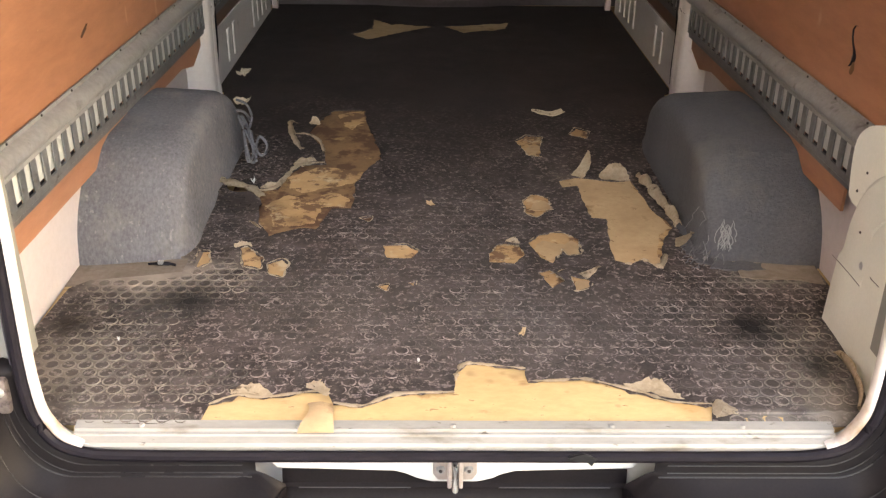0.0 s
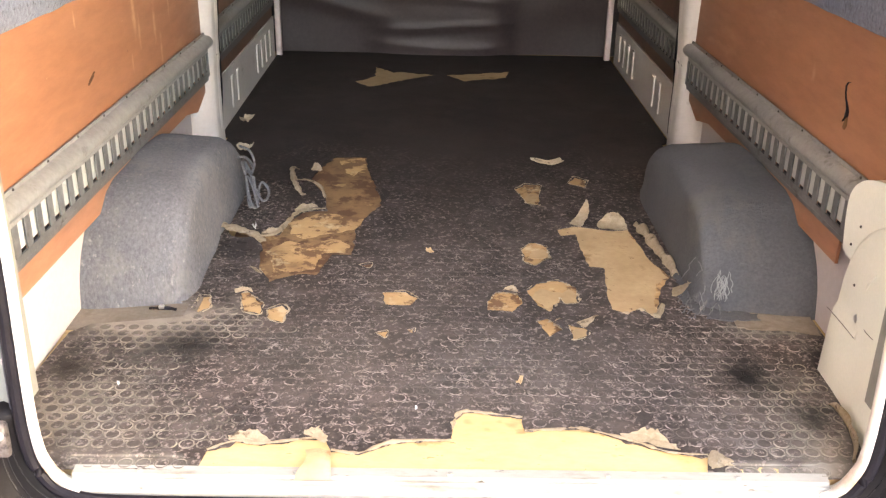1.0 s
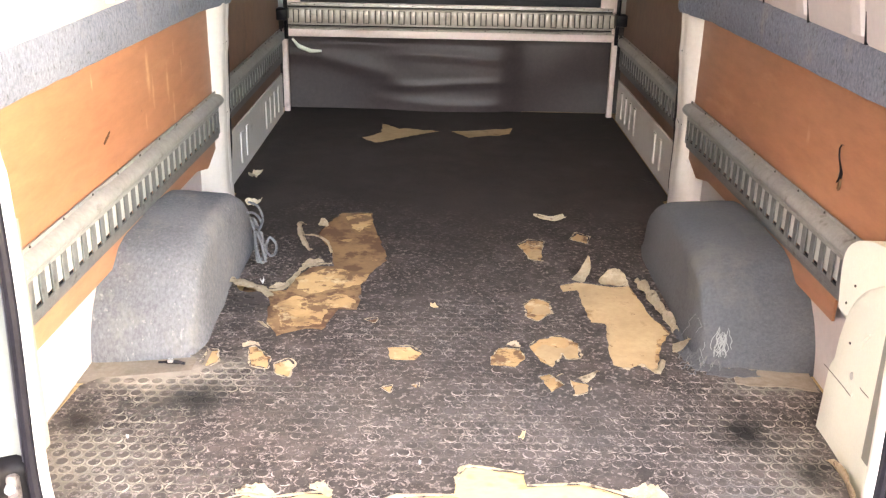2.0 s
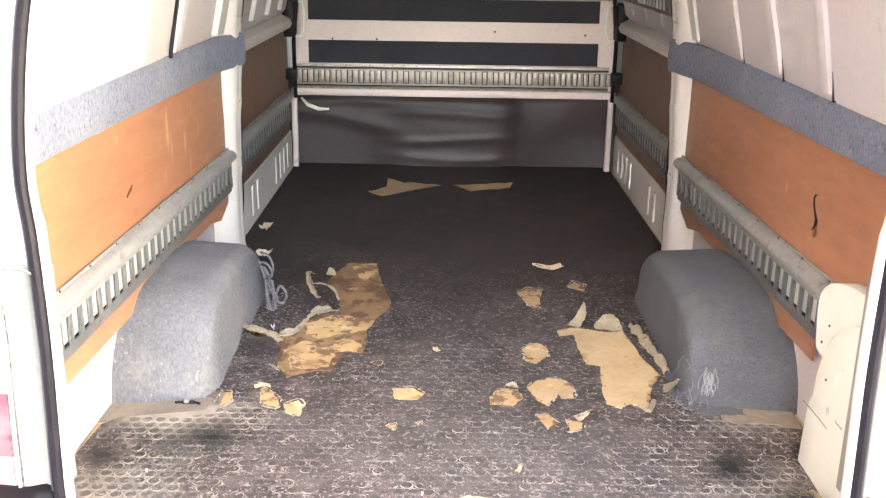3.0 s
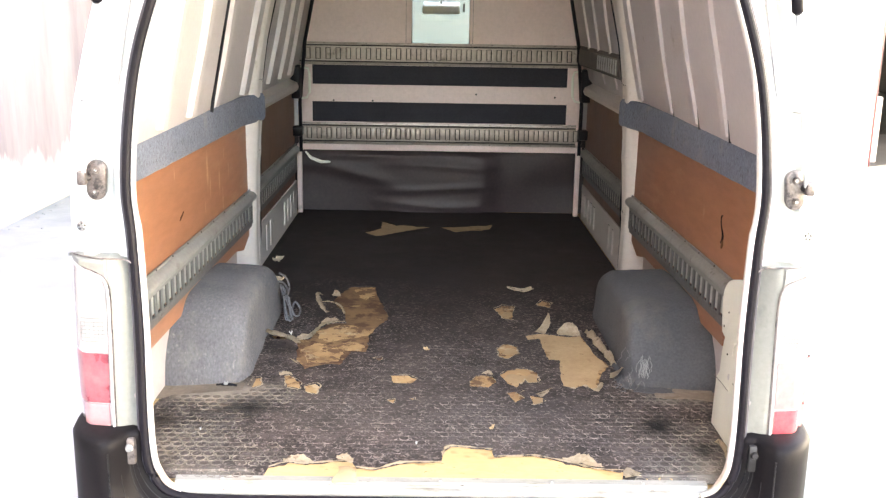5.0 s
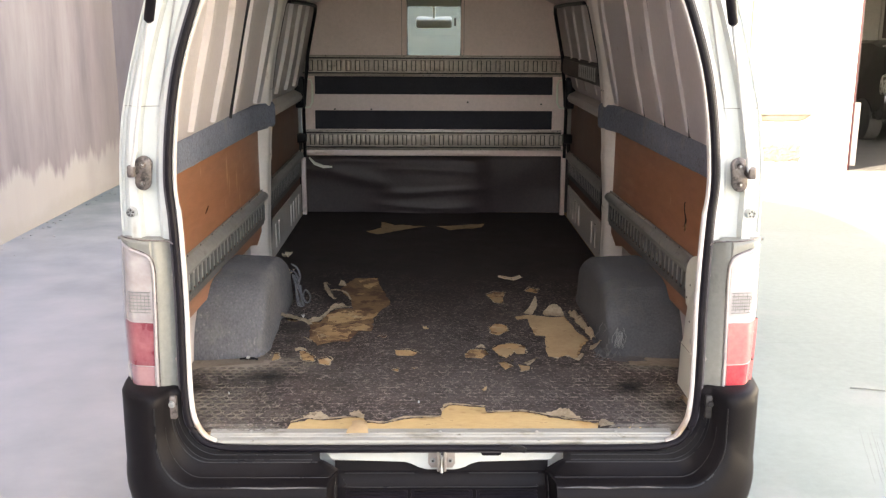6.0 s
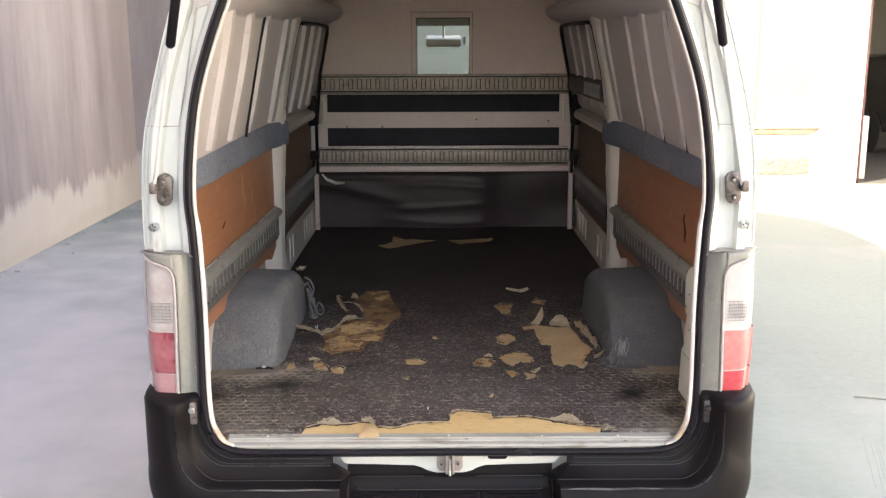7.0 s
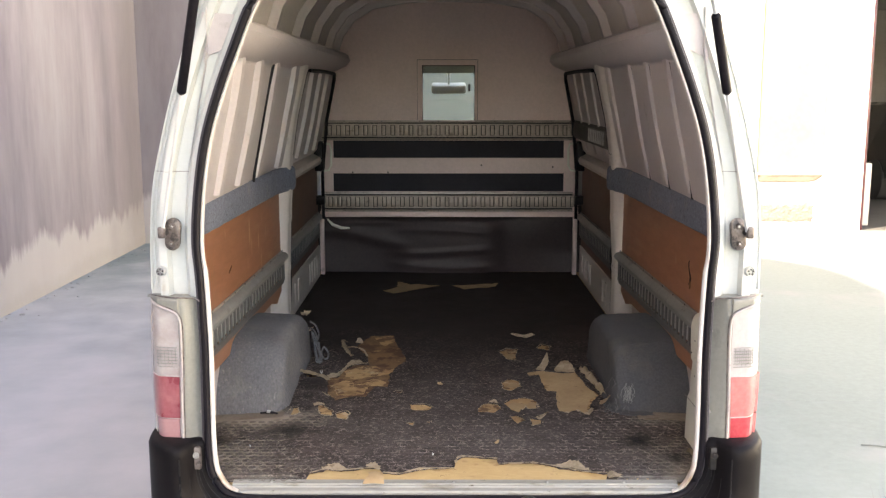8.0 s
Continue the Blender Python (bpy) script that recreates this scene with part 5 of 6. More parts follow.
flat2 = lambda y: 0.752
for s in (-1, 1):
    y_rear = 0.105 if s < 0 else 0.462
    part("plywood_panel", wall_sheet(s, [(0.10, .985), (1.60, .975), (1.60, 1.27), (0.10, 1.27)], 0.0, 0.006, wx), PANEL_PLY, van, "orange-brown stained plywood side panel, scratched")
    part("plywood_strip", wall_sheet(s, [(y_rear, .785), (0.66, .785), (0.70, .80), (1.38, .80), (1.50, .775), (1.60, .81), (1.60, .885), (y_rear, .885)], 0.0, 0.006, wx), PANEL_PLY, van, "orange-brown plywood strip below the rail")
    slotted_rail(s, 0.10 if s < 0 else 0.385, 1.625, 0.927, lambda y: wx(y) - 0.006, 30 if s < 0 else 25, "galvanised slotted lashing rail on the side wall")
    part("carpet_band", carpet_band(s, 0.085, 1.70, 1.240, 1.342, lambda y: wx(y) - max(0, y - 1.5) * 0.17), CARPET, van, "grey-blue carpet strip along the wall")
    middle_pillar(s)
    wheel_box(s)
    for y, w, g in ((0.455, 0.046, s > 0), (0.765, 0.050, s > 0), (1.070, 0.052, True), (1.54, 0.09, False)):
        pressed_rib(s, y + (0.04 if s > 0 else 0), w, 0.020, g)
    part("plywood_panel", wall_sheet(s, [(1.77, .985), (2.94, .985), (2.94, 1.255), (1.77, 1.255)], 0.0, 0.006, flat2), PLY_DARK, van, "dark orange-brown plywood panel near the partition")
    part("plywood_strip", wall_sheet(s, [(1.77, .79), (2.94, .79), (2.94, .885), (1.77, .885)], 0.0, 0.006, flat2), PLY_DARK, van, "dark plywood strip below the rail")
    slotted_rail(s, 1.78, 2.93, 0.927, lambda y: 0.746, 23, "galvanised slotted lashing rail near the partition")
    ledge = loft([[(s * (0.775 - d), y, z) for d, z in ((0, 1.25), (0.035, 1.252), (0.058, 1.262), (0.066, 1.28), (0.058, 1.30), (0.02, 1.318), (0, 1.32))] for y in (1.76, 2.3, 2.95)], True, True)
    part("door_ledge", ledge, INNER, van, "rounded white ledge of the sliding door")
    part("lower_door_panel", wall_sheet(s, [(1.78, .615), (2.94, .615), (2.94, .795), (1.78, .795)], 0.0, 0.012, flat2), INNER, van, "white lower panel with pressed slots")
    slot = None
    for y in (2.02, 2.12, 2.52, 2.62, 2.72, 2.82):
        m = pose(s * 0.739, y, 0.705)
        slot = again(slot, m, van) if slot else part("pressed_slot", box(-0.004, 0.004, -0.017, 0.017, -0.055, 0.055, 0.003), INNER, van, at=m)
    for y in (2.08, 2.38, 2.66):
        pressed_rib(s, y, 0.04, 0.018)
    # black seal round the sliding door's blanked window
    xs = lambda z: 0.722 - 0.088 * max(0, (z - 1.335) / 0.435) ** 1.15
    fr = [(1.80, 1.33), (1.80, 1.55), (1.82, 1.72), (1.87, 1.752), (2.4, 1.756), (2.83, 1.752), (2.88, 1.72), (2.90, 1.5), (2.90, 1.20), (2.91, 0.95)]
    part("window_seal", tube([(s * (xs(z) - 0.006), y, z) for y, z in fr[:4]], 0.004, 8), SEAL, van, "thin black rubber edge of the sliding door")
    part("window_seal", tube([(s * (xs(z) - 0.012), y, z) for y, z in fr[3:]], 0.009, 8), SEAL, van, "black rubber seal of the sliding door")
    # latch and grab loop beside the partition
    latch = part("latch_box", box(s * 0.728 - 0.028, s * 0.728 + 0.028, 2.86, 2.95, 1.22, 1.385, 0.014), SEAL, van, "black plastic latch cover")
    part("grab_loop", tube([(s * 0.705, 2.90, 1.375), (s * 0.668, 2.905, 1.37), (s * 0.66, 2.905, 1.34), (s * 0.662, 2.905, 1.25), (s * 0.675, 2.905, 1.225), (s * 0.705, 2.90, 1.22)], 0.006, 8), PLASTIC, latch)
    part("latch_block", box(s * 0.725 - 0.025, s * 0.725 + 0.025, 2.88, 2.95, 1.03, 1.08, 0.008), SEAL, van)

# carpet-wrapped rail over the sliding door on one side
part("carpet_band", carpet_band(1, 1.78, 2.94, 1.405, 1.50, lambda y: 0.715, 0, 0.03), DULL_WRAP, van, "dull brown-grey covering round an upper rail")
slot = None
for k in range(9):
    m = pose(0.684, 1.86 + 0.055 * k, 1.45)
    slot = again(slot, m, van) if slot else part("rail_slot", box(-0.004, 0.004, -0.012, 0.012, -0.03, 0.03, 0.002), GALV, van, at=m)

# split in the plywood with a lifted splinter
crack = part("split", loft([[(wx(y) - 0.0065, y - w, z), (wx(y) - 0.0095, y, z), (wx(y) - 0.0065, y + w, z)] for y, z, w in ((.536, 1.130, .0006), (.546, 1.129, .0012), (.553, 1.120, .0014), (.551, 1.108, .0012), (.545, 1.097, .0016), (.537, 1.087, .005), (.532, 1.077, .009), (.533, 1.067, .010), (.537, 1.060, .006), (.543, 1.052, .001))], True, True), SEAL, van, "dark split in the plywood")
part("splinter", prism([(.522, 1.066), (.528, 1.058), (.532, 1.044), (.526, 1.040), (.519, 1.050)], "x", wx(.52) - 0.0115, wx(.52) - 0.0075, 0.001), FLOOR_OLD, crack)
crack = part("split", loft([[(-(wx(y) - 0.0065), y - w, z), (-(wx(y) - 0.009), y, z), (-(wx(y) - 0.0065), y + w, z)] for y, z, w in ((.690, 1.060, .001), (.700, 1.064, .010), (.714, 1.070, .014), (.730, 1.080, .002))], True, True), GOUGE, van, "dark gouge in the plywood")

# moulded cover over the jack in one rear corner
def corner_cover():
    edge = [(0.612, 0.372), (0.70, 0.365), (0.76, 0.358), (0.82, 0.352), (0.86, 0.340), (0.90, 0.318), (0.93, 0.294), (0.955, 0.264), (0.975, 0.222), (0.990, 0.14)]

    def skin(y, z):
        """Distance of the moulded face from the van's middle."""
        top = max(0.0, (z - 0.88) / 0.11)
        return 0.708 + 0.022 * top ** 2 - 0.020 * max(0.0, (0.22 - y) / 0.15) + (0.006 if z > 0.752 and y > 0.21 else 0)

    rings = []
    for i in range(23):
        z = 0.612 + 0.378 * i / 22
        y1 = lerp(edge, z)
        r = min(0.035, (y1 - 0.06) * 0.4)
        rings.append([(0.79, y1, z), (skin(y1, z) + 0.03, y1 - 0.002, z), (skin(y1, z) + 0.010, y1 - r * 0.45, z), (skin(y1 - r, z), y1 - r, z)] + [(skin(y, z), y, z) for y in ((y1 - r) * 0.75 + 0.02, (y1 - r) * 0.5 + 0.04, (y1 - r) * 0.25 + 0.06, 0.07)] + [(0.79, 0.07, z)])
    c = part("corner_cover", loft(rings, True, True), PLASTIC, van, "scuffed cream plastic cover with a latched flap")
    back = [(0.06, 0.86), (0.372, 0.845), (0.386, 0.90), (0.390, 0.945), (0.378, 0.975), (0.345, 1.000), (0.30, 1.016), (0.24, 1.028), (0.15, 1.036), (0.06, 1.038)]
    part("back_plate", prism([tuple(p[:2]) for p in spline([(y, z, 0) for y, z in back[1:]], 4)] + [(0.06, 0.845)], "x", 0.728, 0.79, 0.009), PLASTIC, c, "rounded cream plate behind the cover")
    on = lambda y, z: (skin(y, z) - 0.001, y, z)
    part("flap_seam", tube([on(y, z) for y, z in ((0.345, 0.748), (0.30, 0.750), (0.25, 0.751), (0.212, 0.752))], 0.0007, 6), BRACKET, c)
    part("flap_edge", tube(spline([on(y, z) for y, z in ((0.210, 0.753), (0.214, 0.785), (0.220, 0.825), (0.205, 0.862), (0.175, 0.892))], 4), 0.0026, 6), PLASTIC, c)
    part("flap_seam", tube([on(y, z) for y, z in ((0.212, 0.785), (0.17, 0.79), (0.13, 0.797))], 0.0007, 6), BRACKET, c)
    screw("turn_screw", c, (skin(0.232, 0.783) - 0.002, 0.232, 0.783), "-x", 0.010)
    for y, z in ((0.30, 0.93), (0.315, 0.89), (0.27, 0.83)):
        screw("screw", c, (skin(y, z) - 0.001, y, z), "-x", 0.0028, DARK)
    return c


corner_cover()

# ---- partition between hold and cab ----
from mathutils.geometry import delaunay_2d_cdt


def inside(p, poly):
    x, y = p
    hit = False
    for (x0, y0), (x1, y1) in zip(poly, poly[1:] + poly[:1]):
        if (y0 > y) != (y1 > y) and x < (x1 - x0) * (y - y0) / (y1 - y0) + x0:
            hit = not hit
    return hit


def sheet(outer, holes, inner_pts, height, thick, put=lambda x, y, z: (x, y, z)):
    """A flat sheet with holes; height(x, y, edge) is its upper face."""
    pts, edges = [], []
    for loop in [outer] + holes:
        o = len(pts)
        pts += [Vector(p) for p in loop]
        edges += [(o + i, o + (i + 1) % len(loop)) for i in range(len(loop))]
    rim = len(pts)
    pts += [Vector(p) for p in inner_pts]
    vs, es, fs, ov, oe, of = delaunay_2d_cdt(pts, edges, [], 0, 1e-5)
    onrim = [any(i < rim for i in o) for o in ov]
    bm = bmesh.new()
    up = [bm.verts.new(put(v.x, v.y, height(v.x, v.y, e))) for v, e in zip(vs, onrim)]
    lo = [bm.verts.new(put(v.x, v.y, height(v.x, v.y, e) - thick)) for v, e in zip(vs, onrim)]
    count = {}
    keep = []
    for f in fs:
        c = sum((vs[i] for i in f), Vector((0, 0))) / len(f)
        if inside(c, outer) and not any(inside(c, h) for h in holes):
            keep.append(f)
            for a, b in zip(f, f[1:] + f[:1]):
                count[(min(a, b), max(a, b))] = count.get((min(a, b), max(a, b)), 0) + 1
    for f in keep:
        bm.faces.new([up[i] for i in f])
        bm.faces.new([lo[i] for i in reversed(f)])
    for (a, b), k in count.items():
        if k == 1:
            bm.faces.new((up[a], up[b], lo[b], lo[a]))
    bmesh.ops.delete(bm, geom=[v for v in bm.verts if not v.link_faces], context="VERTS")
    return bm


PY = 3.0
partition = thing("cargo_partition", "white steel partition with two slotted rails, felt strips and a window", "partition")
arch = [(0.735, 0.952), (0.735, 1.35), (0.705, 1.55), (0.665, 1.75), (0.605, 1.945), (0.54, 2.045), (0.455, 2.115), (0.24, 2.158), (0, 2.165)]
outline = arch + [(-x, z) for x, z in arch[-2::-1]]
rect = lambda x0, x1, z0, z1: [(x0, z0), (x1, z0), (x1, z1), (x0, z1)]
holes = [rect(-0.660, 0.648, 1.285, 1.383), rect(-0.662, 0.650, 1.094, 1.197), rect(-0.152, 0.139, 1.49, 1.80)]
part("panel", sheet(outline, holes, [], lambda x, y, e: 0, 0.018, lambda x, y, z: (x, PY + 0.012 - z, y)), PARTITION, partition, "white painted steel panel")
for z0, z1 in ((1.283, 1.385), (1.092, 1.199)):
    part("felt_strip", box(-0.665, 0.655, PY + 0.018, PY + 0.034, z0, z1), FOAM, partition, "charcoal felt filling an opening")
win = part("window_frame", sheet(rect(-0.181, 0.156, 1.47, 1.832), [rect(-0.152, 0.139, 1.49, 1.80)], [], lambda x, y, e: 0, 0.02, lambda x, y, z: (x, PY - 0.006 - z * 0.5, y)), PARTITION, partition, "thin metal window frame")
part("frame_seam", tube([(x, PY - 0.0165, z) for x, z in rect(-0.181, 0.156, 1.47, 1.832)], 0.0022, 6, None, True), BRACKET, win, "thin dark seam round the window frame")
part("gasket", tube([(x, PY - 0.004, z) for x, z in rect(-0.152, 0.139, 1.49, 1.80)], 0.0045, 6, None, True), DARK, win, "thin dark window gasket")
pane = part("pane", box(-0.153, 0.140, PY + 0.018, PY + 0.022, 1.488, 1.802), PANE, win)
pane.visible_shadow = False


def partition_rail(z, n=28):
    rail = bmesh.new()
    prof = [(0, 0.056), (-0.012, 0.056), (-0.014, 0.046), (-0.003, 0.043), (-0.003, 0.037), (-0.014, 0.034), (-0.014, 0.029), (0, 0.029)]
    for sgn in (1, -1):
        loft([[(x, PY - 0.010 + d, z + sgn * h) for d, h in prof] for x in (-0.728, 0.0, 0.70)], True, True, rail)
    box(-0.728, 0.70, PY - 0.014, PY - 0.008, z - 0.03, z + 0.03, 0, rail)
    r = part("slotted_rail", rail, GALV_LIGHT, partition, "galvanised slotted rail with pressed ribs")
    for sgn in (1, -1):
        part("groove", box(-0.727, 0.699, PY - 0.0142, PY - 0.010, z + sgn * 0.040 - 0.0026, z + sgn * 0.040 + 0.0026), SEAL, r)
        rivet = None
        for k in range(14):
            m = pose(-0.70 + 0.106 * k, PY - 0.024, z + sgn * 0.051, 90)
            if rivet:
                again(rivet, m, r)
            else:
                q = bmesh.new()
                bmesh.ops.create_cone(q, cap_ends=True, segments=8, radius1=0.003, radius2=0.002, depth=0.003)
                rivet = part("rivet", q, DARK, r, at=m)
    pitch = 1.428 / n
    rung = slot = None
    for k in range(n):
        x = -0.728 + pitch * (k + 0.5)
        m = pose(x, PY - 0.014, z)
        if rung:
            again(rung, m, r)
        else:
            rung = part("rung", box(-0.0118, 0.0118, -0.008, 0.002, -0.029, 0.029, 0.003), GALV_LIGHT, r, at=m)
        m = pose(x + pitch / 2, PY - 0.0145, z)
        if slot:
            again(lip, Matrix(), again(slot, m, r))
        else:
            slot = part("slot", box(-0.0130, 0.0130, -0.002, 0.003, -0.0285, 0.0285, 0.001), SEAL, r, at=m)
            lip = part("slot_back", box(-0.0090, 0.0090, -0.0035, 0.0, -0.0265, 0.0265, 0.001), GALV_LIGHT, slot)
    return r


partition_rail(1.442)
partition_rail(1.038)
part("lower_bar", box(-0.74, 0.735, PY - 0.018, PY + 0.012, 0.950, 0.982, 0.004), PARTITION, partition, "white lower cross bar")
for x in (-0.730, 0.718):
    part("post", box(x - 0.012, x + 0.012, PY - 0.02, PY + 0.01, 0.612, 0.955, 0.004), PARTITION, partition, "white upright post")
for x, z in ((-0.55, 1.205), (-0.35, 1.205), (0.18, 1.245), (0.585, 1.235)):
    screw("screw", partition, (x, PY - 0.009, z), "y", 0.005, DARK)

# black vinyl draped over the engine cover, closing the gap under the partition
bm = bmesh.new()
bmesh.ops.create_grid(bm, x_segments=150, y_segments=70, size=0.5)
for v in bm.verts:
    u, w = v.co.x, v.co.y + 0.5
    x, z = 1.56 * u, 0.60 + 0.42 * w
    hump = 1 / (1 + math.exp(-(x + 0.26 + 0.06 * (0.6 - w)) / 0.045)) / (1 + math.exp((x - 0.272 - 0.02 * (w - 0.5)) / 0.028)) / (1 + math.exp((w - 0.82 + 1.2 * max(0.0, abs(x) - 0.14) ** 1.5) / 0.03))
    y = PY + 0.080 - 0.046 * hump * min(1, 1.25 - w * 0.55) + 0.10 * max(0, w - 0.76)
    for at, deep, wide in ((0.62, 0.009, 0.05), (0.34, 0.010, 0.05), (0.14, 0.009, 0.05)):
        y -= deep * hump * math.exp(-((w - at + 0.03 * math.sin(x * 6 + at * 9)) / wide) ** 2)
    y -= 0.020 * math.exp(-((w - 0.62 + 0.55 * (x + 0.62) * (1 if x > -0.62 else 0.2)) / 0.09) ** 2) * (1 - hump) * (x < 0)
    y -= 0.012 * math.exp(-((w - 0.74) / 0.05) ** 2) * (1 - hump) * (x < 0.1)
    y += 0.022 * noise.noise(Vector((x * 2.2, z * 4.0, 3))) + 0.004 * noise.noise(Vector((x * 6, z * 10, 9)))
    v.co = Vector((x, y, z))
part("vinyl_cover", bm, VINYL, van, "creased black vinyl cover below the partition")
part("strap", tube([(-0.70, PY + 0.01, 0.935), (-0.67, PY - 0.005, 0.905), (-0.62, PY + 0.0, 0.885), (-0.575, PY + 0.02, 0.882)], [0.005, 0.009, 0.009, 0.005], 8), PLASTIC, van, "pale hose end poking out below the partition")
# cab: rear-view mirror seen through the partition window, seat backs and header
mirror = part("rear_view_mirror", box(-0.118, 0.118, 4.12, 4.15, 1.640, 1.698, 0.018, None, 4), MIRROR_BACK, van, "grey rear-view mirror on the windscreen")
part("stem", tube([(0.0, 4.14, 1.69), (0.0, 4.10, 1.78)], 0.008, 8), MIRROR_BACK, mirror)
part("windscreen_tag", box(0.132, 0.146, 4.13, 4.135, 1.655, 1.695, 0.002), VINYL, van, "small dark tag on the windscreen")
part("cab_roof", prism([(3.02, 2.16), (3.3, 2.10), (3.75, 1.95), (4.03, 1.775), (4.06, 1.80), (3.75, 2.0), (3.3, 2.14), (3.02, 2.19)], "x", -0.66, 0.66), HEADLINER, van, "pale grey cab headlining")
part("dashboard", box(-0.72, 0.72, 4.1, 4.55, 0.85, 1.10, 0.05), VINYL, van, "dark dashboard")

# ---- floor board and the torn rubber mat ----
part("floor_board", box(-0.782, 0.782, 0.0105, 3.12, 0.585, F - 0.004, 0.001), FLOOR_PLY, van, "pale plywood floor board, stained")


def ragged(loop, amp=0.010, step=0.014, seed=0.0, closed=True):
    """A torn outline: the loop with fine uneven teeth."""
    out = []
    for (x0, y0), (x1, y1) in zip(loop, loop[1:] + (loop[:1] if closed else [])):
        d = math.hypot(x1 - x0, y1 - y0)
        n = max(1, int(d / step))
        for i in range(n):
            t = i / n
            x, y = x0 + (x1 - x0) * t, y0 + (y1 - y0) * t
            if 0 < i:
                q = Vector((x * 45, y * 45, seed))
                a = amp * min(1, d / 0.04)
                x += a * noise.noise(q)
                y += a * noise.noise(q + Vector((7, 3, 5)))
            out.append((x, y))
    return out


TORN_LEFT = [(-.339, 1.585), (-.247, 1.586), (-.237, 1.481), (-.192, 1.269), (-.176, 1.173), (-.217, 1.065), (-.236, .989), (-.232, .842), (-.278, .842), (-.304, .723), (-.341, .729), (-.405, .689), (-.439, .762), (-.451, .869), (-.53, .906), (-.555, .97), (-.52, .955), (-.483, .938), (-.423, .962), (-.408, 1.062), (-.383, 1.115), (-.319, 1.125), (-.335, 1.218), (-.398, 1.347), (-.381, 1.456)]
TORN_RIGHT = [(.281, 1.019), (.328, 1.046), (.431, 1.021), (.466, 1.03), (.483, .849), (.514, .746), (.481, .69), (.461, .623), (.437, .537), (.41, .566), (.379, .548), (.35, .572), (.354, .688), (.364, .787), (.332, .794), (.324, .894), (.323, .985), (.286, .976)]
SPOTS = [
    [(.171, .659), (.2, .7), (.249, .717), (.286, .681), (.281, .609), (.253, .602), (.245, .628), (.215, .558), (.19, .589)],
    [(.084, .607), (.103, .646), (.152, .646), (.16, .601), (.134, .558), (.082, .563)],
    [(.177, .511), (.206, .528), (.235, .477), (.203, .449)],
    [(.247, .505), (.282, .488), (.28, .455), (.249, .441)],
    [(.179, .892), (.207, .933), (.243, .909), (.242, .846), (.204, .8), (.181, .822)],
    [(.192, 1.318), (.226, 1.363), (.269, 1.352), (.251, 1.195), (.22, 1.205)],
    [(.351, 1.376), (.378, 1.433), (.411, 1.4), (.395, 1.339)],
    [(-.149, .642), (-.096, .652), (-.068, .612), (-.084, .579), (-.137, .581)],
]
SPOTS += [
    [(-.457, .626), (-.443, .638), (-.398, .579), (-.399, .532), (-.435, .543)],
    [(-.387, .555), (-.359, .579), (-.341, .556), (-.347, .497), (-.375, .51)],
    [(-.545, .615), (-.521, .615), (-.508, .561), (-.528, .535), (-.542, .548)],
    [(-.151, .458), (-.127, .469), (-.13, .438)],
    [(-.089, .47), (-.071, .48), (-.076, .454)],
    [(-.21, .79), (-.18, .80), (-.185, .77)],
    [(-.364, 2.533), (-.285, 2.629), (-.289, 2.787), (-.22, 2.709), (-.035, 2.665), (-.191, 2.538), (-.296, 2.446)],
    [(0, 2.666), (.104, 2.698), (.269, 2.743), (.249, 2.625), (.077, 2.564)],
]
REAR_CUT = [(-.404, .049), (-.368, .06), (-.361, .076), (-.318, .068), (-.245, .085), (-.212, .085), (-.2, .053), (-.153, .045), (-.099, .078), (0, .086), (.004, .146), (.022, .173), (.125, .156), (.126, .117), (.224, .125), (.309, .088), (.36, .059), (.425, .053)]
OUTLINE = [(-.632, .002), (-.50, .001), (-.412, .002)] + ragged(REAR_CUT, 0.007, 0.010, 2.0, False) + [(.425, .053), (.412, .002), (.50, .001), (.630, .002), (.668, .03), (.695, .09), (.718, .20), (.722, .365), (.768, .385), (.77, .54), (.765, 1.5), (.74, 1.6), (.705, 1.62), (.705, 1.76), (.735, 1.78), (.735, 3.06), (-.74, 3.06), (-.74, 1.78), (-.71, 1.76), (-.71, 1.62), (-.75, 1.6), (-.765, 1.5), (-.765, .60), (-.60, .595), (-.556, .575), (-.556, .515), (-.64, .495), (-.735, .48), (-.765, .44), (-.776, .27), (-.750, .13), (-.69, .04)]
HOLES = [ragged(TORN_LEFT, 0.008, 0.016, 1.0), ragged(TORN_RIGHT, 0.006, 0.016, 4.0)] + [ragged(h, 0.008, 0.009, 7.0 + i) for i, h in enumerate(SPOTS)]
MZ = 0.6158
LIFTS = ((-.355, 1.20, .022, .05), (-.385, 1.31, .020, .05), (-.48, .885, .022, .04), (-.535, .93, .018, .045), (-.44, .80, .012, .04), (.40, .56, .008, .04), (.36, .73, .008, .05), (-.17, 1.10, .008, .06), (.20, .50, .006, .05), (.12, .62, .006, .05))


def mat_height(x, y, edge):
    h = MZ + 0.0016 * noise.noise(Vector((x * 3, y * 3, 0))) + 0.0008 * noise.noise(Vector((x * 11, y * 11, 4)))
    if abs(x) > 0.40 and y < 0.06:
        h += 0.002 * math.exp(-((y - 0.038) / 0.006) ** 2) - (0.003 if y < 0.033 else 0)
    for cx, cy, up, r in LIFTS:
        d = (x - cx) ** 2 + (y - cy) ** 2
        if d < 9 * r * r:
            h += up * math.exp(-d / (r * r))
    if edge and y > 0.02:
        h += 0.0018 + 0.0035 * noise.noise(Vector((x * 18, y * 18, 2)))
    return h


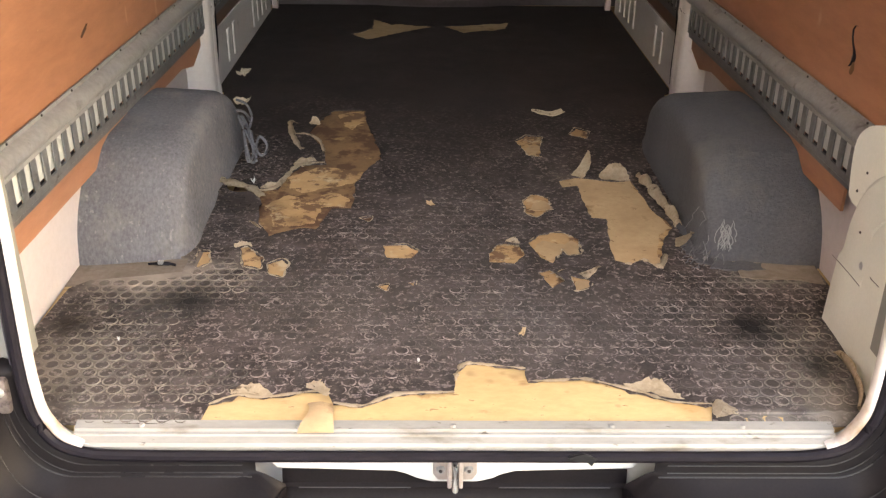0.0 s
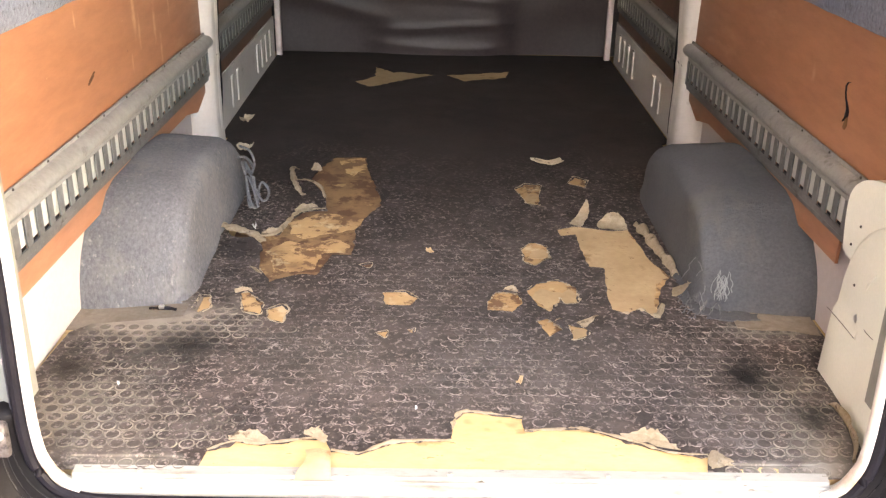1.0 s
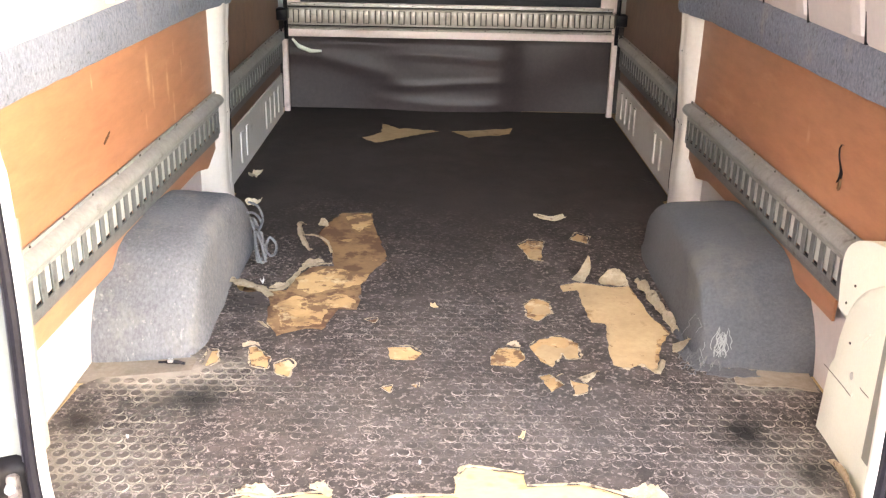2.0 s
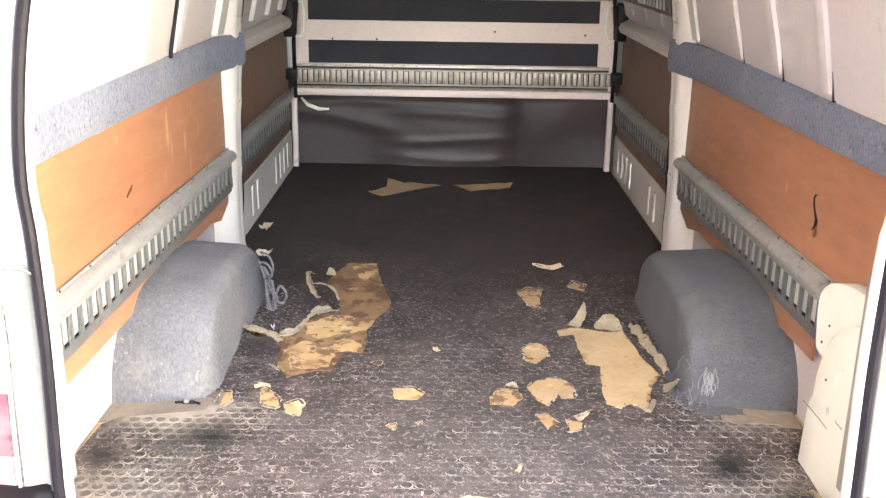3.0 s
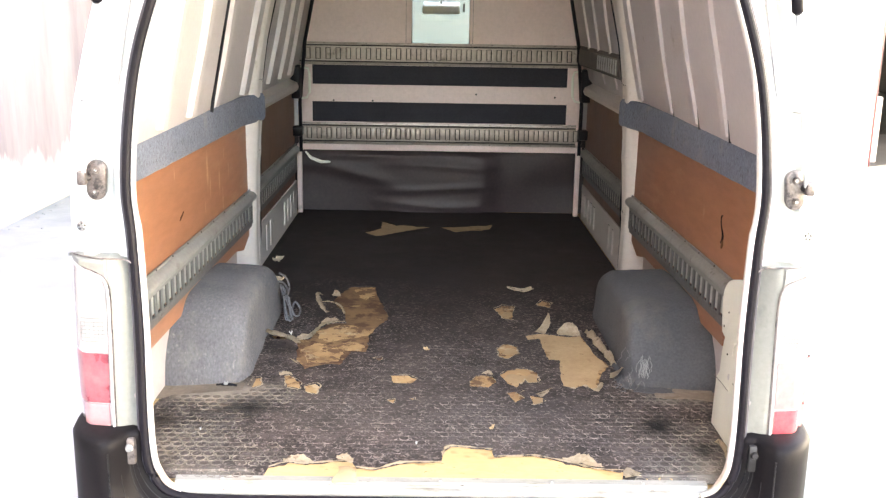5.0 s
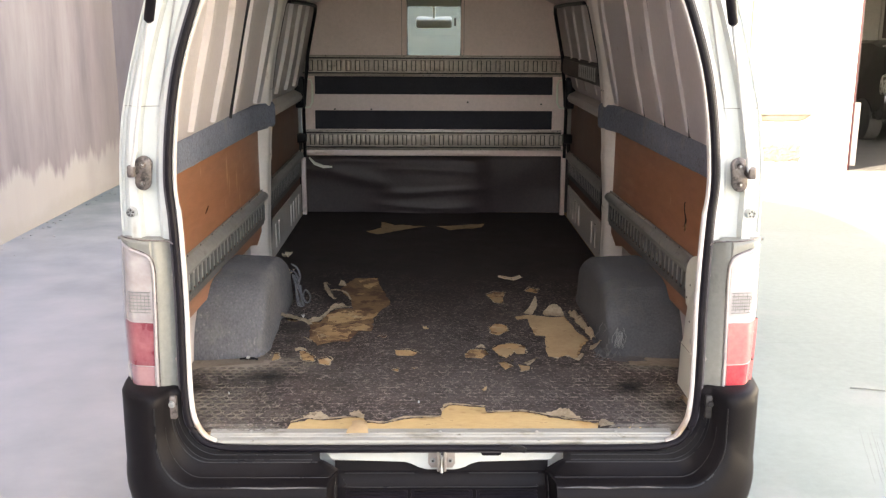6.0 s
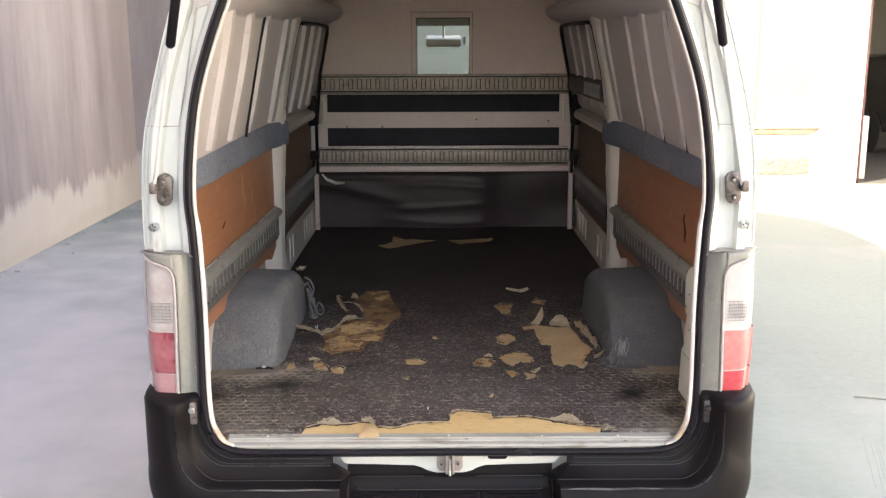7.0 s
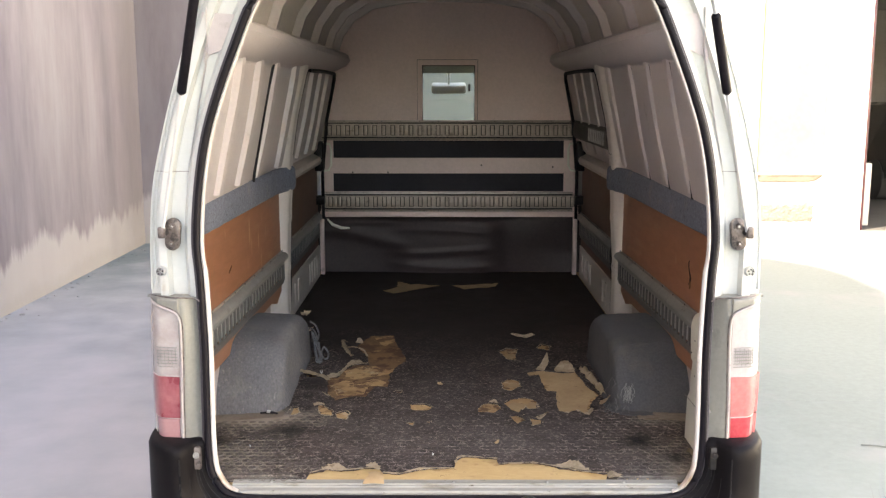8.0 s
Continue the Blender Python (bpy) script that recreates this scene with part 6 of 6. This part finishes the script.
rnd = random.Random(5)
grid = []
y = 0.03
while y < 3.04:
    x = -0.75
    while x < 0.75:
        p = (x + rnd.uniform(-0.012, 0.012), y + rnd.uniform(-0.012, 0.012))
        if inside(p, OUTLINE) and not any(inside(p, h) for h in HOLES):
            grid.append(p)
        x += 0.045
    y += 0.045
for x in [-0.66 + 0.02 * k for k in range(67)]:
    for y in (0.0325, 0.0335, 0.038, 0.046):
        if abs(x) > 0.43 and inside((x, y), OUTLINE):
            grid.append((x, y))
mat = thing("rubber_floor_mat", "torn black rubber coin mat, worn and dusty, on the van floor", "mat")
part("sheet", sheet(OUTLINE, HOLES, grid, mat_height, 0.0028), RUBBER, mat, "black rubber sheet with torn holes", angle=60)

# raised round studs of the mat, joined: far too many to count
R, PITCH = 0.0140, 0.0290
pts, faces, slots = [], [], []
SEG = 10
clear_of = [h for h in HOLES]
row, y = 0, 0.0165
while y < 3.0:
    x = -0.76 + (PITCH / 2 if row % 2 else 0)
    while x < 0.76:
        gone = noise.noise(Vector((x * 5, y * 5, 11))) + 0.5 * noise.noise(Vector((x * 30, y * 30, 2)))
        corner = max(0, abs(x) - 0.28) * 1.6 + max(0, 0.16 - y) * 3
        ok = inside((x, y), OUTLINE) and gone < 0.34 + corner - 1.7 * max(0.0, min(1.0, (y - 0.75) / 0.9)) and not (0.03 < y < 0.05 and abs(x) > 0.4)
        if ok:
            for k in range(6):
                q = (x + R * 1.2 * math.cos(k * math.pi / 3), y + R * 1.2 * math.sin(k * math.pi / 3))
                if not inside(q, OUTLINE) or any(inside(q, h) for h in clear_of):
                    ok = False
                    break
        if ok:
            o = len(pts)
            band = 1 if corner > (0.30 if x < 0 else 0.42) + 0.35 * gone + (0 if x < 0 else 0.8 * max(0, y - 0.14)) and y < 0.62 else 2 if y < 0.95 + 1.0 * gone + 0.25 * noise.noise(Vector((x * 9, y * 9, 3))) else 0
            z = mat_height(x, y, False)
            low = 0.35 + 0.65 * min(1, max(0, 0.45 - gone + corner))
            for r, h in ((R, -0.0004), (R * 0.95, 0.0013 * low), (R * 0.86, 0.0016 * low), (R * 0.78, 0.0009 * low)):
                pts += [(x + r * math.cos(2 * math.pi * k / SEG), y + r * math.sin(2 * math.pi * k / SEG), z + h) for k in range(SEG)]
            for a in range(3):
                for k in range(SEG):
                    j = (k + 1) % SEG
                    faces.append((o + a * SEG + k, o + a * SEG + j, o + (a + 1) * SEG + j, o + (a + 1) * SEG + k))
                    slots.append(band)
            faces.append(tuple(o + 3 * SEG + k for k in range(SEG)))
            slots.append(0)
        x += PITCH
    y += PITCH * 0.866
    row += 1
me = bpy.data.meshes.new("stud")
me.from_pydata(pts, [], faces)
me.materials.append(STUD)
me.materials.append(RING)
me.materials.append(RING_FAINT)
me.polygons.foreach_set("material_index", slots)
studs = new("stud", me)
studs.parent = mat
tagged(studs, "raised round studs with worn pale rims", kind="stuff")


def torn_flap(base, heading, length, width, curl, name="torn_flap", label="curled torn edge, pale backing up", lift=0.001, seed=0, n=12, m=6, material=None):
    """A strip of the mat torn loose, bending up and over along its length."""
    x, y = base
    c, s_ = math.cos(radians(heading)), math.sin(radians(heading))
    rows, a, d, h = [], radians(8), 0.0, 0.0
    for i in range(n + 1):
        t = i / n
        w = width * (0.5 + 0.5 * math.sin(math.pi * min(1, 0.35 + t * 0.6))) * (1 - 0.55 * t ** 3)
        up, dn = [], []
        for j in range(m + 1):
            u = (j / m - 0.5) * w * (1 + 0.25 * noise.noise(Vector((t * 5, seed, j * 0.2))))
            e = 0.006 * noise.noise(Vector((t * 6 + seed, u * 60, seed)))
            px, py = d + e + 0.012 * (i == n) * noise.noise(Vector((j * 1.7, seed, 3))), u
            q = Vector((x + c * px - s_ * py, y + s_ * px + c * py, MZ + 0.001 + lift + h + e * 0.6))
            up.append(q)
        rows.append(up)
        a += radians(curl) / n
        d += length / n * math.cos(a)
        h += length / n * math.sin(a)
        h = max(h, 0.0)
    bm = loft(rows, False)
    bmesh.ops.solidify(bm, geom=bm.faces[:], thickness=0.003)
    return part(name, bm, material or BACKING, mat, label, angle=70)


for i, (b, hd, ln, wd, cu) in enumerate([
    ((.330, 1.050), 48, .080, .036, 75), ((.425, 1.028), 78, .050, .075, 95), ((.500, .665), -15, .045, .055, 60), ((-.385, 1.45), 100, .030, .030, 50), ((-.37, 1.120), 115, .026, .075, 60), ((-.44, .965), 120, .016, .060, 60),
    ((-.43, .745), 200, .028, .032, 40), ((.135, .648), 75, .022, .034, 50), ((.268, .500), 20, .040, .026, 30), ((.212, .522), 320, .028, .022, 40), ((.235, .84), -70, .024, .020, 30),
    ((-.450, .632), 120, .018, .040, 45), ((.425, .045), -20, .035, .05, -20), ((-.34, .073), 80, .022, .075, 40), ((-.232, .086), 60, .020, .05, 40), ((.33, .083), 70, .024, .10, 45)]):
    torn_flap(b, hd, ln, wd, cu, seed=i * 1.7, material=None)
part("loose_flap", loft([[(-.243 + 0.006 * math.sin(t * 5), .052 - .082 * t, MZ + 0.003 + 0.005 * math.sin(math.pi * t)), (-.222, .054 - .084 * t, MZ + 0.005 + 0.008 * math.sin(math.pi * t)), (-.200 + .008 * t, .05 - .078 * t, MZ + 0.003 + 0.006 * math.sin(math.pi * t))] for t in [k / 8 for k in range(9)]], False), FLOOR_TAN, mat, "pale tan scrap hanging over the sill strip")
# lifted corner of the mat against the cover
rows = []
for k in range(19):
    v = k / 18
    x0, y0 = .664 + .026 * v + .012 * math.sin(math.pi * v), .030 + .185 * v
    top = 0.036 * math.sin(math.pi * min(1, 0.10 + 0.9 * v)) ** 0.8 * (1 + 0.25 * math.sin(v * 9))
    rows.append([(x0 - 0.010 * math.sin(2.6 * t) + 0.004 * math.sin(v * 14) * t, y0, MZ + 0.001 + top * math.sin(1.45 * t)) for t in [q / 8 for q in range(9)]])
bm = loft(rows, False)
bmesh.ops.solidify(bm, geom=bm.faces[:], thickness=0.003)
part("lifted_corner", bm, BACKING, mat, "mat corner curled up against the side", angle=70)

# darker, glue-stained facing inside the torn places away from the sill
for x0, x1, y0, y1, mat_, tone in ((-.534, -.03, .690, 1.63, FLOOR_OLD, "brown stained board facing, partly peeled"), (-.534, -.03, .43, .690, FLOOR_WORN, "worn tan board facing"), (.03, .56, .43, 1.46, FLOOR_WORN, "worn tan board facing, partly peeled"), (-.78, -.535, .46, .64, DUSTY, "dusty tan strip before the wheel box"), (-.40, .30, 2.42, 2.82, FLOOR_TAN, "tan board facing near the partition")):
    part("board_facing", sheet([(x0, y0), (x1, y0), (x1, y1), (x0, y1)], [], [], lambda x, y, e: F - 0.0025, 0.002), mat_, van, tone)
LAYERS = [
    [(-.413, 1.038), (-.344, 1.111), (-.263, 1.097), (-.216, 1.081), (-.236, 1.012), (-.297, .976), (-.362, .942), (-.397, .973)],
    [(-.442, .862), (-.396, .925), (-.331, .896), (-.293, .944), (-.24, .9), (-.242, .855), (-.302, .852), (-.31, .766), (-.381, .737), (-.407, .722), (-.412, .791)],
    [(-.325, 1.547), (-.251, 1.584), (-.237, 1.481), (-.273, 1.412), (-.309, 1.454)],
]
LAYERS += [
    [(.313, 1.068), (.428, 1.02), (.47, 1.045), (.49, .84), (.51, .745), (.47, .70), (.45, .62), (.43, .52), (.34, .53), (.34, .70), (.35, .77), (.31, .78), (.31, .9), (.27, .97), (.27, 1.03)],
    [(.182, .637), (.204, .675), (.254, .657), (.269, .678), (.295, .636), (.29, .59), (.247, .601), (.236, .612), (.231, .566), (.206, .557), (.193, .618)],
    [(.19, .845), (.225, .84), (.25, .87), (.235, .90), (.205, .885)], [(.205, 1.22), (.245, 1.19), (.26, 1.28), (.225, 1.29)], [(.262, .49), (.29, .49), (.285, .44), (.25, .45)]]
for i, loop in enumerate(LAYERS):
    part("peeled_layer", sheet(ragged(ragged(loop, 0.020, 0.03, 40.0 + i), 0.008, 0.006, 30.0 + i), [], [], lambda x, y, e: F - 0.0012, 0.0005), FLOOR_WORN if i < 3 else FLOOR_TAN, van, "pale tan veneer left on the board")


def ribbon(points, width, name, label, material, lean=0.4, seed=0.0, uneven=1.0):
    """A torn edge standing up and curling along a line."""
    line = spline(points, 6)
    rows = []
    for i, p in enumerate(line):
        a, c = Vector(line[max(0, i - 1)]), Vector(line[min(len(line) - 1, i + 1)])
        d = (c - a).normalized()
        side = Vector((-d.y, d.x, 0))
        t = i / (len(line) - 1)
        w = width * (0.45 + 0.55 * math.sin(math.pi * min(1, 0.12 + t * 0.8))) * max(0.08, 1.0 - 0.25 * uneven + uneven * (2.0 * noise.noise(Vector((i * 0.37, seed, 1))) + 0.9 * noise.noise(Vector((i * 1.3, seed, 4)))))
        row = []
        for k in range(6):
            f = k / 5
            row.append(Vector(p) + side * w * (f - 0.5) + Vector((0, 0, w * lean * math.sin(math.pi * f * 0.9) + 0.002 * noise.noise(Vector((i * 0.8, k, seed))))))
        rows.append(row)
    bm = loft(rows, False)
    bmesh.ops.solidify(bm, geom=bm.faces[:], thickness=0.0025)
    return part(name, bm, material, mat, label, angle=70)


for i, line in enumerate(([(-.404, .052), (-.361, .079), (-.318, .072), (-.245, .088), (-.212, .088)], [(-.2, .057), (-.153, .049), (-.099, .081), (0, .089)], [(.002, .12), (.006, .15), (.022, .176), (.07, .170), (.125, .160)], [(.126, .121), (.18, .124), (.224, .128), (.309, .092), (.36, .063), (.425, .056)])):
    ribbon([(x, y - 0.003, MZ + 0.0025) for x, y in line], .0095, "torn_rim", "pale torn backing along the cut edge", BACKING, 0.25, 20.0 + i)
ribbon([(-.582, .975, MZ + .030), (-.555, .945, MZ + .030), (-.515, .935, MZ + .024), (-.478, .925, MZ + .016), (-.452, .895, MZ + .008)], .034, "torn_strip", "curled strip of pale backing lifted off the floor", BACKING, 0.12, 1.0, 0.4)
ribbon([(-.47, .945, MZ + .004), (-.432, .957, MZ + .005), (-.412, 1.035, MZ + .006), (-.395, 1.095, MZ + .008), (-.36, 1.125, MZ + .006), (-.325, 1.135, MZ + .004)], .017, "torn_rim", "pale torn backing along the hole", BACKING, 0.25, 2.0, 0.4)
ribbon([(-.330, 1.175, MZ + .018), (-.350, 1.25, MZ + .022), (-.385, 1.30, MZ + .022), (-.425, 1.33, MZ + .014), (-.450, 1.37, MZ + .008)], .013, "torn_rim", "pale torn backing along the hole", BACKING, 0.4, 3.0, 0.4)
ribbon([(.485, 1.035, MZ + .010), (.497, .96, MZ + .014), (.506, .87, MZ + .014), (.520, .79, MZ + .010), (.523, .74, MZ + .004)], .026, "torn_rim", "rolled edge of pale torn backing", BACKING, 0.75, 4.0, 0.4)
ribbon([(.36, .56, MZ + .002), (.385, .55, MZ + .003), (.41, .565, MZ + .003), (.44, .545, MZ + .003), (.465, .60, MZ + .003)], .018, "torn_rim", "pale torn backing along the hole", BACKING, 0.3, 5.0, 0.4)

for i, loop in enumerate(SPOTS[:14]):
    cx, cy = sum(p[0] for p in loop) / len(loop), sum(p[1] for p in loop) / len(loop)
    edge = ragged(loop, 0.006, 0.02, 60.0 + i)
    ribbon([(x + (x - cx) * 0.03, y + (y - cy) * 0.03, MZ + 0.0015) for x, y in edge + edge[:1]], .0050 if len(loop) > 3 else .003, "torn_rim", "pale fuzzy torn rim of a worn spot", BACKING, 0.12, 70.0 + i)
ribbon([(-.435, 1.43, MZ + .010), (-.450, 1.41, MZ + .022), (-.442, 1.35, MZ + .024), (-.424, 1.28, MZ + .020), (-.398, 1.22, MZ + .012), (-.372, 1.22, MZ + .006)], .018, "torn_strip", "hooked curl of pale torn backing", BACKING, 0.35, 6.0, 0.4)
part("carpet_skirt", sheet(ragged([(.600, .500), (.66, .492), (.72, .488), (.765, .470), (.772, .56), (.70, .575), (.60, .572)], 0.010, 0.009, 55.0), [], [], lambda x, y, e: MZ + 0.003 + 0.002 * noise.noise(Vector((x * 30, y * 30, 4))), 0.002), DUSTY, van, "dusty carpet edge lying before the wheel box")
part("carpet_skirt", sheet(ragged([(.560, .82), (.530, .78), (.520, .72), (.522, .66), (.512, .62), (.522, .575), (.545, .540), (.60, .528), (.66, .532), (.66, .56), (.58, .57), (.565, .62), (.56, .72)], 0.016, 0.007, 51.0), [], [], lambda x, y, e: MZ + 0.0045 + 0.003 * noise.noise(Vector((x * 40, y * 40, 1))), 0.003), CARPET_SHADED, van, "frayed carpet edge spreading over the mat")
# frayed carpet threads at one wheel box: a pale tuft, loose strands and a fringe on the floor
rnd = random.Random(9)
for name, n, r, lo, hi, drop, mt in (("thread_tuft", 20, 0.0008, (.566, .566, .690), (.588, .574, .716), 0.040, THREAD), ("loose_strand", 4, 0.0005, (.525, .575, .66), (.545, .66, .75), 0.05, THREAD), ("carpet_fringe", 26, 0.0011, (.515, .56, .625), (.585, .70, .640), 0.03, CARPET_LIT)):
    tuft = name == "thread_tuft"
    bm = bmesh.new()
    for i in range(n):
        p = Vector([rnd.uniform(a, c) for a, c in zip(lo, hi)])
        pts_ = [p]
        for k in range(6):
            p = p + Vector((rnd.uniform(-0.0065, 0.0050), rnd.uniform(-0.006, 0.001), -drop / 6) if tuft else (rnd.uniform(-0.009, 0.004), rnd.uniform(-0.011, 0.006), -drop / 6 + rnd.uniform(-0.006, 0.006)))
            p.z = max(p.z, MZ + 0.003)
            pts_.append(p)
        tube(spline(pts_, 3), r, 5, bm)
        if name == "loose_strand":
            part(name, bm, mt, van, "single frayed carpet thread")
            bm = bmesh.new()
    if name == "loose_strand":
        bm.free()
        continue
    tagged(part(name, bm, mt, van), "frayed carpet threads hanging from the wheel box", kind="stuff")


# ---- loose bits lying on the mat ----
def scrap(name, label, category, x, y, size, material, seed, curl=0.5, flat=0.6, rise=0.012, group=""):
    """A small torn, curled piece lying loose on the mat."""
    bm = bmesh.new()
    bmesh.ops.create_grid(bm, x_segments=9, y_segments=7, size=0.5)
    for v in bm.verts:
        u, w = v.co.x, v.co.y
        k = 1 + 0.5 * noise.noise(Vector((math.atan2(w, u) * 1.3, seed, 2)))
        z = rise * curl * (u * u * 3 + 0.6 * noise.noise(Vector((u * 3, w * 3, seed))) + 0.6)
        v.co = Vector((u * size * k, w * size * flat * k, max(0.0, z)))
    bmesh.ops.solidify(bm, geom=bm.faces[:], thickness=0.002)
    ob = part(name, bm, material, None, angle=70, at=pose(x, y, MZ + 0.0035, 0, 0, seed * 57))
    return tagged(ob, label, category, group)


scrap("mat_scrap", "torn brown scrap of mat backing lying on the floor", "scrap", -0.682, 1.93, 0.050, BACKING, 1.3, 0.8, 0.6, 0.02, "torn scraps on the van floor")
scrap("mat_scrap", "torn pale scrap of mat backing beside the wheel box", "scrap", -0.622, 1.61, 0.040, BACKING, 2.6, 0.9, 0.8, 0.02, "torn scraps on the van floor")
scrap("mat_scrap", "small torn tan scrap lying on the mat", "scrap", 0.305, 1.535, 0.085, BACKING, 3.2, 0.8, 0.35, 0.015, "torn scraps on the van floor")
scrap("mat_scrap", "small torn tan scrap lying on the mat", "scrap", 0.129, 0.268, 0.026, FLOOR_TAN, 4.4, 0.8, 0.35, 0.010, "torn scraps on the van floor")
scrap("mat_scrap", "small tan crumb of mat backing", "scrap", -0.044, 0.862, 0.024, FLOOR_TAN, 5.1, 0.6, 0.5, 0.008, "torn scraps on the van floor")
scrap("plastic_shard", "small white plastic shard on the torn mat", "shard", -0.488, 0.985, 0.012, WHITE, 0.8, 1.0, 0.4, 0.012)
scrap("crumb", "tiny white crumb on the black mat", "crumb", -0.062, 0.174, 0.0038, WHITE, 1.9, 1.0, 0.9, 0.006)
scrap("crumb", "tiny pale crumb on the black mat", "crumb", -0.607, 0.243, 0.0036, WHITE, 3.1, 1.0, 0.9, 0.006)
# Dark tube draws the shaded gap under the carpet beside the clip.
bm = tube(spline([(-0.632, 0.542, MZ + 0.006), (-0.612, 0.538, MZ + 0.009), (-0.59, 0.540, MZ + 0.008), (-0.575, 0.538, MZ + 0.006)], 4), [0.003] * 4 + [0.0042] * 5 + [0.0032] * 4, 8)
clip = part("carpet_clip", bm, SEAL)
tagged(clip, "bright metal clip by the wheel box, dark strip for the gap under the carpet", "clip")
part("metal_clip", box(-0.610, -0.599, 0.530, 0.541, MZ + 0.010, MZ + 0.017, 0.002), STEEL, clip, "bright metal clip")
bm = tube(spline([(-0.552, 1.15, .755), (-0.545, 1.21, .735), (-0.538, 1.26, .695), (-0.538, 1.24, .68), (-0.545, 1.18, .715), (-0.545, 1.155, .74), (-0.535, 1.15, .70), (-0.525, 1.12, .665), (-0.512, 1.10, .635), (-0.506, 1.13, .630), (-0.515, 1.16, .66), (-0.522, 1.18, .69), (-0.515, 1.17, .66), (-0.500, 1.16, .632), (-0.488, 1.18, .628), (-0.490, 1.22, .640), (-0.505, 1.21, .665), (-0.512, 1.19, .65), (-0.505, 1.14, .632)], 5), 0.0038, 7)
tube(spline([(-0.556, 1.20, .77), (-0.540, 1.24, .745), (-0.530, 1.25, .705), (-0.536, 1.21, .69), (-0.545, 1.19, .73), (-0.535, 1.20, .70), (-0.520, 1.17, .66), (-0.512, 1.13, .640), (-0.520, 1.10, .635), (-0.530, 1.13, .665), (-0.535, 1.16, .70), (-0.522, 1.15, .68), (-0.508, 1.13, .65), (-0.500, 1.11, .632)], 5), 0.0035, 7, bm)
tagged(part("cord", bm, CARPET_LIT), "looped grey cord beside the wheel box", "cord")
